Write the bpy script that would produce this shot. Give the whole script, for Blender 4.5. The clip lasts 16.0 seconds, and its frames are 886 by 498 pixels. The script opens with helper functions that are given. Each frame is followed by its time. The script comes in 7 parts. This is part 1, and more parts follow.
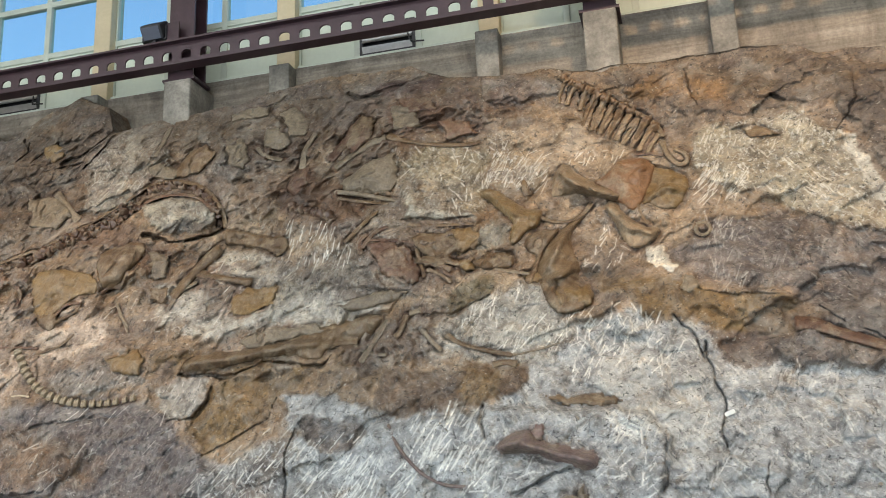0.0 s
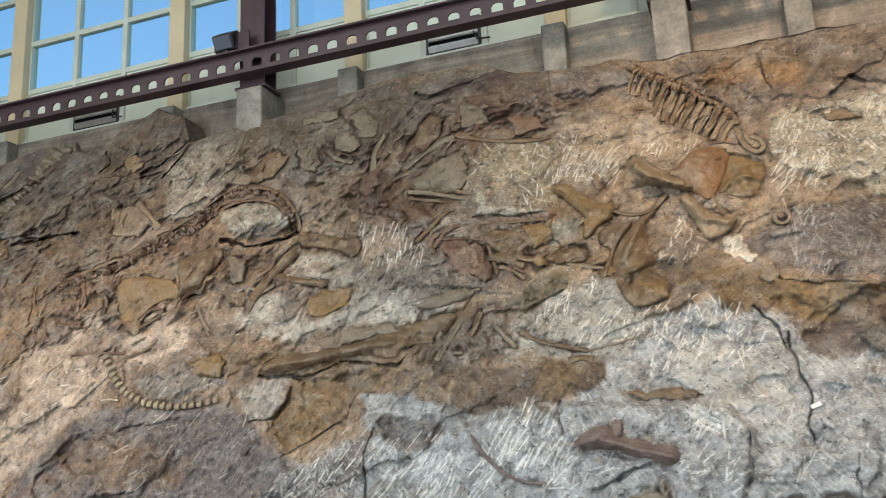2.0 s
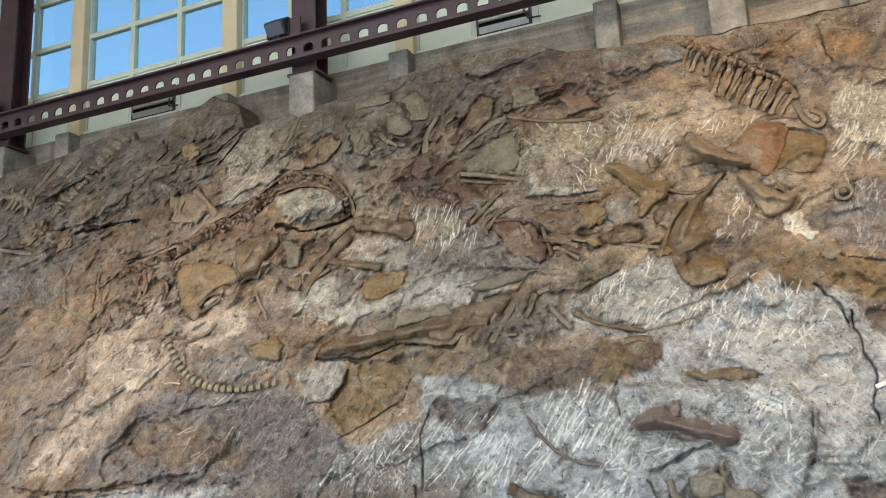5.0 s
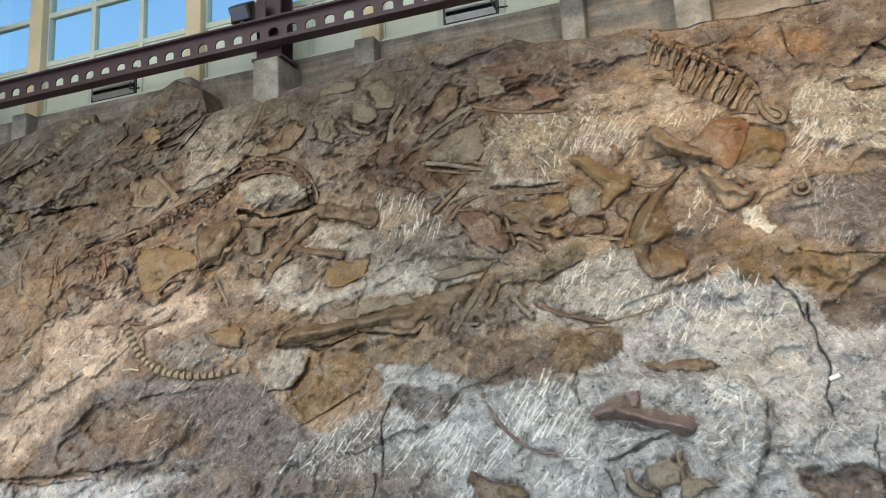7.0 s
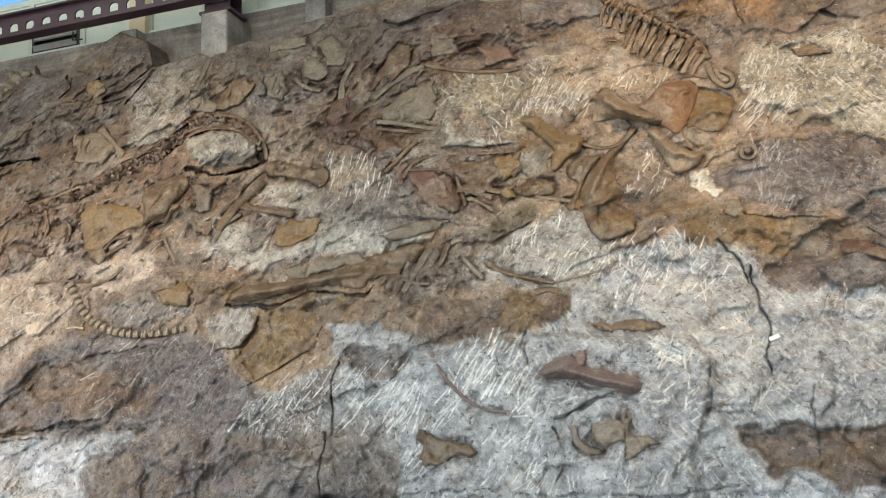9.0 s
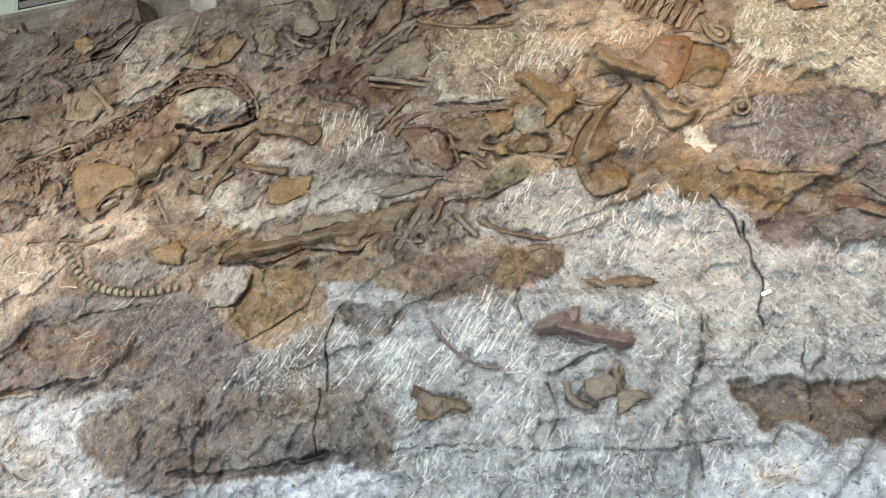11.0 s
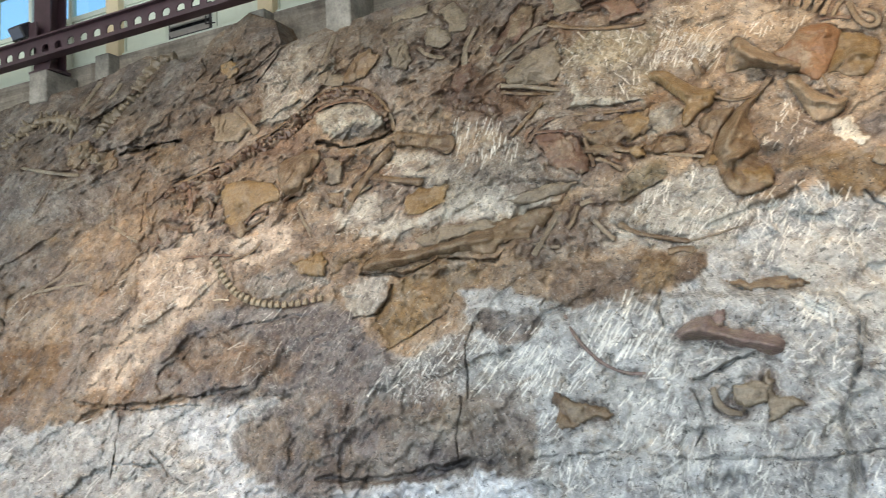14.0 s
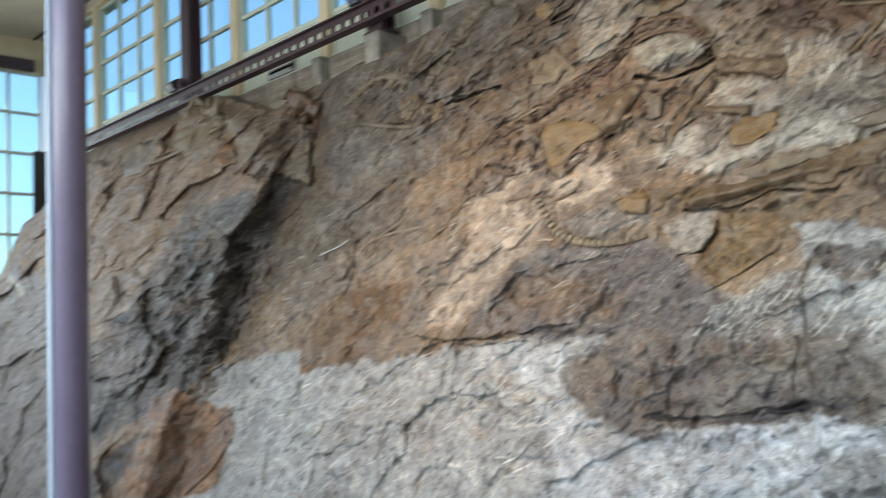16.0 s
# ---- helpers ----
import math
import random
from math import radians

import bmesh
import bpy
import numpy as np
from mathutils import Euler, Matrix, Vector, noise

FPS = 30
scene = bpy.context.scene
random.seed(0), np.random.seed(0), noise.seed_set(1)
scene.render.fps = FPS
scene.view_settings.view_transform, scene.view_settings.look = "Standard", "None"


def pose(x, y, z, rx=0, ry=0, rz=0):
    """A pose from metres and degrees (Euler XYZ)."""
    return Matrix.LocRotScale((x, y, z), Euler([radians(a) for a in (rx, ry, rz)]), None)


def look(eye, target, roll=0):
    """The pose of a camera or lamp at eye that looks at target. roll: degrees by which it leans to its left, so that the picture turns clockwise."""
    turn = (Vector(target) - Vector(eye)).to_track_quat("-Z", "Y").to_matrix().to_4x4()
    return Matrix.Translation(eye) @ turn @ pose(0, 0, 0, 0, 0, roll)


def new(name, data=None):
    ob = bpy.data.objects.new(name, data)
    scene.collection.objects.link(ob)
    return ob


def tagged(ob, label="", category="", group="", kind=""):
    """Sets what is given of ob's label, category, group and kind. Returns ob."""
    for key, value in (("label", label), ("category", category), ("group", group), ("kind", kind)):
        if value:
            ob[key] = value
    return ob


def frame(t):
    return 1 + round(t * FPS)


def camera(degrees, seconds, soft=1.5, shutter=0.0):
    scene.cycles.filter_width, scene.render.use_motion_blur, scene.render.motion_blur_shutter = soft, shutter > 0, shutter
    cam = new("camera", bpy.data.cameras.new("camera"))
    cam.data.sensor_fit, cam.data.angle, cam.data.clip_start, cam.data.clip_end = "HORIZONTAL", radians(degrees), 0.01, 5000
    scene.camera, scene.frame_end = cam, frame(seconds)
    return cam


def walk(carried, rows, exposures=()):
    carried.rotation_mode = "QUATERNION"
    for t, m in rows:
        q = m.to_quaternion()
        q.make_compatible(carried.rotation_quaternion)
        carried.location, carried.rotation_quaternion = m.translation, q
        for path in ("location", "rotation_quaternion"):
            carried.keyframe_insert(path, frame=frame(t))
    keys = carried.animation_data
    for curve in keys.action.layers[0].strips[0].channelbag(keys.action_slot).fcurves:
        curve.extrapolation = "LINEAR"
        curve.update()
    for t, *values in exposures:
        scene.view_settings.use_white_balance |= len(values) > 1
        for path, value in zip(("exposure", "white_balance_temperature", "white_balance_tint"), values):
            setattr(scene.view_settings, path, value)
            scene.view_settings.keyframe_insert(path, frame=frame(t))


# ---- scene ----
EYE = 5.0
cam = camera(52.0, 16.0, soft=0.6, shutter=0.5)
ROWS = [
    (0.0, 104.28, 2.19, 15.55),
    (0.5, 104.34, 2.32, 16.61),
    (1.0, 104.37, 2.45, 17.82),
    (1.5, 104.38, 2.57, 19.06),
    (2.0, 104.33, 2.71, 20.38),
    (2.5, 104.24, 2.80, 21.63),
    (3.0, 104.07, 2.86, 22.72),
    (3.5, 103.88, 2.86, 23.58),
    (4.0, 103.66, 2.81, 24.12),
    (6.5, 102.82, 2.46, 22.34),
    (7.0, 102.57, 2.47, 21.44),
    (7.5, 102.15, 2.45, 20.52),
    (8.0, 101.56, 2.52, 19.68),
    (8.5, 100.78, 2.55, 18.92),
    (9.0, 99.90, 2.53, 18.28),
    (9.5, 98.93, 2.61, 17.77),
    (12.0, 96.93, 2.91, 18.57),
    (12.5, 97.22, 3.07, 19.74),
    (13.0, 97.58, 3.25, 21.55),
    (13.5, 97.82, 3.21, 23.98),
    (14.0, 98.10, 3.28, 26.65),
    (14.5, 98.37, 3.43, 29.50),
    (15.0, 98.43, 3.50, 33.00),
    (15.5, 97.78, 3.31, 38.56),
    (16.0, 95.30, 2.73, 46.82),
]
walk(cam, [(t, pose(0, 0, EYE, rx, ry, rz)) for t, rx, ry, rz in ROWS],
     exposures=[(0.0, 1.0), (4.0, 0.98), (7.0, 1.0), (9.5, 1.12), (12.0, 1.32), (13.5, 1.28), (14.5, 1.2), (15.5, 1.05), (16.0, 1.0)])

# ---- light ----
world = bpy.data.worlds.new("sky")
scene.world = world
world.use_nodes = True
wn = world.node_tree
sky = wn.nodes.new("ShaderNodeTexSky")
sky.sky_type = "NISHITA"
sky.sun_disc = False
sky.sun_elevation = radians(48)
sky.sun_rotation = radians(200)
sky.air_density, sky.dust_density, sky.ozone_density = 1.0, 1.2, 1.1
wn.links.new(sky.outputs[0], wn.nodes["Background"].inputs[0])
wn.nodes["Background"].inputs[1].default_value = 0.15
sun = new("sun", bpy.data.lights.new("sun", "SUN"))
sun.data.energy, sun.data.angle, sun.data.color = 3.0, radians(0.5), (1.0, 0.95, 0.88)
sun.matrix_world = look((0, 0, 40), (0 + math.sin(radians(20)) * 30, 30, 5))


def area_lamp(name, eye, target, w, h, watts, color):
    ob = new(name, bpy.data.lights.new(name, "AREA"))
    ob.data.shape, ob.data.size, ob.data.size_y = "RECTANGLE", w, h
    ob.data.energy, ob.data.color = watts, color
    ob.matrix_world = look(eye, target)
    return ob


def spot_lamp(name, eye, target, degrees, watts, color, blend=0.9):
    ob = new(name, bpy.data.lights.new(name, "SPOT"))
    ob.data.energy, ob.data.color, ob.data.spot_size, ob.data.spot_blend = watts, color, radians(degrees), blend
    ob.data.shadow_soft_size = 0.25
    ob.matrix_world = look(eye, target)
    return ob


area_lamp("south_window_light", (-4, -8.6, 6.8), (-4, 8, 4.2), 27, 4.0, 1300, (0.73, 0.875, 1.0))
area_lamp("roof_light", (-3, 0.5, 14.7), (-3, 7.0, 4.0), 24, 2.0, 450, (0.95, 0.96, 1.0))
area_lamp("end_window_light", (-28.6, 2.0, 9.5), (-10, 5.0, 5.5), 12.0, 6.0, 340, (0.92, 0.96, 1.0))
spot_lamp("spot_light", (2.5, 1.0, 14.2), (1.0, 9.2, 8.7), 50, 1500, (1.0, 0.66, 0.35))
spot_lamp("spot_light", (-8.0, 1.0, 14.2), (-7.6, 8.2, 6.7), 44, 1200, (1.0, 0.66, 0.38))


# ---- materials ----
def material(name):
    m = bpy.data.materials.new(name)
    m.use_nodes = True
    nt = m.node_tree
    return m, nt, nt.nodes["Principled BSDF"]


def node(nt, kind, **kw):
    n = nt.nodes.new(kind)
    for k, v in kw.items():
        if k in n.inputs:
            n.inputs[k].default_value = v
    return n


def mix_color(nt, blend, fac, a, b):
    n = nt.nodes.new("ShaderNodeMix")
    n.data_type, n.blend_type = "RGBA", blend
    for sock, value in ((n.inputs[0], fac), (n.inputs[6], a), (n.inputs[7], b)):
        if isinstance(value, (int, float)):
            sock.default_value = value
        elif isinstance(value, tuple):
            sock.default_value = (*value[:3], 1)
        else:
            nt.links.new(value, sock)
    return n.outputs[2]


def ramp(nt, fac, stops):
    n = nt.nodes.new("ShaderNodeValToRGB")
    e = n.color_ramp.elements
    while len(e) < len(stops):
        e.new(0.5)
    for s, (p, c) in zip(e, stops):
        s.position = p
        s.color = (c, c, c, 1) if isinstance(c, (int, float)) else (*c, 1)
    nt.links.new(fac, n.inputs[0])
    return n.outputs[0]


def noise_tex(nt, vec, scale, detail=5.0, rough=0.6, distort=0.0):
    n = node(nt, "ShaderNodeTexNoise", Scale=scale, Detail=detail, Roughness=rough, Distortion=distort)
    nt.links.new(vec, n.inputs["Vector"])
    return n.outputs["Fac"]


def mapped(nt, vec, scale=(1, 1, 1), rot=(0, 0, 0)):
    n = nt.nodes.new("ShaderNodeMapping")
    n.inputs["Scale"].default_value = scale
    n.inputs["Rotation"].default_value = [radians(a) for a in rot]
    nt.links.new(vec, n.inputs["Vector"])
    return n.outputs[0]


def bump(nt, bsdf, height, strength, distance):
    n = node(nt, "ShaderNodeBump", Strength=strength, Distance=distance)
    nt.links.new(height, n.inputs["Height"])
    nt.links.new(n.outputs[0], bsdf.inputs["Normal"])


def paint(name, color, rough=0.5, metal=0.0, grain=6.0, amount=0.25, relief=0.002, spec=0.5):
    """A painted or plain surface with two scales of variation."""
    m, nt, b = material(name)
    co = nt.nodes.new("ShaderNodeTexCoord").outputs["Object"]
    n1 = noise_tex(nt, co, grain, 6)
    n2 = noise_tex(nt, co, grain * 9, 4)
    c1 = mix_color(nt, "MULTIPLY", 1.0, color, ramp(nt, n1, [(0.3, 1 - amount), (0.7, 1 + amount * 0.4)]))
    c2 = mix_color(nt, "MULTIPLY", 1.0, c1, ramp(nt, n2, [(0.35, 1 - amount * 0.5), (0.65, 1.0)]))
    nt.links.new(c2, b.inputs["Base Color"])
    b.inputs["Roughness"].default_value, b.inputs["Metallic"].default_value = rough, metal
    b.inputs["Specular IOR Level"].default_value = spec
    bump(nt, b, n2, 0.4, relief)
    return m


def rock_material():
    """Sandstone and shale: the bed colours come from the mesh, the grain, flecks and tool marks from here."""
    m, nt, b = material("quarry_rock")
    co = nt.nodes.new("ShaderNodeTexCoord").outputs["Object"]
    tone = nt.nodes.new("ShaderNodeAttribute")
    tone.attribute_name = "tone"
    work = nt.nodes.new("ShaderNodeAttribute")
    work.attribute_name = "worked"
    big = noise_tex(nt, co, 1.7, 8, 0.62, 0.4)
    mid = noise_tex(nt, co, 7.0, 8, 0.68, 0.3)
    fine = noise_tex(nt, co, 55.0, 6, 0.75)
    c = mix_color(nt, "MULTIPLY", 1.0, tone.outputs["Color"], ramp(nt, big, [(0.3, (0.70, 0.67, 0.66)), (0.5, 1.0), (0.70, (1.22, 1.19, 1.14))]))
    c = mix_color(nt, "MULTIPLY", 1.0, c, ramp(nt, mid, [(0.36, (0.54, 0.51, 0.50)), (0.5, 1.0), (0.64, (1.34, 1.32, 1.29))]))
    c = mix_color(nt, "MULTIPLY", 1.0, c, ramp(nt, fine, [(0.38, 0.86), (0.5, 1.0), (0.62, 1.09)]))
    # iron stains
    iron = ramp(nt, noise_tex(nt, co, 3.1, 7, 0.7, 0.8), [(0.56, 0.0), (0.72, 0.55)])
    c = mix_color(nt, "MIX", iron, c, mix_color(nt, "MULTIPLY", 1.0, c, (1.05, 0.74, 0.42)))
    # grey bloom and dark brown mottling
    c = mix_color(nt, "MIX", ramp(nt, noise_tex(nt, co, 2.4, 8, 0.7, 0.5), [(0.50, 0.0), (0.64, 0.5)]), c, mix_color(nt, "MIX", 0.5, c, (0.43, 0.41, 0.36)))
    c = mix_color(nt, "MIX", ramp(nt, noise_tex(nt, co, 5.5, 8, 0.72, 0.7), [(0.54, 0.0), (0.66, 0.7)]), c, mix_color(nt, "MULTIPLY", 1.0, c, (0.62, 0.52, 0.42)))
    # pale chisel strokes: thin, straight and short, in slanting rows
    rows = []
    cut = nt.nodes.new("ShaderNodeSeparateXYZ")
    nt.links.new(co, cut.inputs[0])
    flat = nt.nodes.new("ShaderNodeCombineXYZ")
    nt.links.new(cut.outputs[0], flat.inputs[0])
    nt.links.new(cut.outputs[2], flat.inputs[1])
    bend = nt.nodes.new("ShaderNodeTexNoise")
    bend.inputs["Scale"].default_value, bend.inputs["Detail"].default_value = 1.6, 3.0
    nt.links.new(co, bend.inputs["Vector"])
    sway = mix_color(nt, "LINEAR_LIGHT", 0.11, flat.outputs[0], bend.outputs["Color"])
    for scale, turn in (((24, 3.0, 1), 22), ((22, 2.8, 1), -36)):
        v = nt.nodes.new("ShaderNodeTexVoronoi")
        v.voronoi_dimensions = "2D"
        v.inputs["Scale"].default_value = 1.0
        turned = mapped(nt, sway, (1, 1, 1), (0, 0, turn))
        nt.links.new(mapped(nt, turned, scale), v.inputs["Vector"])
        line = ramp(nt, v.outputs["Distance"], [(0.17, 1.0), (0.25, 0.0)])
        gaps = ramp(nt, noise_tex(nt, co, 4.0, 4, 0.65), [(0.44, 0.0), (0.52, 1.0)])
        rows.append(mix_color(nt, "MULTIPLY", 1.0, line, gaps))
    where = ramp(nt, noise_tex(nt, co, 0.8, 2), [(0.47, 0.0), (0.53, 1.0)])
    stroke = mix_color(nt, "MIX", where, rows[0], rows[1])
    faint = nt.nodes.new("ShaderNodeMath")
    faint.operation = "MULTIPLY"
    nt.links.new(stroke, faint.inputs[0])
    nt.links.new(work.outputs["Fac"], faint.inputs[1])
    scratch_at = nt.nodes.new("ShaderNodeAttribute")
    scratch_at.attribute_name = "scratch"
    fac = nt.nodes.new("ShaderNodeMath")
    fac.operation = "MULTIPLY_ADD"
    fac.use_clamp = True
    nt.links.new(faint.outputs[0], fac.inputs[0])
    fac.inputs[1].default_value = 0.30
    nt.links.new(scratch_at.outputs["Fac"], fac.inputs[2])
    c = mix_color(nt, "MIX", fac.outputs[0], c, (0.84, 0.80, 0.70))
    # pits, hairline breaks and chipped spots
    pit = ramp(nt, noise_tex(nt, co, 21.0, 5, 0.65, 0.5), [(0.365, 0.32), (0.41, 1.0)])
    c = mix_color(nt, "MULTIPLY", 1.0, c, pit)
    hair = nt.nodes.new("ShaderNodeTexVoronoi")
    hair.feature = "DISTANCE_TO_EDGE"
    hair.inputs["Scale"].default_value = 2.6
    nt.links.new(mix_color(nt, "LINEAR_LIGHT", 0.35, mapped(nt, co, (1, 1, 1.6)), bend.outputs["Color"]), hair.inputs["Vector"])
    some = ramp(nt, noise_tex(nt, co, 1.3, 3), [(0.38, 0.7), (0.46, 0.0)])
    c = mix_color(nt, "MULTIPLY", some, c, ramp(nt, hair.outputs["Distance"], [(0.004, 0.35), (0.016, 1.0)]))
    chipped = ramp(nt, noise_tex(nt, co, 15.0, 6, 0.7, 0.8), [(0.565, 0.0), (0.60, 0.85)])
    c = mix_color(nt, "MIX", chipped, c, mix_color(nt, "MULTIPLY", 1.0, c, (1.45, 1.42, 1.36)))
    # pale flecks with small glints painted in, then pale dust on worked rock
    fleck = ramp(nt, noise_tex(nt, co, 30.0, 3, 0.6), [(0.66, 0.0), (0.70, 0.4)])
    c = mix_color(nt, "MIX", fleck, c, (0.66, 0.62, 0.54))
    grain = ramp(nt, noise_tex(nt, co, 24.0, 5, 0.7, 0.3), [(0.53, 0.0), (0.62, 0.5)])
    dusty = nt.nodes.new("ShaderNodeMath")
    dusty.operation = "MULTIPLY"
    nt.links.new(grain, dusty.inputs[0])
    nt.links.new(work.outputs["Fac"], dusty.inputs[1])
    c = mix_color(nt, "MIX", dusty.outputs[0], c, (0.66, 0.64, 0.58))
    nt.links.new(c, b.inputs["Base Color"])
    nt.links.new(ramp(nt, noise_tex(nt, co, 4.5, 6, 0.7), [(0.40, 0.82), (0.62, 0.38)]), b.inputs["Roughness"])
    b.inputs["Specular IOR Level"].default_value = 0.45
    grit = noise_tex(nt, co, 13.0, 6, 0.62, 0.6)
    h = mix_color(nt, "MIX", 0.45, mid, grit)
    bump(nt, b, h, 1.0, 0.045)
    return m


def bone_material(name, color, dark, k=1.0, relief=0.07):
    """Fossil bone; k scales the grain for meshes built in units of their own."""
    m, nt, b = material(name)
    co = nt.nodes.new("ShaderNodeTexCoord").outputs["Object"]
    obj = nt.nodes.new("ShaderNodeObjectInfo").outputs["Random"]
    big = noise_tex(nt, co, 3.5 * k, 7, 0.65, 0.5)
    fine = noise_tex(nt, co, 30.0 * k, 6, 0.7)
    c = mix_color(nt, "MIX", ramp(nt, big, [(0.35, 0.0), (0.65, 1.0)]), dark, color)
    c = mix_color(nt, "MULTIPLY", 1.0, c, ramp(nt, fine, [(0.36, 0.74), (0.5, 1.0), (0.66, 1.2)]))
    c = mix_color(nt, "MULTIPLY", 1.0, c, ramp(nt, obj, [(0.0, 0.82), (1.0, 1.15)]))
    dust = ramp(nt, noise_tex(nt, co, 4.2 * k, 7, 0.72, 0.6), [(0.50, 0.0), (0.60, 0.6)])
    c = mix_color(nt, "MIX", dust, c, mix_color(nt, "MULTIPLY", 1.0, (0.225, 0.177, 0.12), ramp(nt, fine, [(0.35, 0.6), (0.6, 1.15)])))
    worn = ramp(nt, noise_tex(nt, co, 9.0 * k, 6, 0.7), [(0.54, 0.0), (0.66, 0.6)])
    c = mix_color(nt, "MIX", worn, c, (0.31, 0.245, 0.165))
    nt.links.new(c, b.inputs["Base Color"])
    b.inputs["Roughness"].default_value = 0.36
    bump(nt, b, mix_color(nt, "MIX", 0.2, noise_tex(nt, co, 9.0 * k, 6, 0.6, 0.5), fine), 1.0, relief * 0.6)
    return m


def concrete_material():
    m, nt, b = material("board_marked_concrete")
    co = nt.nodes.new("ShaderNodeTexCoord").outputs["Object"]
    streak = noise_tex(nt, mapped(nt, co, (0.7, 0.7, 9)), 1.0, 6, 0.65, 0.3)
    grain = noise_tex(nt, co, 28, 6, 0.7)
    pit = ramp(nt, noise_tex(nt, co, 6.5, 2), [(0.24, 0.45), (0.30, 1.0)])
    c = mix_color(nt, "MIX", ramp(nt, streak, [(0.35, 0.0), (0.65, 1.0)]), (0.19, 0.158, 0.125), (0.36, 0.31, 0.25))
    c = mix_color(nt, "MULTIPLY", 1.0, c, ramp(nt, grain, [(0.3, 0.75), (0.6, 1.08)]))
    c = mix_color(nt, "MULTIPLY", 1.0, c, pit)
    stain = noise_tex(nt, mapped(nt, co, (1.6, 1.6, 0.7)), 1.0, 6, 0.7, 0.5)
    c = mix_color(nt, "MULTIPLY", 1.0, c, ramp(nt, stain, [(0.36, (0.55, 0.53, 0.52)), (0.55, 1.0), (0.7, (1.2, 1.18, 1.14))]))
    nt.links.new(c, b.inputs["Base Color"])
    b.inputs["Roughness"].default_value = 0.85
    bump(nt, b, mix_color(nt, "MIX", 0.5, streak, grain), 0.5, 0.02)
    return m


def glass_material():
    m = bpy.data.materials.new("window_glass")
    m.use_nodes = True
    nt = m.node_tree
    nt.nodes.remove(nt.nodes["Principled BSDF"])
    t = nt.nodes.new("ShaderNodeBsdfTransparent")
    t.inputs[0].default_value = (0.80, 0.97, 1.0, 1)
    g = nt.nodes.new("ShaderNodeBsdfGlossy")
    g.inputs["Roughness"].default_value = 0.03
    lw = nt.nodes.new("ShaderNodeLayerWeight")
    lw.inputs[0].default_value = 0.3
    fr = nt.nodes.new("ShaderNodeMath")
    fr.operation = "MULTIPLY_ADD"
    fr.inputs[1].default_value, fr.inputs[2].default_value = 0.14, 0.03
    nt.links.new(lw.outputs["Facing"], fr.inputs[0])
    mx = nt.nodes.new("ShaderNodeMixShader")
    nt.links.new(fr.outputs[0], mx.inputs[0])
    nt.links.new(t.outputs[0], mx.inputs[1])
    nt.links.new(g.outputs[0], mx.inputs[2])
    nt.links.new(mx.outputs[0], nt.nodes["Material Output"].inputs[0])
    return m


ROCK = rock_material()
CONCRETE = concrete_material()
GLASS = glass_material()
PIER = paint("plain_concrete", (0.29, 0.265, 0.225), 0.85, 0.0, 3, 0.55, 0.01)
PURPLE = paint("plum_steel_paint", (0.055, 0.028, 0.036), 0.42, 0.0, 5, 0.3, 0.002)
PALE_COLUMN = paint("mauve_column_paint", (0.16, 0.13, 0.19), 0.3, 0.0, 3, 0.12, 0.001)
EDGE_STRIP = paint("pale_strip", (0.42, 0.50, 0.58), 0.35, 0.0, 3, 0.08, 0.001)
CREAM = paint("cream_mullion_paint", (0.58, 0.49, 0.32), 0.55, 0.0, 2.5, 0.12, 0.001)
FRAME = paint("pale_green_frame_paint", (0.50, 0.55, 0.47), 0.45, 0.0, 3, 0.1, 0.001)
PANEL = paint("pale_green_panel", (0.56, 0.62, 0.52), 0.5, 0.0, 1.5, 0.1, 0.001)
LOUVRE = paint("brushed_metal_vent", (0.45, 0.45, 0.45), 0.35, 0.8, 8, 0.2, 0.001)
BLACK = paint("black_fixture", (0.02, 0.02, 0.024), 0.45, 0.0, 8, 0.2, 0.001)
LENS = paint("lamp_lens", (0.10, 0.11, 0.14), 0.15, 0.0, 8, 0.05, 0.0)
PLASTER = paint("cream_ceiling", (0.62, 0.56, 0.44), 0.8, 0.0, 1.2, 0.1, 0.002)
FLOOR = paint("grey_floor", (0.22, 0.21, 0.2), 0.6, 0.0, 2, 0.2, 0.002)
WIRE = paint("black_cable", (0.02, 0.02, 0.02), 0.5, 0.0, 8, 0.1, 0.0)
BONE = bone_material("brown_fossil_bone", (0.17, 0.11, 0.058), (0.085, 0.052, 0.029))
BONE_RED = bone_material("red_brown_fossil_bone", (0.165, 0.098, 0.062), (0.085, 0.042, 0.028))
BONE_OCHRE = bone_material("ochre_fossil_bone", (0.215, 0.138, 0.056), (0.125, 0.076, 0.034))
BONE_GREY = bone_material("grey_fossil_bone", (0.22, 0.175, 0.12), (0.115, 0.088, 0.06))
BONE_TAN = bone_material("tan_fossil_bone", (0.30, 0.222, 0.14), (0.14, 0.09, 0.052))
BONE_RUST = bone_material("rust_fossil_bone", (0.20, 0.105, 0.048), (0.14, 0.07, 0.034))
BONE_PINK = bone_material("dull_mauve_fossil_bone", (0.20, 0.135, 0.115), (0.115, 0.075, 0.062))
BONE_PALE = bone_material("pale_fossil_bone", (0.55, 0.47, 0.33), (0.32, 0.26, 0.18))
VERT_PALE = bone_material("pale_vertebra_bone", (0.36, 0.30, 0.20), (0.20, 0.155, 0.10), 0.10, 0.006)
VERT_RED = bone_material("red_brown_vertebra_bone", (0.12, 0.068, 0.042), (0.065, 0.036, 0.024), 0.15, 0.012)
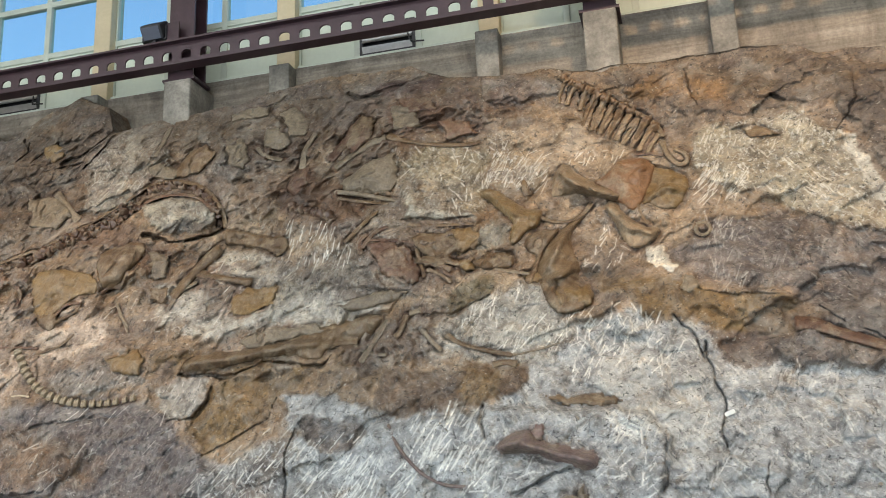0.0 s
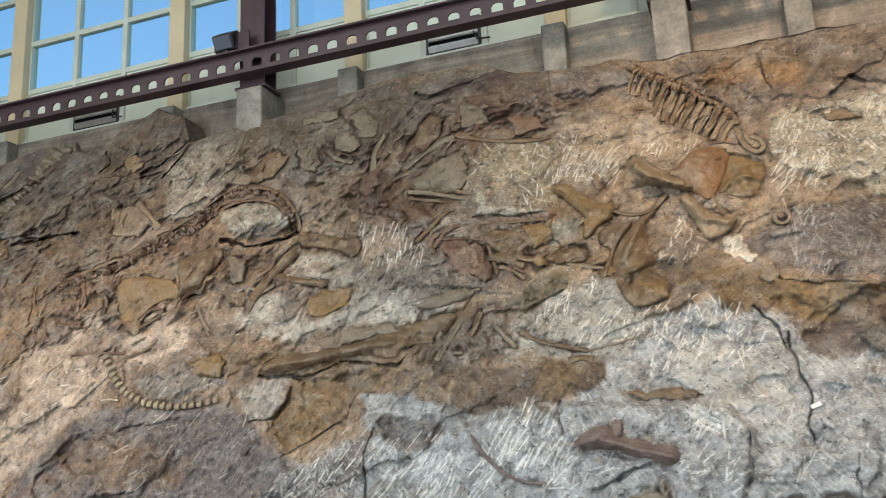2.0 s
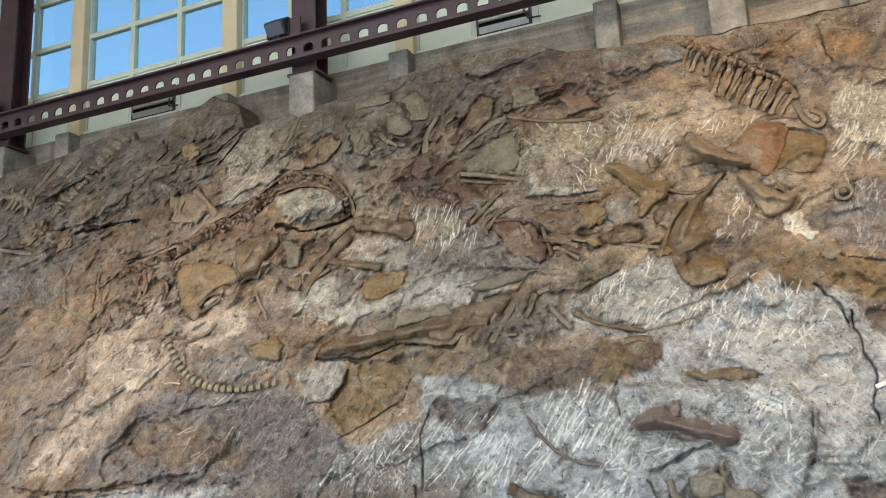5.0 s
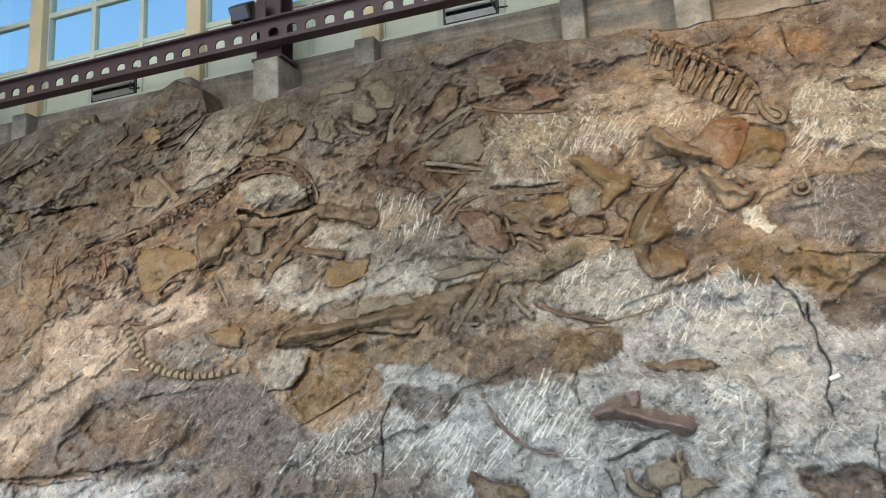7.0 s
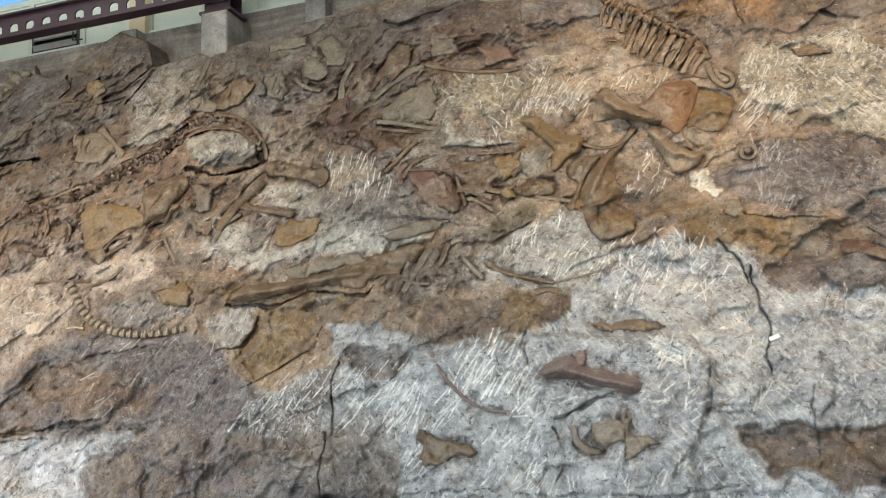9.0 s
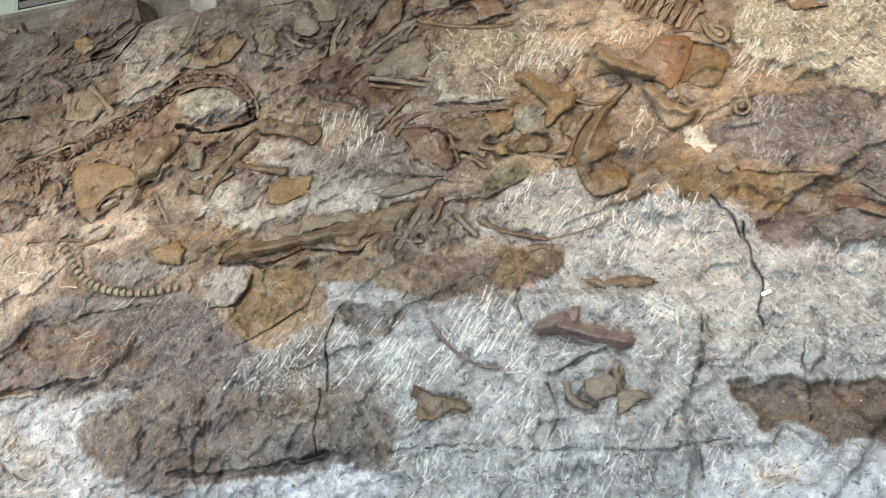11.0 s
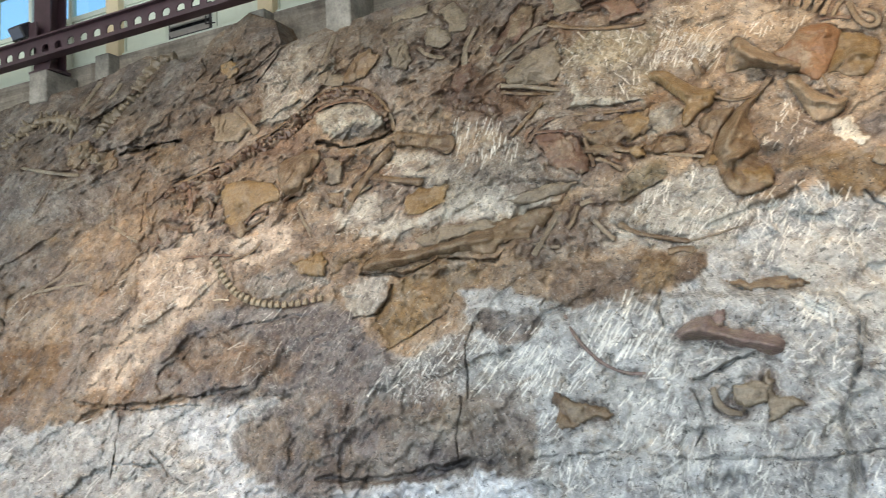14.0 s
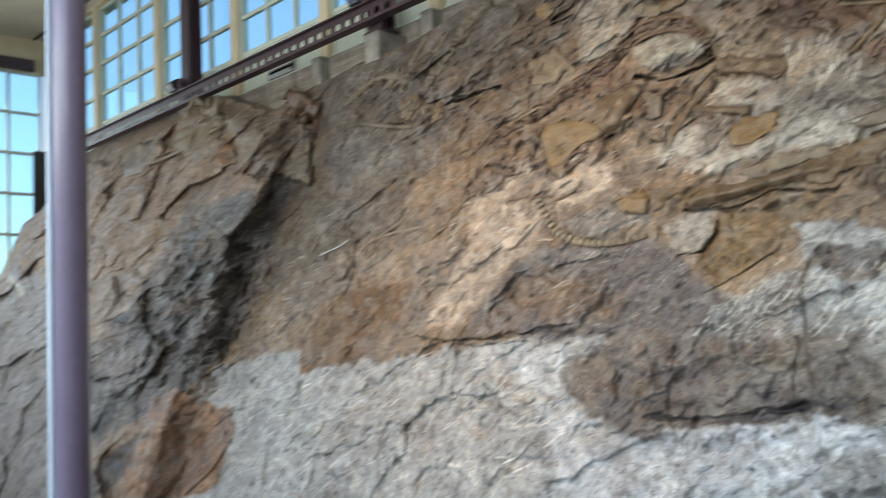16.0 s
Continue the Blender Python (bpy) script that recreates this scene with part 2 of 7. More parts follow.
VERT_GREY = bone_material("grey_vertebra_bone", (0.20, 0.155, 0.10), (0.11, 0.084, 0.055), 0.22, 0.016)
VERT_BROWN = bone_material("brown_vertebra_bone", (0.22, 0.13, 0.068), (0.11, 0.064, 0.036), 0.22, 0.016)
TAG = paint("white_tag", (0.62, 0.62, 0.58), 0.5, 0.0, 8, 0.05, 0.0)


# ---- numbers for the rock ----
def lattice(x, y, seed):
    """Smooth value noise, 0 to 1."""
    table = np.random.RandomState(seed).rand(256, 256)
    xi, yi = np.floor(x).astype(int), np.floor(y).astype(int)
    fx, fy = x - xi, y - yi
    fx, fy = fx * fx * fx * (fx * (fx * 6 - 15) + 10), fy * fy * fy * (fy * (fy * 6 - 15) + 10)
    a, b = table[xi % 256, yi % 256], table[(xi + 1) % 256, yi % 256]
    c, d = table[xi % 256, (yi + 1) % 256], table[(xi + 1) % 256, (yi + 1) % 256]
    return (a + (b - a) * fx) * (1 - fy) + (c + (d - c) * fx) * fy


def fractal(x, y, seed, octaves=5, gain=0.5):
    total, amp, norm = 0 * x, 1.0, 0.0
    for k in range(octaves):
        total, norm = total + amp * lattice(x * 2 ** k + 7.3 * k, y * 2 ** k + 3.1 * k, seed + k), norm + amp
        amp *= gain
    return total / norm


def facets(x, y, seed, tilt):
    """Broken faces: each cell a tilted plane at a height of its own, and a random number for it."""
    rnd = np.random.RandomState(seed)
    jx, jy, hh, tx, ty = (rnd.rand(128, 128) for _ in range(5))
    xi, yi = np.floor(x).astype(int), np.floor(y).astype(int)
    d1, h, c = np.full(x.shape, 9.0), np.zeros(x.shape), np.zeros(x.shape)
    for i in (-1, 0, 1):
        for j in (-1, 0, 1):
            cx, cy = (xi + i) % 128, (yi + j) % 128
            dx, dy = x - xi - i - jx[cx, cy], y - yi - j - jy[cx, cy]
            d = np.hypot(dx, dy)
            nearer = d < d1
            h = np.where(nearer, hh[cx, cy] - 0.5 + tilt * ((tx[cx, cy] - 0.5) * dx + (ty[cx, cy] - 0.5) * dy), h)
            c, d1 = np.where(nearer, hh[cx, cy], c), np.minimum(d, d1)
    return h, c


def step(v, lo, hi):
    s = np.clip((v - lo) / (hi - lo), 0, 1)
    return s * s * (3 - 2 * s)


def line_distance(x, z, pts):
    best = np.full(x.shape, 99.0)
    for (ax, az), (bx, bz) in zip(pts, pts[1:]):
        dx, dz = bx - ax, bz - az
        s = np.clip(((x - ax) * dx + (z - az) * dz) / (dx * dx + dz * dz + 1e-9), 0, 1)
        best = np.minimum(best, np.hypot(x - ax - s * dx, z - az - s * dz))
    return best


def inside(x, z, pts):
    """Signed distance to a closed outline: plus within, minus outside."""
    odd = np.zeros(x.shape, bool)
    ring = list(pts) + [pts[0]]
    for (ax, az), (bx, bz) in zip(ring, ring[1:]):
        if az != bz:
            odd ^= ((az > z) != (bz > z)) & (x < (bx - ax) * (z - az) / (bz - az) + ax)
    return np.where(odd, 1, -1) * line_distance(x, z, ring)


# the tilted face: y at a height z, and how far the beds stand out of it
def face_y(z):
    return 10.25 - 0.42 * (10.38 - z)


X0, X1, Z0, Z1 = -28.8, 5.9, 2.3, 11.0
# finest in the middle, coarser towards the ends
XS = np.concatenate([np.arange(X0, -14, 0.04), np.arange(-14, -9.3, 0.02), np.arange(-9.3, 2.4, 0.0102), np.arange(2.4, X1 + 0.03, 0.035)])
ZS = np.concatenate([np.arange(Z0, 3.4, 0.035), np.arange(3.4, 10.0, 0.0115), np.arange(10.0, Z1 + 0.01, 0.02)])
NX, NZ = len(XS), len(ZS)
gx, gz = np.meshgrid(XS, ZS, indexing="ij")


def column(x):
    return int(np.clip(np.searchsorted(XS, x), 0, NX - 1))


def row(z):
    return int(np.clip(np.searchsorted(ZS, z), 0, NZ - 1))


wx = gx + 0.35 * (fractal(gx * 0.9, gz * 0.9, 5, 4) - 0.5) + 0.16 * (fractal(gx * 5, gz * 5, 6, 4, 0.6) - 0.5)
wz = gz + 0.35 * (fractal(gx * 0.9, gz * 0.9, 15, 4) - 0.5) + 0.16 * (fractal(gx * 5, gz * 5, 16, 4, 0.6) - 0.5)
bx, bz = gx.copy(), gz.copy()
for freq, amp, o in ((0.9, 0.12, 4), (2.1, 0.22, 5), (6.0, 0.14, 4)):
    bx += amp * (fractal(gx * freq, gz * freq, 7, o, 0.65) - 0.5)
    bz += amp * (fractal(gx * freq, gz * freq, 17, o, 0.65) - 0.5)
ux, uz = 0.95 * wx + 0.3 * wz, 0.95 * wz - 0.3 * wx
out = 0.50 * (fractal(gx * 0.35, gz * 0.45, 21, 3) - 0.5) + 0.22 * (fractal(wx * 1.2, wz * 1.6, 31, 6, 0.58) - 0.5)
big_h, big_c = facets(ux * 0.8, uz * 1.5, 41, 1.6)
mid_h, mid_c = facets(ux * 2.6, uz * 3.8, 43, 2.0)
low_h, low_c = facets(wx * 8, wz * 9, 45, 2.0)
ridge = np.abs(2 * fractal(ux * 2.0, uz * 3.0, 47, 5, 0.6) - 1)
crease = np.abs(2 * fractal(ux * 1.5 + 0.3 * mid_h, uz * 2.3 + 0.3 * mid_h, 48, 4, 0.55) - 1)
out += 0.10 * big_h + 0.028 * mid_h + 0.008 * low_h + 0.05 * (0.25 - ridge) + 0.15 * (np.sqrt(np.clip(crease, 0, 0.36)) - 0.4)
tone = np.empty((NX, NZ, 3))
tone[:] = (0.30, 0.22, 0.14)
worked = np.full((NX, NZ), 0.18)
scratch = np.zeros((NX, NZ))


def blurred(a, n):
    for axis in (0, 1):
        pad = [(n, n) if k == axis else (0, 0) for k in (0, 1)]
        c = np.cumsum(np.pad(a, pad, mode="edge"), axis=axis)
        lead = [(1, 0) if k == axis else (0, 0) for k in (0, 1)]
        c = np.pad(c, lead)
        w = 2 * n + 1
        a = (c[w:] - c[:-w]) / w if axis == 0 else (c[:, w:] - c[:, :-w]) / w
    return a


mottle = fractal(gx * 2.4, gz * 3.2, 141, 6, 0.68)


def window(pts, margin):
    """The stretch of the grid round some points."""
    px, pz = [p[0] for p in pts], [p[1] for p in pts]
    return slice(column(min(px) - margin), column(max(px) + margin) + 1), slice(row(min(pz) - margin), row(max(pz) + margin) + 1)


def bed(color, pts, rise=0.0, soft=0.10, tool=None, keep=0.0, rough=0.0):
    """A bed of rock with a colour of its own, or painted shade, standing proud of the rest or sunk in it."""
    w = window(pts, 0.6)
    s = inside(bx[w], bz[w], pts)
    torn = s + min(2.2 * soft, 0.3) * (mottle[w] - 0.5)
    soft *= 0.6
    k = step(torn, -soft, soft) * (1 - keep)
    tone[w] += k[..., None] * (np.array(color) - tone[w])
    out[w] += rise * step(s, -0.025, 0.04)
    if rough:
        out[w] += rough * step(s, 0, 0.15) * (fractal(wx[w] * 4, wz[w] * 6, 77, 4, 0.6) - 0.5)
    if tool is not None:
        worked[w] += k * (tool - worked[w])


def crack(pts, width=0.02, depth=0.10):
    w = window(pts, 0.3)
    x, z = gx[w], gz[w]
    s = line_distance(x + 0.09 * (fractal(x * 5, z * 5, 61, 4, 0.6) - 0.5), z + 0.09 * (fractal(x * 5, z * 5, 62, 4, 0.6) - 0.5), pts)
    wide = width * (0.15 + 1.1 * step(fractal(x * 3.5, z * 3.5, 63, 3), 0.25, 0.75))
    out[w] -= depth * 0.9 * (1 - step(s / wide, 0.1, 0.85))


def swell(x, z, rx, rz, rise, lean=0.0):
    """A soft boss, or a hollow where rise is below nothing."""
    global out
    c, s = math.cos(radians(lean)), math.sin(radians(lean))
    dx, dz = gx - x, gz - z
    out += rise * np.exp(-((dx * c + dz * s) / rx) ** 2 - ((dz * c - dx * s) / rz) ** 2)


def jumble(x, z, rx, rz, rise, color):
    """Knobbly ground full of crushed bone."""
    global out, tone
    k = np.exp(-((gx - x) / rx) ** 4 - ((gz - z) / rz) ** 4)
    n = np.abs(2 * fractal(wx * 3.6, wz * 4.2, 81, 5, 0.6) - 1)
    m = fractal(wx * 2.3, wz * 2.6, 85, 4, 0.6)
    out += 1.5 * k * rise * (0.4 - 1.6 * n + 1.2 * (m - 0.5))
    tone += (k * 0.7 * step(m, 0.50, 0.60))[..., None] * (np.array(color) - tone)


BUFF, TAN, WARM, GREY = (0.37, 0.295, 0.20), (0.29, 0.22, 0.14), (0.40, 0.31, 0.21), (0.40, 0.395, 0.37)
PALE, SHALE, OCHRE = (0.66, 0.66, 0.64), (0.15, 0.134, 0.132), (0.23, 0.153, 0.062)
WHITE = (0.66, 0.62, 0.52)
MAUVE, SLATE, BROWN, OLIVE = (0.168, 0.146, 0.135), (0.15, 0.145, 0.14), (0.175, 0.125, 0.085), (0.20, 0.165, 0.095)
# beds of colour, from the large to the small
bed(GREY, [(-5.29, 4.81), (-4.61, 5.22), (-3.77, 5.45), (-2.84, 5.70), (-1.84, 5.70), (-1.42, 5.99), (-1.53, 6.34), (-0.78, 6.46), (-0.41, 6.61), (0.07, 6.38), (0.72, 5.98), (1.02, 6.05), (1.77, 5.97), (1.28, 3.43), (-11.47, 3.18), (-12.37, 4.40), (-8.06, 4.79), (-6.58, 4.92)], 0.03, 0.12, 0.75)
bed(SHALE, [(-8.39, 4.81), (-8.14, 4.98), (-8.03, 5.29), (-7.57, 5.77), (-7.10, 6.00), (-5.64, 5.89), (-5.17, 5.70), (-4.61, 5.22), (-3.67, 4.80), (-3.03, 4.72), (-2.93, 4.28), (-3.59, 4.25), (-4.01, 4.01), (-5.26, 3.92), (-6.14, 4.03), (-6.44, 4.52), (-5.65, 4.88), (-6.58, 4.92), (-7.63, 4.90)], 0.03, 0.12, 0.25, 0.0, 0.08)
bed(BROWN, [(-7.80, 5.53), (-7.01, 5.73), (-6.40, 5.51), (-5.91, 5.06), (-6.66, 5.16), (-7.46, 5.26)], 0.02, 0.12, None, 0.1)
bed(OCHRE, [(-6.30, 4.51), (-5.79, 4.66), (-5.62, 4.28), (-6.09, 4.08)], 0.0, 0.12, None, 0.5)
bed(OCHRE, [(-4.24, 4.61), (-3.09, 4.73), (-3.05, 4.33), (-3.83, 4.30)], 0.0, 0.14, None, 0.55)
bed(BROWN, [(-7.58, 5.58), (-6.79, 5.56), (-6.42, 5.32), (-7.24, 5.31)], 0.0, 0.1, None, 0.3)
bed(PALE, [(-11.36, 4.38), (-8.06, 4.79), (-6.56, 4.86), (-6.37, 4.30), (-5.37, 3.87), (-3.78, 4.01), (-2.89, 3.87), (-2.82, 4.23), (-0.56, 4.23), (0.75, 4.25), (1.61, 4.23), (1.31, 2.78), (-9.88, 2.19)], -0.03, 0.1, 0.4, 0.25)
bed((0.46, 0.44, 0.39), [(-0.95, 6.05), (-0.44, 6.11), (0.02, 5.90), (0.21, 5.43), (0.19, 4.87), (-0.26, 5.27), (-0.81, 5.72)], 0.0, 0.15, 0.5)
# the great slab at the foot, with its rounded corner
bed(GREY, [(-3.67, 4.80), (-3.20, 5.20), (-2.83, 5.56), (-1.95, 5.66), (-0.71, 5.61), (-0.38, 5.52), (-0.26, 5.32), (-0.33, 4.62), (-0.45, 3.59), (-3.49, 3.55)], 0.17, 0.05, 0.7)
bed((0.40, 0.39, 0.36), [(-2.99, 4.82), (-2.24, 4.99), (-1.72, 5.06), (-0.98, 4.93), (-0.40, 4.62), (-0.43, 4.19), (-2.93, 4.23)], 0.0, 0.2, 0.45)
bed((0.17, 0.145, 0.125), [(-4.03, 4.82), (-3.32, 4.79), (-3.04, 4.58), (-2.97, 4.24), (-3.01, 4.09), (-3.56, 4.06), (-3.90, 4.10)], 0.0, 0.12, 0.2, 0.1, 0.05)
# undercut below the shale, its shade painted on as a near-black band
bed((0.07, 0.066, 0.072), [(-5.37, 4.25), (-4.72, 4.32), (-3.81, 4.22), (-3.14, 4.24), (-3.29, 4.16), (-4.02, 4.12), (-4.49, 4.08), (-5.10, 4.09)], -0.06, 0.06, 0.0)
bed((0.78, 0.79, 0.78), [(-4.99, 4.01), (-4.36, 4.06), (-3.56, 4.09), (-3.01, 4.01), (-2.94, 3.86), (-4.98, 3.86)], 0.03, 0.06, 0.3)
bed(BROWN, [(-0.03, 4.81), (0.82, 4.71), (1.51, 4.63), (1.42, 4.16), (0.61, 4.24), (0.47, 4.42), (0.14, 4.40)], -0.12, 0.05, 0.1)
bed(OCHRE, [(0.12, 4.60), (0.80, 4.58), (1.27, 4.32), (0.61, 4.27), (0.43, 4.44)], 0.0, 0.1, 0.1, 0.5)
bed(BROWN, [(-2.88, 6.07), (-1.96, 6.04), (-1.47, 5.94), (-1.52, 5.78), (-1.95, 5.68), (-2.67, 5.64), (-2.88, 5.78)], 0.05, 0.05, 0.15)
bed(OCHRE, [(-2.12, 6.01), (-1.74, 5.98), (-1.79, 5.70), (-2.14, 5.72)], 0.0, 0.08, 0.1, 0.35)
bed(OCHRE, [(-4.76, 6.00), (-4.39, 6.15), (-3.81, 6.16), (-3.72, 5.97), (-4.02, 5.88), (-4.05, 5.65), (-4.70, 5.34), (-4.88, 5.59)], -0.05, 0.05, 0.1, 0.1, 0.08)
bed((0.37, 0.34, 0.28), [(-5.47, 6.05), (-5.20, 6.12), (-4.78, 6.13), (-4.82, 5.95), (-4.91, 5.71), (-5.22, 5.73)], 0.035, 0.04, 0.3)
bed((0.44, 0.42, 0.38), [(-4.02, 5.88), (-3.52, 5.90), (-2.85, 5.72), (-3.13, 5.63), (-3.78, 5.51)], 0.05, 0.05, 0.3)
bed((0.19, 0.19, 0.19), [(-3.70, 5.59), (-3.07, 5.64), (-2.91, 5.42), (-3.18, 5.31), (-3.45, 5.31)], -0.03, 0.04, 0.2)
bed((0.23, 0.23, 0.225), [(-4.71, 5.12), (-3.77, 5.45), (-3.67, 4.80), (-4.39, 4.78)], 0.04, 0.06, 0.9)
# the worked middle
bed((0.46, 0.36, 0.24), [(-5.18, 8.43), (-4.32, 7.91), (-3.31, 7.62), (-1.63, 7.17), (-1.36, 6.88), (-2.08, 6.61), (-2.97, 6.73), (-4.32, 7.04), (-5.17, 7.64)], 0.0, 0.2, 0.3, 0.3)
bed(BUFF, [(-3.95, 7.92), (-3.00, 7.88), (-2.79, 7.21), (-3.26, 6.93), (-3.83, 7.26)], 0.0, 0.15, 0.5)
bed((0.33, 0.30, 0.235), [(-4.45, 7.33), (-3.31, 7.27), (-2.76, 6.88), (-3.16, 6.66), (-4.27, 6.76), (-4.65, 7.00)], 0.02, 0.1, 0.3)
bed((0.44, 0.40, 0.32), [(-4.00, 6.74), (-3.38, 6.88), (-2.87, 6.73), (-3.22, 6.64), (-3.70, 6.52)], 0.03, 0.07, 0.2)
bed(OLIVE, [(-2.45, 6.75), (-2.16, 6.92), (-1.81, 6.98), (-1.91, 6.73), (-2.26, 6.61)], 0.05, 0.04, 0.1)
bed((0.42, 0.39, 0.325), [(-2.48, 6.42), (-1.69, 6.84), (-1.34, 6.86), (-1.12, 6.60), (-1.02, 6.24), (-1.66, 5.95), (-2.35, 6.29)], 0.03, 0.1, 0.6)
bed((0.33, 0.29, 0.20), [(-3.18, 8.84), (-2.00, 8.57), (-1.91, 8.10), (-2.02, 7.75), (-2.85, 7.78), (-3.04, 8.26)], 0.03, 0.06, 0.55)
bed((0.47, 0.43, 0.34), [(-2.93, 8.17), (-2.74, 7.91), (-2.09, 7.76), (-2.02, 7.68), (-2.85, 7.77)], 0.05, 0.03, 0.2)
bed((0.31, 0.295, 0.24), [(-2.05, 7.61), (-1.68, 7.60), (-1.67, 7.29), (-2.00, 7.29)], 0.0, 0.04, 0.2)
bed(BUFF, [(-2.01, 8.82), (-1.42, 8.84), (-1.10, 8.35), (-1.41, 7.95), (-1.91, 8.10)], 0.03, 0.06, 1.0)
bed(WARM, [(-1.74, 8.69), (-1.09, 9.07), (-0.52, 8.97), (-0.01, 8.48), (0.27, 7.78), (0.04, 7.15), (-0.78, 7.15), (-1.17, 7.50), (-1.35, 8.24)], -0.02, 0.15, 0.25)
bed((0.38, 0.34, 0.25), [(0.35, 8.53), (1.28, 8.67), (1.65, 8.27), (1.91, 7.36), (2.43, 6.93), (1.53, 7.16), (0.59, 7.67), (0.15, 8.01)], 0.06, 0.1, 1.0)
bed(MAUVE, [(-0.07, 7.10), (0.33, 7.31), (0.81, 7.38), (1.85, 7.12), (2.63, 6.84), (2.47, 6.26), (1.68, 6.33), (0.92, 6.46), (0.16, 6.68), (-0.03, 6.91)], -0.04, 0.16, 0.3)
bed(OCHRE, [(-0.84, 6.87), (-0.15, 6.77), (0.15, 6.59), (0.88, 6.49), (1.22, 6.27), (1.04, 6.07), (0.59, 6.16), (0.07, 6.31), (-0.33, 6.45), (-0.79, 6.69)], 0.04, 0.05, 0.05, 0.1, 0.06)
bed((0.165, 0.12, 0.09), [(0.07, 6.30), (0.63, 6.15), (0.93, 5.96), (0.55, 5.90), (0.19, 6.07)], 0.0, 0.08, 0.1)
bed(SLATE, [(0.60, 6.05), (1.13, 6.28), (1.73, 6.55), (2.60, 6.57), (2.34, 5.67), (1.57, 5.82), (0.96, 5.87)], 0.10, 0.06, 0.15)
bed((0.195, 0.15, 0.105), [(-0.76, 9.43), (0.21, 9.58), (1.41, 9.50), (2.33, 9.30), (3.01, 9.15), (2.82, 8.43), (2.17, 8.55), (1.29, 8.71), (0.30, 8.66), (-0.33, 9.09)], 0.05, 0.08, 0.0, 0.0, 0.08)
bed((0.155, 0.12, 0.085), [(1.80, 9.09), (2.30, 9.14), (2.97, 9.00), (2.57, 7.45), (1.99, 7.73), (1.86, 8.31), (1.71, 8.63)], 0.06, 0.07, 0.0)
bed(WHITE, [(1.63, 8.26), (1.80, 8.18), (1.95, 7.57), (2.04, 7.28), (1.98, 7.22), (1.80, 7.63)], 0.02, 0.03, 0.0)
bed((0.74, 0.68, 0.55), [(-0.31, 7.13), (-0.17, 7.14), (-0.05, 6.94), (-0.11, 6.82), (-0.24, 6.93)], 0.03, 0.02, 0.0)
bed((0.175, 0.133, 0.092), [(-11.96, 9.54), (-9.16, 9.92), (-8.31, 10.39), (-7.90, 10.54), (-7.29, 10.25), (-7.04, 9.91), (-4.96, 10.02), (-4.01, 10.08), (-2.64, 9.99), (-1.02, 9.57), (-1.09, 9.32), (-2.03, 9.24), (-3.13, 9.09), (-3.84, 8.95), (-4.69, 8.75), (-5.16, 8.82), (-6.77, 9.62), (-7.51, 9.27), (-7.20, 8.43), (-8.31, 8.06), (-11.00, 8.03)], 0.06, 0.12, 0.1, 0.0, 0.10)
bed((0.15, 0.105, 0.085), [(-3.82, 9.80), (-3.22, 9.82), (-2.67, 9.92), (-2.62, 9.71), (-3.20, 9.63), (-3.64, 9.63)], 0.05, 0.05, 0.0)
bed((0.15, 0.135, 0.125), [(-2.04, 9.60), (-1.15, 9.55), (-1.16, 9.29), (-1.89, 9.17)], 0.03, 0.08, 0.2)
bed((0.21, 0.125, 0.075), [(-2.65, 9.18), (-2.16, 9.08), (-1.88, 8.79), (-2.41, 8.79)], 0.0, 0.08, 0.0, 0.2)
bed((0.22, 0.13, 0.09), [(-3.32, 9.48), (-2.90, 9.58), (-2.65, 9.27), (-2.98, 8.98), (-3.21, 9.10)], 0.0, 0.1, 0.0, 0.2)
bed((0.15, 0.115, 0.082), [(-8.36, 10.40), (-7.91, 10.57), (-7.29, 10.24), (-7.09, 9.85), (-7.91, 9.59), (-8.59, 9.92)], 0.12, 0.05, 0.0)
bed((0.32, 0.295, 0.24), [(-7.51, 9.27), (-7.11, 9.72), (-6.41, 9.56), (-6.09, 9.05), (-6.41, 8.74), (-6.49, 8.50), (-7.20, 8.43)], 0.10, 0.05, 0.5)
bed((0.22, 0.195, 0.16), [(-5.55, 9.41), (-5.19, 9.26), (-5.00, 8.79), (-5.18, 8.57), (-5.49, 8.87)], 0.08, 0.06, 0.4)
bed((0.40, 0.37, 0.29), [(-6.36, 8.47), (-5.78, 8.53), (-5.33, 8.26), (-5.19, 8.01), (-5.53, 7.89), (-6.01, 7.99)], 0.10, 0.03, 0.35)
bed((0.20, 0.19, 0.165), [(-6.01, 8.11), (-5.66, 8.11), (-5.26, 8.00), (-5.53, 7.89), (-5.93, 7.97)], 0.0, 0.03, 0.1)
bed((0.21, 0.185, 0.15), [(-8.47, 8.42), (-7.60, 8.39), (-7.13, 8.25), (-7.74, 7.92), (-8.19, 7.81)], 0.02, 0.1, 0.3)
bed((0.28, 0.26, 0.22), [(-4.83, 7.44), (-4.30, 7.60), (-4.08, 7.15), (-4.60, 7.06), (-5.08, 7.32)], 0.0, 0.1, 0.4)
bed((0.50, 0.39, 0.285), [(-8.95, 5.14), (-8.54, 6.03), (-8.72, 6.73), (-7.80, 7.20), (-6.92, 7.03), (-6.48, 6.68), (-7.32, 6.56), (-7.27, 6.13), (-7.65, 5.68), (-8.26, 5.11)], -0.03, 0.15, 0.3, 0.0, 0.08)
bed((0.43, 0.335, 0.24), [(-7.82, 7.01), (-7.36, 7.04), (-6.72, 6.78), (-7.12, 6.47), (-7.56, 6.43)], 0.0, 0.12, 0.3)
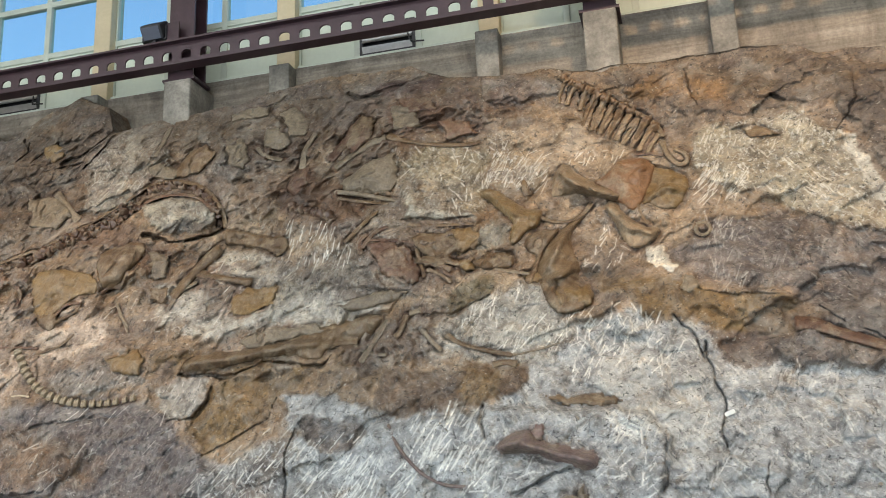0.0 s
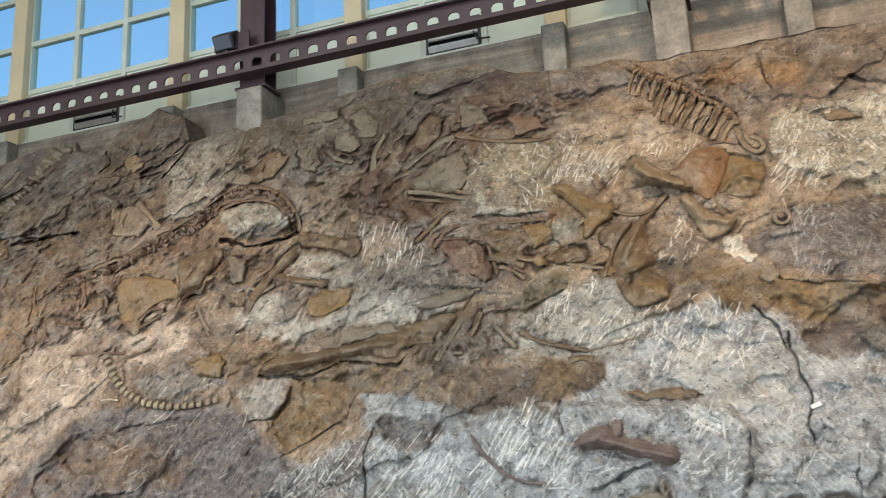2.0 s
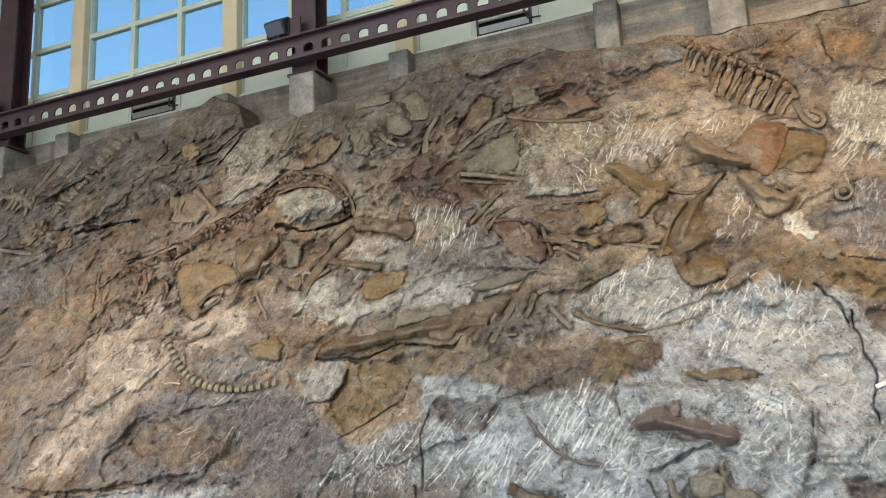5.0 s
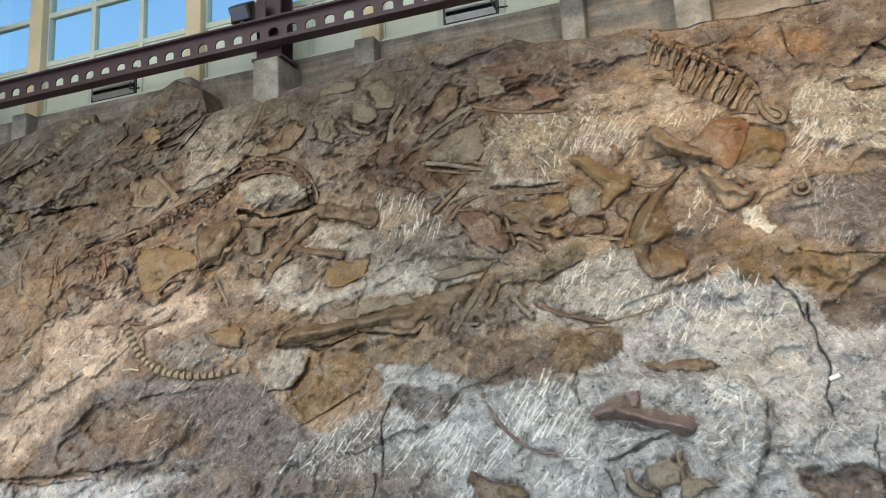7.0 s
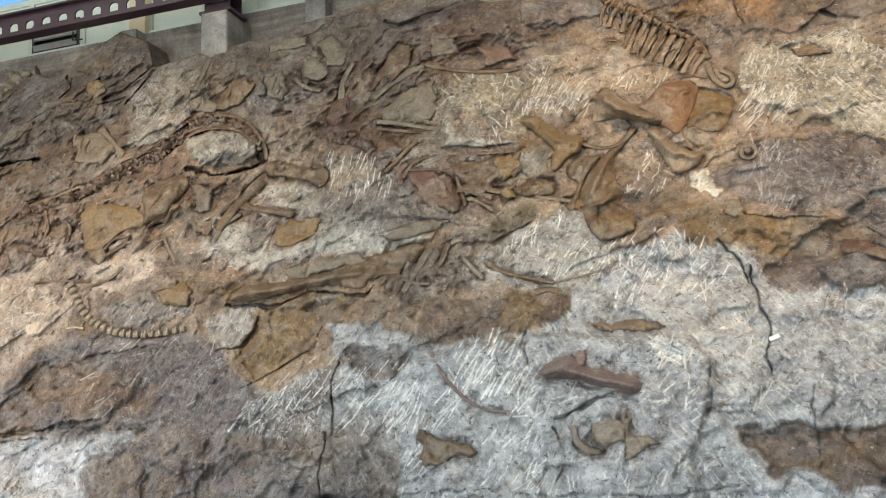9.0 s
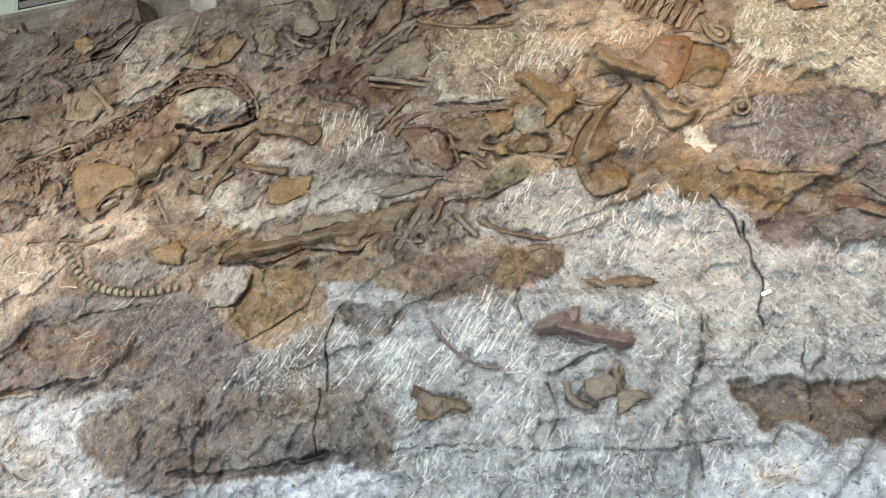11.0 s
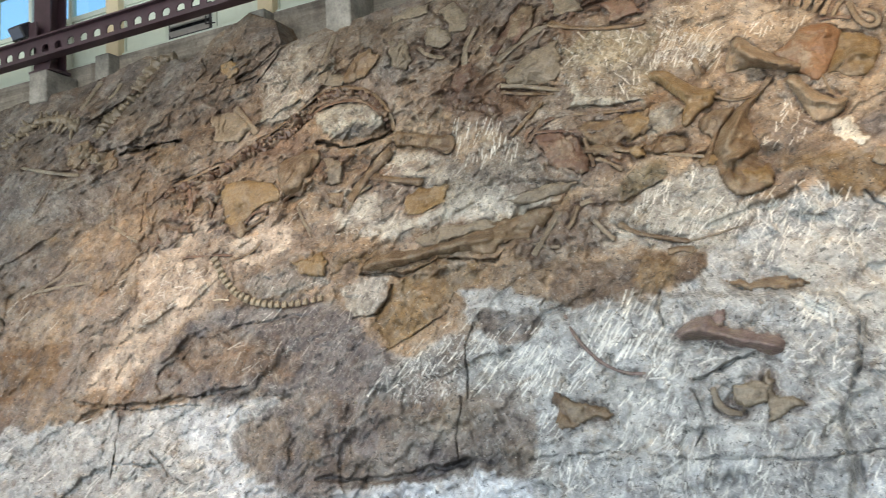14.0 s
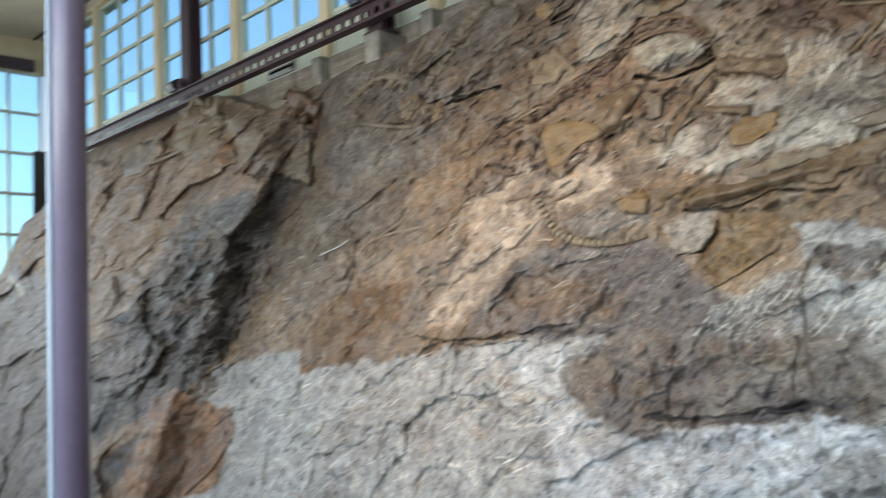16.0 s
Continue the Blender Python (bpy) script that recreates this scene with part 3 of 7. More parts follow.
bed(OCHRE, [(-6.26, 6.53), (-5.80, 6.48), (-5.63, 6.26), (-6.10, 6.25)], 0.0, 0.05, 0.0, 0.2)
bed((0.29, 0.28, 0.25), [(-6.93, 6.32), (-6.30, 6.40), (-5.49, 6.13), (-5.75, 6.02), (-6.50, 6.05)], 0.02, 0.06, 0.4)
bed((0.235, 0.16, 0.08), [(-5.70, 6.41), (-4.99, 6.44), (-4.17, 6.42), (-3.85, 6.48), (-3.82, 6.22), (-4.40, 6.21), (-5.21, 6.17)], 0.02, 0.06, 0.05)
# the far end: gully and buttress
bed((0.44, 0.42, 0.38), [(-14.02, 4.72), (-11.71, 4.84), (-9.62, 4.56), (-8.43, 4.83), (-7.43, 4.74), (-6.77, 4.30), (-6.23, 3.53), (-5.95, 2.54), (-13.64, 1.62), (-14.41, 3.59)], 0.0, 0.1, 0.4)
bed((0.165, 0.125, 0.085), [(-16.41, 9.78), (-14.51, 9.92), (-13.08, 9.86), (-10.83, 9.62), (-8.63, 8.40), (-8.33, 7.47), (-9.87, 7.30), (-10.54, 6.52), (-12.39, 5.99), (-13.54, 5.52), (-14.22, 4.99)], -0.02, 0.2, 0.15, 0.0, 0.10)
bed((0.125, 0.098, 0.075), [(-14.52, 11.12), (-10.51, 10.39), (-9.04, 9.89), (-7.79, 9.63), (-7.41, 9.02), (-7.81, 8.57), (-8.98, 8.24), (-10.33, 7.75), (-12.24, 7.38)], 0.0, 0.2, 0.1, 0.0, 0.06)
bed((0.19, 0.155, 0.115), [(-11.87, 8.41), (-10.28, 8.29), (-9.28, 7.64), (-9.87, 7.30), (-11.10, 7.12)], 0.04, 0.1, 0.3)
bed((0.29, 0.20, 0.125), [(-33.14, 12.10), (-23.38, 10.63), (-19.24, 10.81), (-14.40, 9.42), (-13.40, 7.85), (-15.85, 7.77), (-17.88, 7.56), (-19.95, 7.05), (-25.68, 6.42)], 0.05, 0.15, 0.3, 0.0, 0.15)
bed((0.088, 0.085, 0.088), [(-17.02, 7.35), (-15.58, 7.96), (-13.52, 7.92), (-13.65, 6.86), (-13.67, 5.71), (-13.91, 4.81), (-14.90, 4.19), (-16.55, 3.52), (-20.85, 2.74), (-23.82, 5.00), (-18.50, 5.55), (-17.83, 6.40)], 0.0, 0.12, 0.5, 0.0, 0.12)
bed((0.32, 0.245, 0.17), [(-26.52, 7.06), (-19.95, 7.05), (-17.77, 7.43), (-16.77, 6.76), (-17.66, 5.95), (-18.28, 5.32), (-23.48, 4.74)], 0.1, 0.12, 0.3, 0.0, 0.2)
bed((0.31, 0.30, 0.295), [(-39.59, 5.74), (-27.99, 6.72), (-26.04, 7.38), (-22.25, 5.82), (-20.93, 4.01), (-19.08, 2.94), (-18.33, 0.98), (-27.34, -0.26)], 0.0, 0.15, 0.4, 0.0, 0.1)
# dark slate of the buttress, with the gully's shadow painted into its colour
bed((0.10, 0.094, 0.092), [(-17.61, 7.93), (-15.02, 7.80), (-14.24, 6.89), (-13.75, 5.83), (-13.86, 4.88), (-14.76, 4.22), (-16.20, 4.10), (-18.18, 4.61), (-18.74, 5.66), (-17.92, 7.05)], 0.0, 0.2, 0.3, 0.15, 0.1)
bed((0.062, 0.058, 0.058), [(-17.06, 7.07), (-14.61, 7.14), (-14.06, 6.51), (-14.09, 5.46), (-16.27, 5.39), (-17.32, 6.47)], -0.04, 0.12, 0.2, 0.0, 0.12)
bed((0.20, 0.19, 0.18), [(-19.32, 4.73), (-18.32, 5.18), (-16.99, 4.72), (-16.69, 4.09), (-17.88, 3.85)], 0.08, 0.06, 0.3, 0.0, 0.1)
# hollows in the buttress, their shade painted in near-black
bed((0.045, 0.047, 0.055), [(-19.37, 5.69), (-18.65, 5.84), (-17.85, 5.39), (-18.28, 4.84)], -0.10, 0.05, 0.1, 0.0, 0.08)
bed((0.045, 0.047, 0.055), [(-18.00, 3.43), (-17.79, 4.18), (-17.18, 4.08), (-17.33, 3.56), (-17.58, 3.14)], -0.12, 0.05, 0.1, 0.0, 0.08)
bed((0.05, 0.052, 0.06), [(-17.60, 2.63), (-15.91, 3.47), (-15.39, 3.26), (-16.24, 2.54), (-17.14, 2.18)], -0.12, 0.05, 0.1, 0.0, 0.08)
bed((0.22, 0.175, 0.13), [(-17.35, 9.95), (-16.38, 9.90), (-15.30, 9.56), (-13.86, 9.10), (-13.34, 8.68), (-12.88, 7.64), (-13.60, 7.84), (-14.41, 8.10), (-15.61, 8.71)], 0.35, 0.12, 0.1)
bed((0.205, 0.13, 0.065), [(-11.76, 4.93), (-10.94, 5.71), (-9.47, 5.77), (-9.04, 5.28), (-10.24, 4.59), (-11.41, 4.56)], -0.02, 0.05, 0.05, 0.0, 0.06)
bed((0.40, 0.25, 0.155), [(-15.92, 4.10), (-14.76, 4.22), (-13.24, 3.98), (-12.81, 3.65), (-12.76, 2.84), (-13.52, 2.61), (-15.59, 2.42), (-16.04, 2.73), (-15.85, 3.42)], 0.08, 0.06, 0.05)
bed((0.16, 0.11, 0.06), [(-9.67, 8.51), (-8.64, 8.46), (-8.57, 8.11), (-9.59, 8.24)], -0.06, 0.04, 0.0)
bed(OCHRE, [(-11.82, 7.69), (-10.74, 7.54), (-10.39, 7.19), (-11.36, 7.31)], 0.0, 0.08, 0.0, 0.5)

bed((0.26, 0.16, 0.075), [(-0.48, 9.19), (0.06, 9.34), (0.63, 9.06), (0.64, 8.75), (0.11, 8.85), (-0.39, 8.96)], 0.0, 0.15, 0.0)
bed((0.50, 0.455, 0.37), [(-5.40, 6.70), (-4.99, 6.82), (-4.42, 6.79), (-4.03, 6.90), (-3.64, 6.98), (-3.40, 6.92), (-3.42, 6.79), (-3.79, 6.67), (-4.25, 6.63), (-4.80, 6.59)], 0.03, 0.12, 0.3)
bed((0.58, 0.52, 0.42), [(-4.00, 6.73), (-3.62, 6.85), (-3.41, 6.66), (-3.64, 6.50), (-3.93, 6.50)], 0.0, 0.12, 0.3)
bed((0.47, 0.42, 0.335), [(-5.84, 7.22), (-5.39, 7.26), (-5.04, 7.04), (-5.21, 6.82), (-5.66, 6.84)], 0.0, 0.12, 0.3)
bed((0.47, 0.41, 0.315), [(-5.18, 7.68), (-4.42, 7.59), (-4.23, 7.34), (-4.41, 7.16), (-5.04, 7.39)], 0.02, 0.12, 0.3)
bed((0.47, 0.41, 0.315), [(-3.37, 7.56), (-3.04, 7.54), (-2.93, 7.42), (-3.09, 7.34), (-3.29, 7.41)], 0.02, 0.06, 0.3)
bed((0.56, 0.50, 0.40), [(-2.48, 6.45), (-2.37, 6.59), (-2.25, 6.51), (-2.19, 6.30), (-2.35, 6.20), (-2.59, 6.32)], 0.02, 0.10, 0.3)
bed((0.60, 0.48, 0.36), [(-7.26, 7.25), (-6.66, 7.25), (-6.31, 6.91), (-6.28, 6.56), (-6.84, 6.55), (-7.35, 6.82)], 0.0, 0.14, 0.3)
bed((0.38, 0.35, 0.30), [(-5.20, 6.16), (-4.92, 6.16), (-4.81, 6.12), (-4.79, 5.90), (-4.91, 5.82), (-5.06, 5.87), (-5.29, 5.95)], 0.03, 0.06, 0.3)
bed((0.19, 0.112, 0.078), [(-4.48, 8.33), (-4.27, 8.67), (-3.80, 8.30), (-3.42, 8.05), (-3.47, 7.78), (-3.73, 7.72), (-4.26, 8.00)], 0.02, 0.12, 0.0, 0.15, 0.10)
bed((0.20, 0.13, 0.09), [(-3.36, 7.45), (-3.04, 7.56), (-2.40, 7.33), (-2.09, 7.15), (-2.38, 6.95), (-2.74, 6.93), (-3.14, 7.21)], 0.0, 0.12, 0.0, 0.25, 0.10)
bed((0.20, 0.12, 0.08), [(-3.15, 9.46), (-2.76, 9.48), (-2.40, 9.26), (-1.99, 8.95), (-2.18, 8.79), (-2.73, 8.96), (-3.09, 9.14)], 0.0, 0.12, 0.0, 0.2, 0.08)
bed((0.14, 0.10, 0.085), [(-3.50, 9.69), (-3.22, 9.84), (-2.74, 9.82), (-2.59, 9.66), (-2.91, 9.61), (-3.35, 9.64)], 0.03, 0.06, 0.0)
bed((0.19, 0.155, 0.12), [(-3.71, 8.78), (-3.50, 8.86), (-3.21, 8.79), (-3.07, 8.40), (-3.16, 8.19), (-3.58, 8.27), (-3.81, 8.40)], 0.02, 0.06, 0.0)
bed((0.17, 0.11, 0.075), [(-6.89, 8.24), (-6.35, 8.19), (-6.33, 7.82), (-6.66, 7.79), (-7.24, 7.97)], 0.0, 0.10, 0.0, 0.2, 0.06)
bed(WHITE, [(-5.97, 8.36), (-5.94, 8.38), (-5.90, 8.22), (-5.93, 8.23)], 0.0, 0.02, 0.0)
bed(WHITE, [(-5.73, 8.33), (-5.61, 8.33), (-5.61, 8.31), (-5.72, 8.31)], 0.0, 0.02, 0.0)
jumble(*(-3.78, 8.61), 1.5, 0.75, 0.10, (0.15, 0.095, 0.065))
jumble(*(-2.69, 7.41), 1.3, 0.45, 0.10, (0.16, 0.10, 0.06))
jumble(*(-6.34, 7.61), 1.9, 0.6, 0.10, (0.16, 0.10, 0.06))
jumble(*(-6.68, 9.32), 1.8, 0.6, 0.09, (0.17, 0.13, 0.09))
jumble(*(-2.73, 9.28), 1.4, 0.4, 0.08, (0.16, 0.10, 0.07))
jumble(*(-10.77, 8.90), 2.2, 0.7, 0.10, (0.15, 0.115, 0.08))
jumble(*(-7.92, 7.25), 0.9, 0.45, 0.08, (0.17, 0.10, 0.07))
jumble(*(-2.91, 6.41), 0.7, 0.35, 0.10, (0.17, 0.12, 0.08))
jumble(*(-4.03, 6.37), 1.6, 0.25, 0.07, (0.22, 0.15, 0.08))
jumble(*(-20.71, 9.68), 2.5, 1.1, 0.20, (0.20, 0.13, 0.09))
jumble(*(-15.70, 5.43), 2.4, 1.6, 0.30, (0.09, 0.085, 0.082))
jumble(*(-4.94, 4.43), 1.9, 0.5, 0.07, (0.22, 0.17, 0.11))

out = 0.4 * out + 0.6 * blurred(out, 2)
small = fractal(gx * 7, gz * 8, 131, 4, 0.62)
out += 0.035 * (small - 0.5) + 0.035 * (np.sqrt(np.abs(2 * fractal(wx * 4.5, wz * 6.5, 133, 3, 0.6) - 1)) - 0.5)

# cracks, open joints and undercut edges
crack([(-18.58, 9.31), (-19.11, 8.67), (-18.84, 7.84)], 0.03, 0.2)
crack([(-19.71, 6.20), (-18.95, 6.96), (-17.88, 7.29)], 0.03, 0.16)
crack([(-13.26, 3.84), (-12.78, 3.40), (-13.09, 2.97), (-13.59, 2.67)], 0.03, 0.16)
crack([(-3.70, 5.62), (-3.77, 5.45), (-3.80, 5.33), (-3.72, 4.80)], 0.018, 0.14)
crack([(-3.79, 4.81), (-3.79, 4.45), (-3.74, 4.25)], 0.012, 0.08)
crack([(-1.64, 4.81), (-1.56, 4.67), (-1.51, 4.50), (-1.59, 4.32)], 0.015, 0.10)
crack([(0.61, 5.49), (0.61, 5.21)], 0.014, 0.10)
crack([(0.52, 5.12), (0.49, 4.94), (0.50, 4.74), (0.51, 4.42)], 0.014, 0.10)
crack([(-0.27, 5.34), (-0.29, 5.08), (-0.32, 4.85)], 0.03, 0.12)
crack([(-8.43, 4.90), (-7.79, 4.91), (-7.10, 4.94), (-6.40, 5.04)], 0.05, 0.14)
crack([(-5.30, 4.08), (-4.50, 4.10), (-4.04, 4.17), (-3.59, 4.25)], 0.05, 0.14)
crack([(-3.04, 4.25), (-2.20, 4.31), (-1.32, 4.21), (-0.56, 4.23), (-0.12, 4.31)], 0.018, 0.10)
crack([(-0.36, 4.22), (-0.34, 3.98)], 0.018, 0.10)
crack([(-5.22, 6.19), (-4.65, 6.12), (-4.21, 6.24), (-3.56, 6.17), (-3.48, 6.28)], 0.045, 0.20)
crack([(-4.77, 6.01), (-4.77, 5.85), (-4.87, 5.71), (-5.17, 5.68)], 0.04, 0.14)
crack([(-3.99, 5.88), (-4.05, 5.65), (-4.66, 5.33), (-4.82, 5.29)], 0.03, 0.12)
crack([(-6.84, 5.71), (-6.11, 5.77), (-5.83, 5.78)], 0.03, 0.08)
crack([(-0.33, 4.89), (-0.40, 4.62), (-0.59, 4.36)], 0.05, 0.08)
crack([(-8.15, 4.75), (-8.12, 4.46), (-8.04, 4.10)], 0.022, 0.12)
crack([(-8.09, 4.27), (-7.47, 4.23)], 0.018, 0.10)
crack([(-7.02, 4.85), (-7.97, 4.84), (-9.01, 4.96)], 0.03, 0.10)
crack([(-7.57, 4.39), (-7.23, 4.15), (-6.91, 4.04)], 0.015, 0.08)
crack([(-3.82, 9.80), (-3.65, 9.66), (-3.21, 9.77), (-2.71, 9.89)], 0.05, 0.14)
crack([(-2.12, 9.77), (-2.07, 9.38)], 0.015, 0.10)
crack([(-1.12, 9.61), (-1.08, 9.25)], 0.03, 0.14)
crack([(0.25, 9.36), (0.30, 8.97), (0.43, 8.75)], 0.018, 0.12)
crack([(1.11, 8.84), (1.22, 8.74)], 0.035, 0.12)
crack([(1.95, 9.30), (1.91, 8.67), (1.65, 8.27)], 0.02, 0.10)
crack([(-7.48, 9.19), (-7.29, 9.49), (-7.11, 9.72)], 0.09, 0.26)
crack([(-8.11, 9.22), (-7.68, 9.25), (-7.52, 9.29)], 0.03, 0.12)
crack([(-6.20, 7.99), (-5.82, 7.87), (-5.44, 7.84), (-5.13, 7.94)], 0.03, 0.16)
crack([(-8.07, 9.54), (-8.09, 9.72), (-8.42, 9.41)], 0.03, 0.12)
crack([(0.04, 6.78), (0.15, 6.62), (0.45, 6.57), (0.83, 6.51)], 0.025, 0.10)
crack([(-0.10, 6.41), (0.08, 6.15), (0.13, 5.93)], 0.018, 0.12)
crack([(1.17, 6.38), (1.31, 6.23), (1.61, 6.02)], 0.03, 0.10)
crack([(-9.74, 8.46), (-9.18, 8.47), (-8.60, 8.50)], 0.045, 0.18)
crack([(-8.69, 9.86), (-8.56, 9.63), (-8.67, 9.49)], 0.035, 0.14)
crack([(-8.41, 7.82), (-8.89, 7.44), (-8.83, 7.14)], 0.02, 0.08)
crack([(-14.08, 9.12), (-13.56, 9.02), (-13.29, 8.46), (-13.12, 7.93)], 0.08, 0.25)
crack([(-15.48, 8.69), (-14.38, 8.16), (-13.18, 7.76)], 0.03, 0.12)
crack([(-18.53, 7.76), (-18.61, 8.15), (-18.95, 8.71), (-18.00, 9.20)], 0.05, 0.20)
crack([(-20.42, 9.35), (-19.14, 9.40), (-18.18, 9.43)], 0.06, 0.22)
crack([(-17.27, 7.67), (-15.94, 7.33), (-15.04, 6.91), (-13.88, 6.54)], 0.04, 0.15)
crack([(-11.19, 6.33), (-10.84, 6.04), (-10.90, 5.63)], 0.05, 0.16)

crack([(-8.54, 7.85), (-8.12, 7.85), (-7.71, 7.75), (-7.38, 7.96), (-6.95, 8.15), (-6.55, 8.28), (-6.37, 8.48), (-6.02, 8.52), (-5.59, 8.46), (-5.32, 8.25), (-5.20, 7.99)], 0.05, 0.12)
crack([(-7.76, 7.90), (-7.43, 8.12), (-6.99, 8.27), (-6.64, 8.43), (-6.47, 8.61), (-6.23, 8.69), (-5.89, 8.68), (-5.53, 8.57), (-5.28, 8.36), (-5.12, 8.09), (-5.12, 7.93)], 0.035, 0.12)
crack([(-6.22, 8.03), (-5.94, 7.90), (-5.60, 7.83), (-5.38, 7.88), (-5.15, 7.90)], 0.04, 0.16)
crack([(-7.85, 9.32), (-7.59, 9.41), (-7.45, 9.57), (-7.23, 9.76)], 0.06, 0.16)
crack([(-9.10, 9.14), (-8.84, 9.28), (-8.57, 9.37), (-7.96, 9.34)], 0.02, 0.07)
crack([(-8.67, 9.49), (-8.57, 9.62), (-8.60, 9.80)], 0.03, 0.12)
crack([(-9.63, 8.57), (-9.28, 8.50), (-8.97, 8.50), (-8.58, 8.48)], 0.045, 0.16)
crack([(-3.82, 9.77), (-3.65, 9.65), (-3.35, 9.69)], 0.035, 0.14)
crack([(-5.05, 8.58), (-4.93, 8.58)], 0.03, 0.1)
crack([(-2.89, 7.80), (-2.50, 7.75), (-2.10, 7.74)], 0.03, 0.10)
crack([(-4.48, 7.98), (-4.50, 7.68), (-4.26, 7.49)], 0.02, 0.06)
crack([(-2.57, 6.62), (-2.25, 6.59), (-2.03, 6.70), (-1.86, 6.80)], 0.03, 0.10)
crack([(-1.91, 5.66), (-1.92, 5.53), (-1.86, 5.35)], 0.03, 0.16)
crack([(-1.61, 4.86), (-1.37, 4.96), (-1.21, 5.03), (-1.07, 5.04)], 0.045, 0.16)
crack([(0.16, 6.13), (0.16, 5.93), (0.18, 5.73), (0.25, 5.53), (0.24, 5.44), (0.19, 5.30), (0.20, 5.17), (0.25, 5.06)], 0.014, 0.15)

for a, b in (((-1.03, 9.35), (-1.08, 9.15)), ((-0.91, 9.29), (-0.94, 9.07)), ((-0.79, 9.21), (-0.89, 8.86)), ((-0.69, 9.12), (-0.83, 8.71)), ((-0.59, 9.02), (-0.75, 8.65)), ((-0.51, 8.94), (-0.67, 8.58)), ((-0.42, 8.86), (-0.58, 8.52)), ((-0.33, 8.78), (-0.50, 8.47)), ((-0.25, 8.71), (-0.42, 8.41)), ((-0.18, 8.63), (-0.34, 8.36))):
    crack([a, b], 0.045, 0.16)

# pockets and bosses
for (x, z), rx, rz, rise in (((-6.41, 7.29), 0.14, 0.12, -0.24), ((-4.31, 7.63), 0.05, 0.06, -0.12), ((-0.62, 8.90), 0.45, 0.22, -0.16), ((-0.87, 6.88), 0.10, 0.08, -0.12),
                             ((-13.39, 9.03), 0.35, 0.5, -0.35), ((-16.48, 8.80), 0.3, 0.25, 0.12), ((-6.25, 5.62), 1.0, 0.25, 0.10), ((-5.18, 8.91), 0.35, 0.3, 0.12),
                             ((-7.77, 10.19), 0.6, 0.3, 0.16), ((-3.41, 8.47), 0.4, 0.3, 0.12), ((-0.87, 5.41), 1.0, 0.3, 0.06), ((-6.73, 4.52), 1.0, 0.5, -0.10)):
    swell(x, z, rx, rz, rise)

# iron and grey-mauve weathering in the darker beds, pale scuffs everywhere
dark_bed = (1 - step(tone.mean(-1), 0.26, 0.40))[..., None]
rusty = step(fractal(gx * 1.3, gz * 1.9, 151, 6, 0.62), 0.52, 0.62)[..., None]
dull = step(fractal(gx * 1.1, gz * 1.7, 161, 6, 0.62), 0.50, 0.62)[..., None]
tone += dark_bed * 0.28 * rusty * (np.array((0.25, 0.155, 0.075)) - tone)
tone += dark_bed * 0.45 * dull * (np.array((0.205, 0.182, 0.17)) - tone)
scuff = step(fractal(wx * 3.2, wz * 5.0, 171, 5, 0.68), 0.54, 0.66)[..., None]
tone += 0.35 * scuff * (1.6 * tone + 0.05 - tone)
tone *= (0.65 - 0.08 * dark_bed) * (np.array((0.99, 1.0, 1.035)) + dark_bed * np.array((0.07, 0.0, -0.07)))
tone *= (0.94 + 0.10 * mid_c + 0.04 * low_c)[..., None]


def strokes(pts, angle, count, length=0.17, width=0.011, seed=1, spread=14, fan=0.0, force=1.0):
    """Chisel strokes within an outline: thin pale grooves, more or less parallel. angle: degrees from the level."""
    rnd = random.Random(seed)
    ax, az = [p[0] for p in pts], [p[1] for p in pts]
    mid = (min(ax) + max(ax)) / 2
    done = 0
    for _ in range(count * 3):
        if done >= count // 3:
            break
        x, z = rnd.uniform(min(ax), max(ax)), rnd.uniform(min(az), max(az))
        if inside(np.array([x]), np.array([z]), pts)[0] < 0 or fractal(np.array([x * 2.2]), np.array([z * 2.2]), 210 + seed, 2)[0] < 0.46:
            continue
        done += 1
        a = radians(angle + fan * (x - mid) + rnd.gauss(0, spread))
        half = 0.5 * length * rnd.uniform(0.45, 1.3)
        dx, dz, w = math.cos(a) * half, math.sin(a) * half, 0.58 * width * rnd.uniform(0.7, 1.3)
        bend = rnd.uniform(-0.12, 0.12) * half
        line = [(x - dx, z - dz), (x - dz * bend, z + dx * bend), (x + dx, z + dz)]
        i0, i1, j0, j1 = column(x - abs(dx) - 0.05), column(x + abs(dx) + 0.05) + 1, row(z - abs(dz) - 0.05), row(z + abs(dz) + 0.05) + 1
        s = line_distance(gx[i0:i1, j0:j1], gz[i0:i1, j0:j1], line)
        k = (1 - step(s, w * 0.45, w * 1.25)) * rnd.uniform(0.25, 0.72) * force
        scratch[i0:i1, j0:j1] = np.maximum(scratch[i0:i1, j0:j1], k)
        out[i0:i1, j0:j1] -= 0.012 * k


# tooled fields: outline, angle, number, length
strokes([(-2.01, 8.10), (-1.95, 8.62), (-1.79, 8.74), (-1.48, 8.55), (-1.25, 8.34), (-1.32, 7.99), (-1.68, 8.03)], 62, 150, 0.16, 0.010, 1, 10, -22, 0.75)
strokes([(-3.03, 8.83), (-2.05, 8.68), (-1.98, 8.09), (-2.16, 7.73), (-2.80, 7.82), (-2.96, 8.30)], -62, 130, 0.13, 0.010, 2, 25)
strokes([(-1.23, 8.75), (-0.39, 8.28), (-0.57, 8.18), (-1.19, 8.29), (-1.79, 8.70)], 50, 60, 0.10, 0.010, 3, 30)
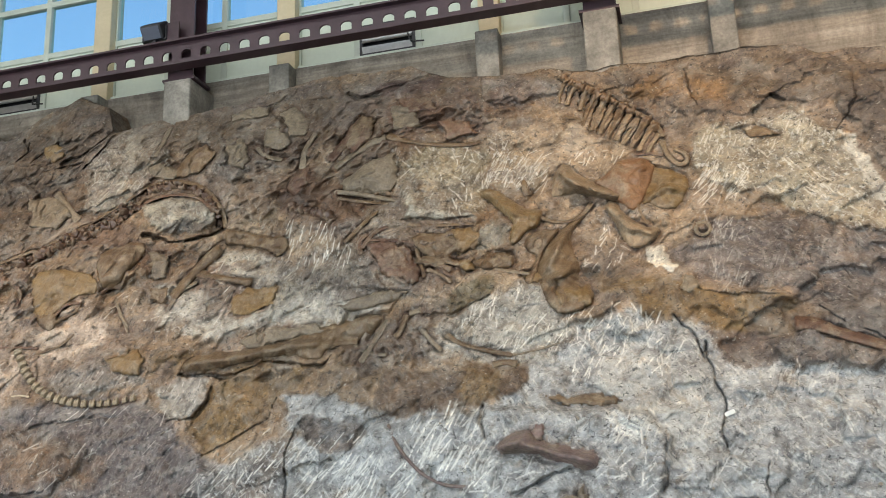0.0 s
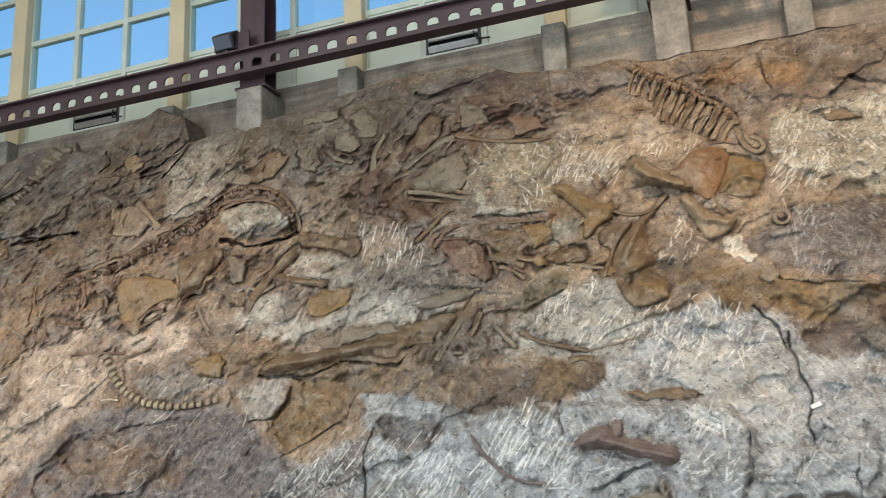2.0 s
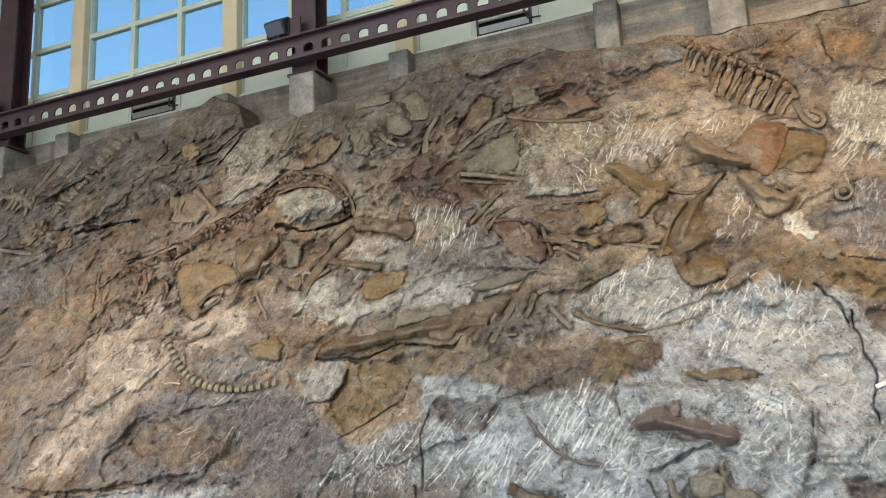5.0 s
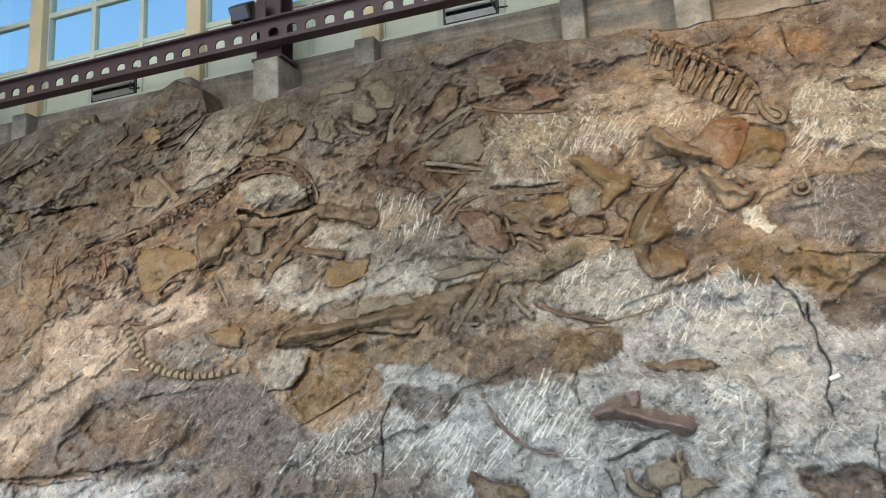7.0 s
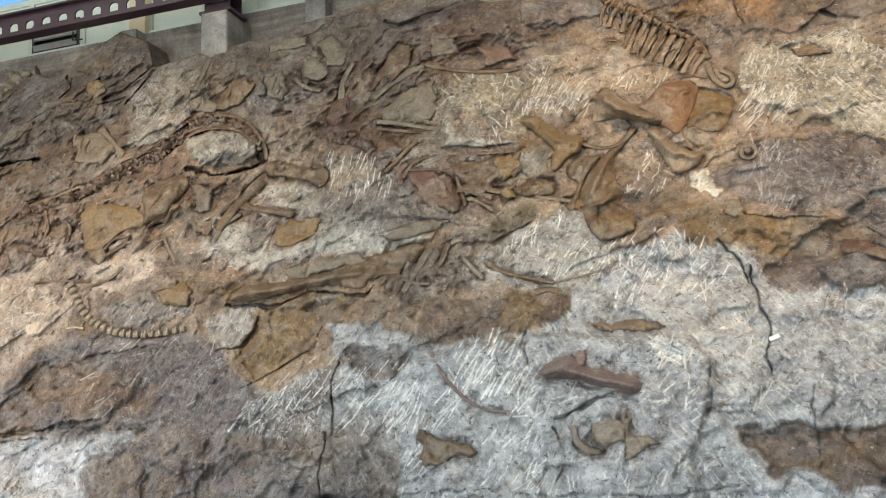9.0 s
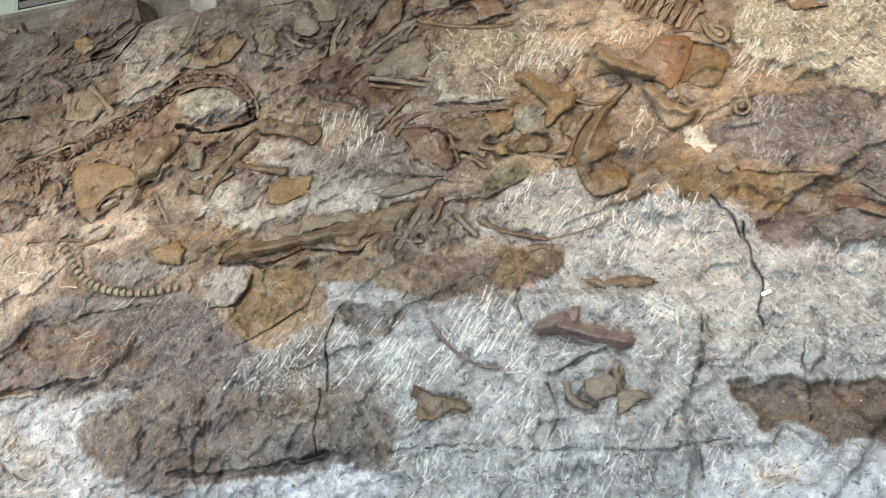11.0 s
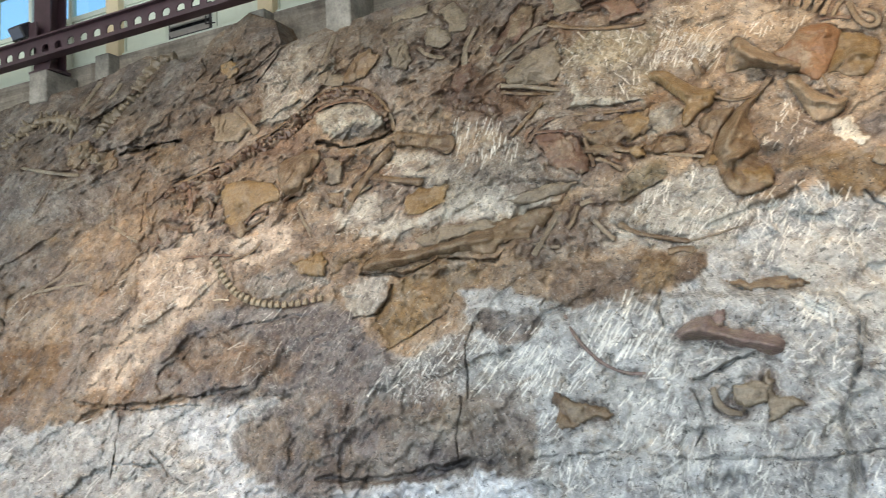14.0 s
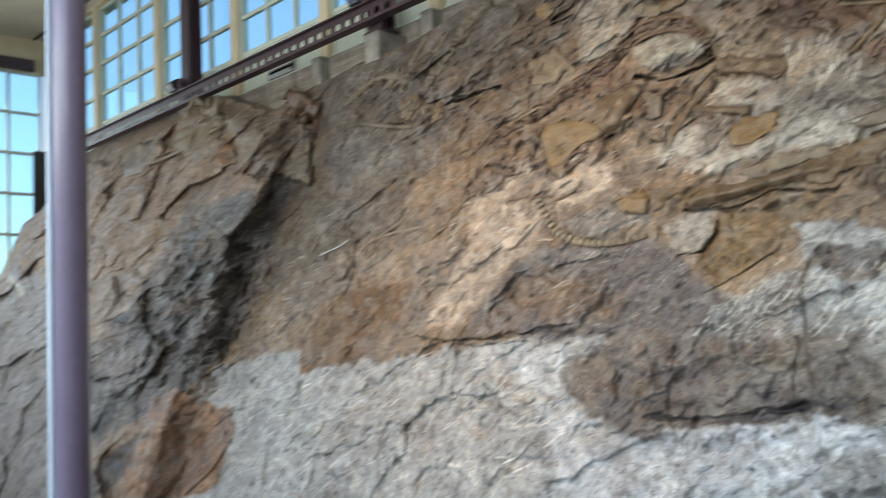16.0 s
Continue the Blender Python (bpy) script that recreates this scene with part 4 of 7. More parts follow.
strokes([(0.18, 7.51), (0.36, 8.28), (0.84, 8.44), (0.66, 7.36), (0.33, 7.36)], 55, 190, 0.18, 0.010, 4, 14, 0.0, 0.7)
strokes([(0.05, 7.48), (0.66, 7.36), (0.53, 6.56), (-0.03, 6.82)], 70, 110, 0.13, 0.009, 5, 22, 0.0, 0.45)
strokes([(-4.32, 7.91), (-3.73, 7.77), (-3.35, 7.42), (-3.40, 7.25), (-4.24, 7.38), (-4.38, 7.58)], 84, 170, 0.16, 0.010, 6, 9)
strokes([(-0.98, 7.45), (-0.62, 7.48), (-0.49, 7.23), (-0.57, 6.90), (-0.92, 7.02)], 60, 80, 0.10, 0.009, 7, 30, 0.0, 0.8)
strokes([(-2.36, 6.35), (-2.03, 6.64), (-1.63, 6.89), (-1.36, 6.78), (-1.26, 6.50), (-0.79, 6.64), (-0.09, 6.38), (0.02, 6.15), (-0.24, 5.87), (-1.29, 5.87), (-1.59, 6.12), (-2.13, 6.41)], 66, 420, 0.13, 0.010, 8, 22)
strokes([(-4.65, 5.26), (-4.07, 5.56), (-3.82, 5.54), (-3.72, 4.85), (-4.83, 4.89)], 52, 120, 0.13, 0.012, 9, 9)
strokes([(-3.78, 5.43), (-2.88, 5.47), (-2.83, 4.82), (-3.69, 4.85)], 56, 160, 0.15, 0.012, 10, 10)
strokes([(-2.99, 5.48), (-2.78, 5.63), (-1.91, 5.66), (-1.88, 5.30), (-2.11, 5.12), (-3.05, 4.87)], 62, 190, 0.20, 0.013, 11, 9)
strokes([(-1.83, 5.66), (-0.82, 5.57), (-0.38, 5.44), (-0.32, 5.20), (-0.80, 5.33), (-1.31, 5.41), (-1.80, 5.37)], 72, 60, 0.11, 0.010, 12, 18)
strokes([(-0.73, 5.52), (-0.40, 5.49), (-0.32, 5.20), (-0.35, 4.72), (-0.70, 4.87)], -32, 95, 0.15, 0.011, 13, 9)
strokes([(-1.81, 5.15), (-1.09, 5.07), (-1.71, 4.82), (-2.00, 4.83)], 35, 60, 0.14, 0.010, 14, 25, 0.0, 0.8)
strokes([(-3.13, 5.14), (-1.78, 5.37), (-1.66, 4.30), (-2.93, 4.33)], 58, 260, 0.14, 0.011, 15, 16)
strokes([(-1.66, 4.53), (-0.32, 4.53), (-0.19, 3.94), (-1.70, 3.91)], 75, 170, 0.11, 0.010, 16, 25, 0.0, 0.8)
strokes([(-0.82, 5.31), (-0.29, 5.47), (-0.32, 4.71), (-0.84, 4.92)], 40, 90, 0.12, 0.010, 17, 20)
strokes([(-2.98, 4.28), (0.71, 4.17), (0.69, 3.85), (-2.94, 3.86)], 70, 330, 0.12, 0.011, 18, 28, 0.0, 0.85)
strokes([(-0.17, 5.87), (0.96, 5.86), (0.84, 4.83), (0.06, 4.87), (-0.17, 5.26)], 60, 110, 0.12, 0.010, 19, 35, 0.0, 0.6)
strokes([(-8.05, 4.80), (-6.49, 4.69), (-6.08, 3.88), (-7.65, 3.88)], 30, 120, 0.14, 0.013, 20, 40, 0.0, 0.7)
strokes([(-7.56, 9.74), (-6.47, 9.59), (-6.43, 8.75), (-7.07, 8.53)], 55, 80, 0.14, 0.010, 21, 28, 0.0, 0.7)
strokes([(-6.01, 7.85), (-4.40, 7.51), (-3.62, 6.85), (-5.23, 6.58), (-6.39, 6.92)], 20, 190, 0.10, 0.011, 22, 40, 0.0, 0.7)
strokes([(-9.49, 6.67), (-7.63, 7.07), (-7.16, 6.10), (-8.38, 5.59)], 20, 190, 0.11, 0.012, 23, 50, 0.0, 0.7)
strokes([(-6.76, 6.34), (-4.93, 6.23), (-4.82, 5.73), (-6.43, 6.04)], 70, 80, 0.09, 0.009, 24, 25, 0.0, 0.7)
strokes([(-7.00, 5.89), (-5.06, 5.87), (-4.97, 4.95), (-6.52, 5.01)], 40, 90, 0.14, 0.011, 25, 30, 0.0, 0.6)
strokes([(-14.10, 4.14), (-8.47, 4.78), (-6.32, 4.27), (-6.07, 3.34), (-12.42, 2.79)], 35, 330, 0.20, 0.018, 26, 35, 0.0, 0.8)
strokes([(-14.90, 7.62), (-11.99, 7.50), (-9.63, 5.97), (-12.55, 5.03)], 50, 110, 0.16, 0.018, 27, 35, 0.0, 0.6)

def top_line(x):
    """Height of the rock's upper edge along the wall."""
    pts = [(-12.22, 9.98), (-11.09, 9.96), (-9.93, 10.23), (-9.01, 9.89), (-8.53, 10.30), (-8.02, 10.48), (-7.47, 10.22), (-7.22, 9.73), (-6.86, 9.77), (-6.32, 9.86), (-5.96, 9.87), (-5.44, 9.90), (-4.95, 10.01), (-4.15, 10.16), (-3.51, 10.09), (-3.05, 10.07), (-2.52, 9.80)] + [(-2.12, 9.75), (-1.15, 9.67), (-0.76, 9.56), (0.14, 9.55), (0.83, 9.58), (1.41, 9.52), (1.67, 9.32), (1.96, 9.34), (2.33, 9.30)]
    pts = [(-35.95, 7.22), (-30.41, 8.52), (-27.58, 9.25), (-25.85, 10.64)] + [(-23.66, 10.92), (-20.50, 10.73), (-19.27, 10.85), (-17.84, 10.56), (-16.02, 9.83), (-15.09, 9.62), (-14.43, 9.78)] + [(-13.39, 9.83)] + pts
    xs, zs = [p[0] for p in pts], [p[1] for p in pts]
    return np.interp(x, xs, zs)


# the buttress that stands forward at the far end, and the gully beside it
EDGE = [(-13.93, 3.44), (-13.96, 4.63), (-13.85, 5.72), (-13.93, 6.89), (-13.56, 7.98), (-14.23, 9.44), (-14.85, 10.18)]
edge = gx - np.interp(gz, [p[1] for p in EDGE], [p[0] for p in EDGE])
out += 1.3 * step(-edge, -0.1, 1.5) - 0.35 * np.exp(-((edge - 0.3) / 0.8) ** 2) * step(gz, 4.0, 6.0)
front = step(-edge, -0.2, 0.6)
out += front * (0.40 * facets(wx * 0.55, wz * 1.0, 51, 2.0)[0] + 0.10 * facets(wx * 1.3, wz * 2.4, 53, 2.0)[0])
out += 0.4 * front * (blurred(out, 5) - out)
top = top_line(gx) + 0.10 * (fractal(gx * 3, gx * 0 + 2, 91, 4) - 0.5)
over = np.clip(gz - top, 0, None)
zz = np.minimum(gz, top)
ease = step(top - gz, 0.0, 0.55)
out = np.where(over > 0, 0, out) * (0.35 + 0.65 * ease) + 0.0
soft_out = blurred(out, 9)


def on_rock(x, z, lift=0.0):
    """The place on the face at (x, z), lifted out of it."""
    i, j = column(x), row(z)
    y = face_y(z)
    d = math.sqrt(x * x + y * y + (z - EYE) ** 2)
    k = 1 - (soft_out[i, j] + lift) / d
    return Vector((x * k, y * k, EYE + (z - EYE) * k))


def carve(x0, x1, z0, z1, reach, depth, width=0.035):
    """A worked-out channel in the rock round a bone; reach gives the way in from its edge."""
    i0, i1, j0, j1 = column(x0 - 0.2), column(x1 + 0.2) + 1, row(z0 - 0.2), row(z1 + 0.2) + 1
    s = reach(gx[i0:i1, j0:j1], gz[i0:i1, j0:j1])
    sub_x, sub_z = gx[i0:i1, j0:j1], gz[i0:i1, j0:j1]
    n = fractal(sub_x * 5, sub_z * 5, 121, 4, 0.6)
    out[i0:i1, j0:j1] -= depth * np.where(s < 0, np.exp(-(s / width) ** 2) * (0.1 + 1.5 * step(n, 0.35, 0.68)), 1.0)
    # iron stain bled from the bone into the rock, darkened as painted channel shade
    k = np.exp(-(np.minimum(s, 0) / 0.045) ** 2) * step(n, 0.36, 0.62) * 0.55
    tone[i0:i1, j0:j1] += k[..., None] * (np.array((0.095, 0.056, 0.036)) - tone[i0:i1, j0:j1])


# ---- mesh helpers ----
def part(name, bm, mat, parent=None, label=""):
    bmesh.ops.recalc_face_normals(bm, faces=bm.faces[:])
    me = bpy.data.meshes.new(name)
    bm.to_mesh(me)
    bm.free()
    me.materials.append(mat)
    ob = new(name, me)
    ob.parent = parent
    return tagged(ob, label) if label else ob


def box(bm, x0, x1, y0, y1, z0, z1, bevel=0.0, m=None):
    geo = bmesh.ops.create_cube(bm, size=1, matrix=Matrix.LocRotScale(((x0 + x1) / 2, (y0 + y1) / 2, (z0 + z1) / 2), None, (x1 - x0, y1 - y0, z1 - z0)))
    if bevel:
        es = list({e for v in geo["verts"] for e in v.link_edges})
        new_geo = bmesh.ops.bevel(bm, geom=es, offset=bevel, segments=2, profile=0.5, affect="EDGES")
        vs = list({v for f_ in new_geo["faces"] for v in f_.verts})
    else:
        vs = geo["verts"]
    if m is not None:
        bmesh.ops.transform(bm, matrix=m, verts=vs)
    return bm


def boxes(*rows, bevel=0.0):
    bm = bmesh.new()
    for r in rows:
        box(bm, *r, bevel=bevel)
    return bm


def tube(bm, a, b, r, n=16):
    a, b = Vector(a), Vector(b)
    m = Matrix.Translation((a + b) / 2) @ (b - a).to_track_quat("Z", "Y").to_matrix().to_4x4()
    bmesh.ops.create_cone(bm, cap_ends=True, segments=n, radius1=r, radius2=r, depth=(b - a).length, matrix=m)
    return bm


def thing(name, at, label, category, group="", kind=""):
    ob = new(name)
    ob.location = at
    return tagged(ob, label, category, group, kind)


# ---- the hall ----
GLASS_Y = 10.75      # window plane
LEDGE = EYE + 0.525 * 10.6
MULLIONS = [a * GLASS_Y for a in (-2.745, -2.38, -2.015, -1.656, -1.335, -1.032, -0.74, -0.463, -0.195, 0.072, 0.34, 0.62)]
COLUMNS = [a * 10.25 for a in (-1.86, -1.18, -0.612, -0.062, 0.49)]
RAILS = [EYE + b * GLASS_Y for b in (0.528, 0.606, 0.687, 0.772, 0.85, 0.925)]
CEIL = 15.05
END_X = MULLIONS[0] - 0.1

part("floor", boxes((END_X - 0.3, 16.3, -9.3, 11.0, -0.2, 0.0)), FLOOR)
tagged(bpy.data.objects["floor"], "plain grey concrete floor at the foot of the quarry face", "floor", kind="structure")
part("balcony_floor", boxes((-24, 15, -9.0, 1.4, 3.15, 3.4)), FLOOR)
tagged(bpy.data.objects["balcony_floor"], "plain grey balcony floor facing the rock", "floor", kind="structure")
part("ceiling", boxes((END_X - 0.3, 16.3, -9.3, 11.2, CEIL, CEIL + 0.25)), PLASTER)
tagged(bpy.data.objects["ceiling"], "plain cream painted ceiling of the hall", "ceiling", kind="structure")
part("wall_east", boxes((16.0, 16.3, -9.3, 11.2, 0.0, CEIL)), PLASTER)
tagged(bpy.data.objects["wall_east"], "plain cream end wall", "wall", kind="structure")
part("wall_south", boxes((END_X - 0.3, 16, -9.3, -9.0, 0.0, 5.2), (END_X - 0.3, 16, -9.3, -9.0, 12.2, CEIL)), PLASTER)
tagged(bpy.data.objects["wall_south"], "plain cream wall with a long window opening", "wall", kind="structure")
part("wall_north", boxes((END_X - 0.3, 16, 10.6, 11.0, 0.0, LEDGE)), CONCRETE)
tagged(bpy.data.objects["wall_north"], "board-marked grey concrete wall above the rock", "wall", kind="structure")
part("wall_top", boxes((END_X - 0.3, 16, 10.6, 11.0, RAILS[-1] + 0.06, CEIL)), CREAM)
tagged(bpy.data.objects["wall_top"], "cream band above the high windows", "wall", kind="structure")


def window_bay(name, width, rails, at, turn=0, vent=False):
    """A bay of panes three wide, over blank panels; one panel may hold an open vent."""
    w = thing(name, at, "tall pale green window bay with small panes and blank lower panels", "window", kind="structure")
    w.rotation_euler = (0, 0, radians(turn))
    xs = [width * i / 3 for i in range(4)]
    zs = [r - at[2] for r in rails]
    for z in zs[1:]:
        part("rail", boxes((0, width, -0.03, 0.07, z - 0.045, z + 0.045), bevel=0.008), FRAME, w)
    part("window_sill", boxes((0, width, -0.08, 0.07, 0, 0.07), bevel=0.008), FRAME, w)
    for x in xs:
        part("stile", boxes((x - 0.045, x + 0.045, -0.034, 0.074, 0.07, zs[-1]), bevel=0.008), FRAME, w)
    for i in range(3):
        a, b = xs[i] + 0.045, xs[i + 1] - 0.045
        for zl, zh in zip(zs[1:], zs[2:]):
            part("pane", boxes((a, b, 0.02, 0.028, zl + 0.045, zh - 0.045)), GLASS, w).visible_shadow = False
        if vent and i == 1:
            mid = zs[1] * 0.56
            part("panel", boxes((a, b, 0.0, 0.04, mid, zs[1] - 0.045)), PANEL, w)
            v = part("vent_frame", boxes((a, b, -0.05, 0.0, mid - 0.05, mid), (a, b, -0.05, 0.0, 0.07, 0.11), (a, a + 0.04, -0.05, 0.0, 0.11, mid - 0.05), (b - 0.04, b, -0.05, 0.0, 0.11, mid - 0.05)), BLACK, w, "dark frame of an open vent")
            part("vent_back", boxes((a + 0.04, b - 0.04, 0.0, 0.02, 0.11, mid - 0.05)), BLACK, v)
            for k in range(4):
                z = 0.13 + (mid - 0.2) * (k + 0.5) / 4
                bm = bmesh.new()
                box(bm, a + 0.04, b - 0.04, -0.07, -0.055, -0.045, 0.045, 0.0, Matrix.Translation((0, 0, z)) @ pose(0, 0, 0, -35 if k % 2 else 20))
                part("slat", bm, LOUVRE, v)
            bm = bmesh.new()
            tube(bm, (b - 0.10, -0.06, 0.30), (b - 0.02, -0.16, 0.12), 0.012, 8)
            tube(bm, (b - 0.02, -0.16, 0.12), (b + 0.16, -0.16, 0.10), 0.012, 8)
            part("handle", bm, BLACK, v)
        else:
            part("panel", boxes((a, b, 0.0, 0.04, 0.07, zs[1] - 0.045)), PANEL, w)
    return w


for k, (x0, x1) in enumerate(zip(MULLIONS, MULLIONS[1:])):
    window_bay("window_%d" % (k + 1), x1 - x0 - 0.24, RAILS, (x0 + 0.12, GLASS_Y, LEDGE), 0, k % 2 == 1)
END_RAILS = [6.6, 7.4, 8.7, 10.0, 11.3, 12.6, 13.9]
part("wall_west", boxes((END_X - 0.3, END_X, -9.3, 10.6, 0.0, 6.6), (END_X - 0.3, END_X, -9.3, 10.6, 13.95, CEIL)), CREAM)
tagged(bpy.data.objects["wall_west"], "cream end wall below and above its tall windows", "wall", kind="structure")
for k in range(6):
    window_bay("window_%d" % (k + 20), 2.9, END_RAILS, (END_X, 7.55 - 3.15 * k, 6.6), 90)
    bm = boxes((END_X - 0.12, END_X + 0.12, 7.40 - 3.15 * k, 7.54 - 3.15 * k, 6.6, 13.95), bevel=0.012)
    tagged(part("mullion", bm, CREAM), "cream painted post between the end windows", "window post", "cream posts between the windows", "structure")
part("eave_beam", boxes((END_X, 16, 10.2, 10.34, RAILS[-1] + 0.10, RAILS[-1] + 0.24), bevel=0.01), PURPLE)
tagged(bpy.data.objects["eave_beam"], "dark steel beam above the high windows", "beam", kind="structure")
part("end_beam", boxes((END_X + 0.12, END_X + 0.3, -9, 10.2, 13.95, 14.3), bevel=0.01), PURPLE)
tagged(bpy.data.objects["end_beam"], "dark steel beam above the end windows", "beam", kind="structure")

panel = thing("dark_panel", (END_X + 0.3, 10.39, 7.65), "dark grey upright panel standing before the end windows", "panel")
part("board", boxes((-0.06, 0.06, -0.26, 0.26, 0.0, 3.69), bevel=0.02), BLACK, panel)
for edge_box in ((0.062, 0.09, -0.26, 0.26, 0.0, 0.08), (0.062, 0.09, -0.26, 0.26, 3.61, 3.69)):
    part("frame_bar", boxes(edge_box, bevel=0.008), PURPLE, panel)

for x in MULLIONS:
    bm = boxes((x - 0.14, x + 0.14, GLASS_Y - 0.17, GLASS_Y + 0.14, LEDGE - 0.02, CEIL), bevel=0.015)
    tagged(part("mullion", bm, CREAM), "cream painted post between the high windows", "window post", "cream posts between the windows", "structure")
    bm = boxes((x - 0.15, x + 0.15, 10.36, 10.61, float(top_line(x * 0.97)) - 0.3, EYE + 0.536 * 10.36), bevel=0.02)
    tagged(part("pilaster", bm, PIER), "grey concrete pilaster under a cream window post", "pilaster", "pilasters on the concrete wall", "structure")

def flood_light(x):
    ob = thing("flood_light", (x - 0.32, BEAM_Y + 0.05, BZ1), "black floodlight on a bracket on the holed beam", "floodlight", "floodlights on the beam")
    part("bracket", boxes((-0.03, 0.03, -0.04, 0.04, 0.0, 0.10), (-0.17, 0.17, -0.03, 0.03, 0.10, 0.125), (-0.185, -0.165, -0.03, 0.03, 0.10, 0.30), (0.165, 0.185, -0.03, 0.03, 0.10, 0.30)), BLACK, ob)
    bm = bmesh.new()
    box(bm, -0.16, 0.16, -0.13, 0.13, -0.11, 0.11, 0.03, Matrix.Translation((0, 0, 0.25)) @ pose(0, 0, 0, 35))
    h = part("housing", bm, BLACK, ob)
    bm = bmesh.new()
    box(bm, -0.13, 0.13, -0.14, -0.132, -0.085, 0.085, 0.0, Matrix.Translation((0, 0, 0.25)) @ pose(0, 0, 0, 35))
    part("lens", bm, LENS, h, "pale glass lens")
    bm = bmesh.new()
    box(bm, 0.18, 0.36, -0.01, 0.01, 0.04, 0.34, 0.0, Matrix.Identity(4))
    part("side_plate", bm, PURPLE, ob, "dark side plate")


BEAM_Y = 9.85
PIER_TOP = EYE + 0.538 * 9.95
BZ0, BZ1 = EYE + 0.556 * BEAM_Y, EYE + 0.593 * BEAM_Y
for x in COLUMNS:
    flood_light(x)
    c = thing("steel_column", (x, 10.2, LEDGE), "plum painted steel column standing on a concrete pier", "column", "steel columns along the windows")
    inv = Matrix.Translation(c.location).inverted()
    for nm, bm, mat in (("flange", boxes((x - 0.19, x + 0.19, 10.03, 10.06, PIER_TOP + 0.04, CEIL)), PURPLE), ("flange", boxes((x - 0.19, x + 0.19, 10.34, 10.37, PIER_TOP + 0.04, CEIL)), PURPLE),
                        ("web", boxes((x - 0.02, x + 0.02, 10.06, 10.34, PIER_TOP + 0.04, CEIL)), PURPLE), ("base_plate", boxes((x - 0.24, x + 0.24, 9.98, 10.42, PIER_TOP, PIER_TOP + 0.04)), PURPLE)):
        part(nm, bm, mat, c).matrix_parent_inverse = inv
    bm = boxes((x - 0.2, x + 0.2, 9.95, 10.6, EYE + (float(top_line(x * 1.01)) - EYE) * 0.975 - 0.04, PIER_TOP), bevel=0.025)
    tagged(part("concrete_pier", bm, PIER), "pale concrete pier carrying a steel column", "pier", "piers under the steel columns", "structure")


def holed_beam():
    """The long beam: two flanges and a web pierced by a row of arched holes."""
    x0, x1 = -25.6, 15.0
    b = thing("holed_beam", (x0, BEAM_Y, BZ0), "long plum steel beam with a row of arched holes", "beam")
    inv = Matrix.Translation(b.location).inverted()
    part("top_flange", boxes((x0, x1, BEAM_Y - 0.1, BEAM_Y + 0.1, BZ1 - 0.025, BZ1)), PURPLE, b).matrix_parent_inverse = inv
    part("bottom_flange", boxes((x0, x1, BEAM_Y - 0.1, BEAM_Y + 0.1, BZ0, BZ0 + 0.025)), PURPLE, b).matrix_parent_inverse = inv
    pitch, w, h = 0.285, 0.155, 0.125
    n = int((x1 - x0) / pitch)
    bm = bmesh.new()
    zc, ya, yb = (BZ0 + BZ1) / 2 - 0.01, BEAM_Y - 0.012, BEAM_Y + 0.012
    arch = [(-w / 2, -h / 2), (-w / 2, h * 0.15), (-w * 0.32, h * 0.42), (-w * 0.12, h / 2), (w * 0.12, h / 2), (w * 0.32, h * 0.42), (w / 2, h * 0.15), (w / 2, -h / 2)]
    lo, hi = BZ0 + 0.025, BZ1 - 0.025
    for k in range(n):
        c = x0 + (k + 0.5) * pitch
        l, r = c - pitch / 2, c + pitch / 2
        ring = [(c + a, zc + z) for a, z in arch]
        outer = [(l, lo), (l, zc + h * 0.15), (l, hi), (c - w * 0.12, hi), (c + w * 0.12, hi), (r, hi), (r, zc + h * 0.15), (r, lo)]
        for y in (ya, yb):
            vi, vo = [bm.verts.new((x, y, z)) for x, z in ring], [bm.verts.new((x, y, z)) for x, z in outer]
            for i in range(8):
                j = (i + 1) % 8
                bm.faces.new((vi[i], vi[j], vo[j], vo[i]))
        a = [bm.verts.new((x, ya, z)) for x, z in ring]
        d = [bm.verts.new((x, yb, z)) for x, z in ring]
        for i in range(8):
            bm.faces.new((a[i], a[(i + 1) % 8], d[(i + 1) % 8], d[i]))
    part("web", bm, PURPLE, b).matrix_parent_inverse = inv


holed_beam()

# the round post close to the balcony
P = thing("round_post", (-4.692, 1.806, 3.4), "mauve painted round steel post beside the balcony", "post")
bm = bmesh.new()
tube(bm, (-4.692, 1.806, 0.0), (-4.692, 1.806, CEIL), 0.084, 40)
for f_ in bm.faces:
    f_.smooth = len(f_.verts) == 4
part("shaft", bm, PALE_COLUMN, P).matrix_parent_inverse = Matrix.Translation(P.location).inverted()
# thin pale strip running up beside the shaft
bm = bmesh.new()
tube(bm, (-4.727, 1.715, 3.4), (-4.727, 1.715, CEIL), 0.016, 12)
part("edge_strip", bm, EDGE_STRIP, P, "thin pale blue-grey strip").matrix_parent_inverse = Matrix.Translation(P.location).inverted()


# ---- bones in the rock ----
def rounded(pts, times=2, closed=True):
    for _ in range(times):
        res = []
        ring = pts + [pts[0]] if closed else pts
        for (ax, az), (bx, bz) in zip(ring, ring[1:]):
            res += [(ax * 0.75 + bx * 0.25, az * 0.75 + bz * 0.25), (ax * 0.25 + bx * 0.75, az * 0.25 + bz * 0.75)]
        pts = res if closed else [pts[0]] + res + [pts[-1]]
    return pts


def mesh_from(name, verts, faces, mat):
    me = bpy.data.meshes.new(name)
    me.from_pydata(verts, [], faces)
    me.polygons.foreach_set("use_smooth", [True] * len(faces))
    me.materials.append(mat)
    me.update()
    return me


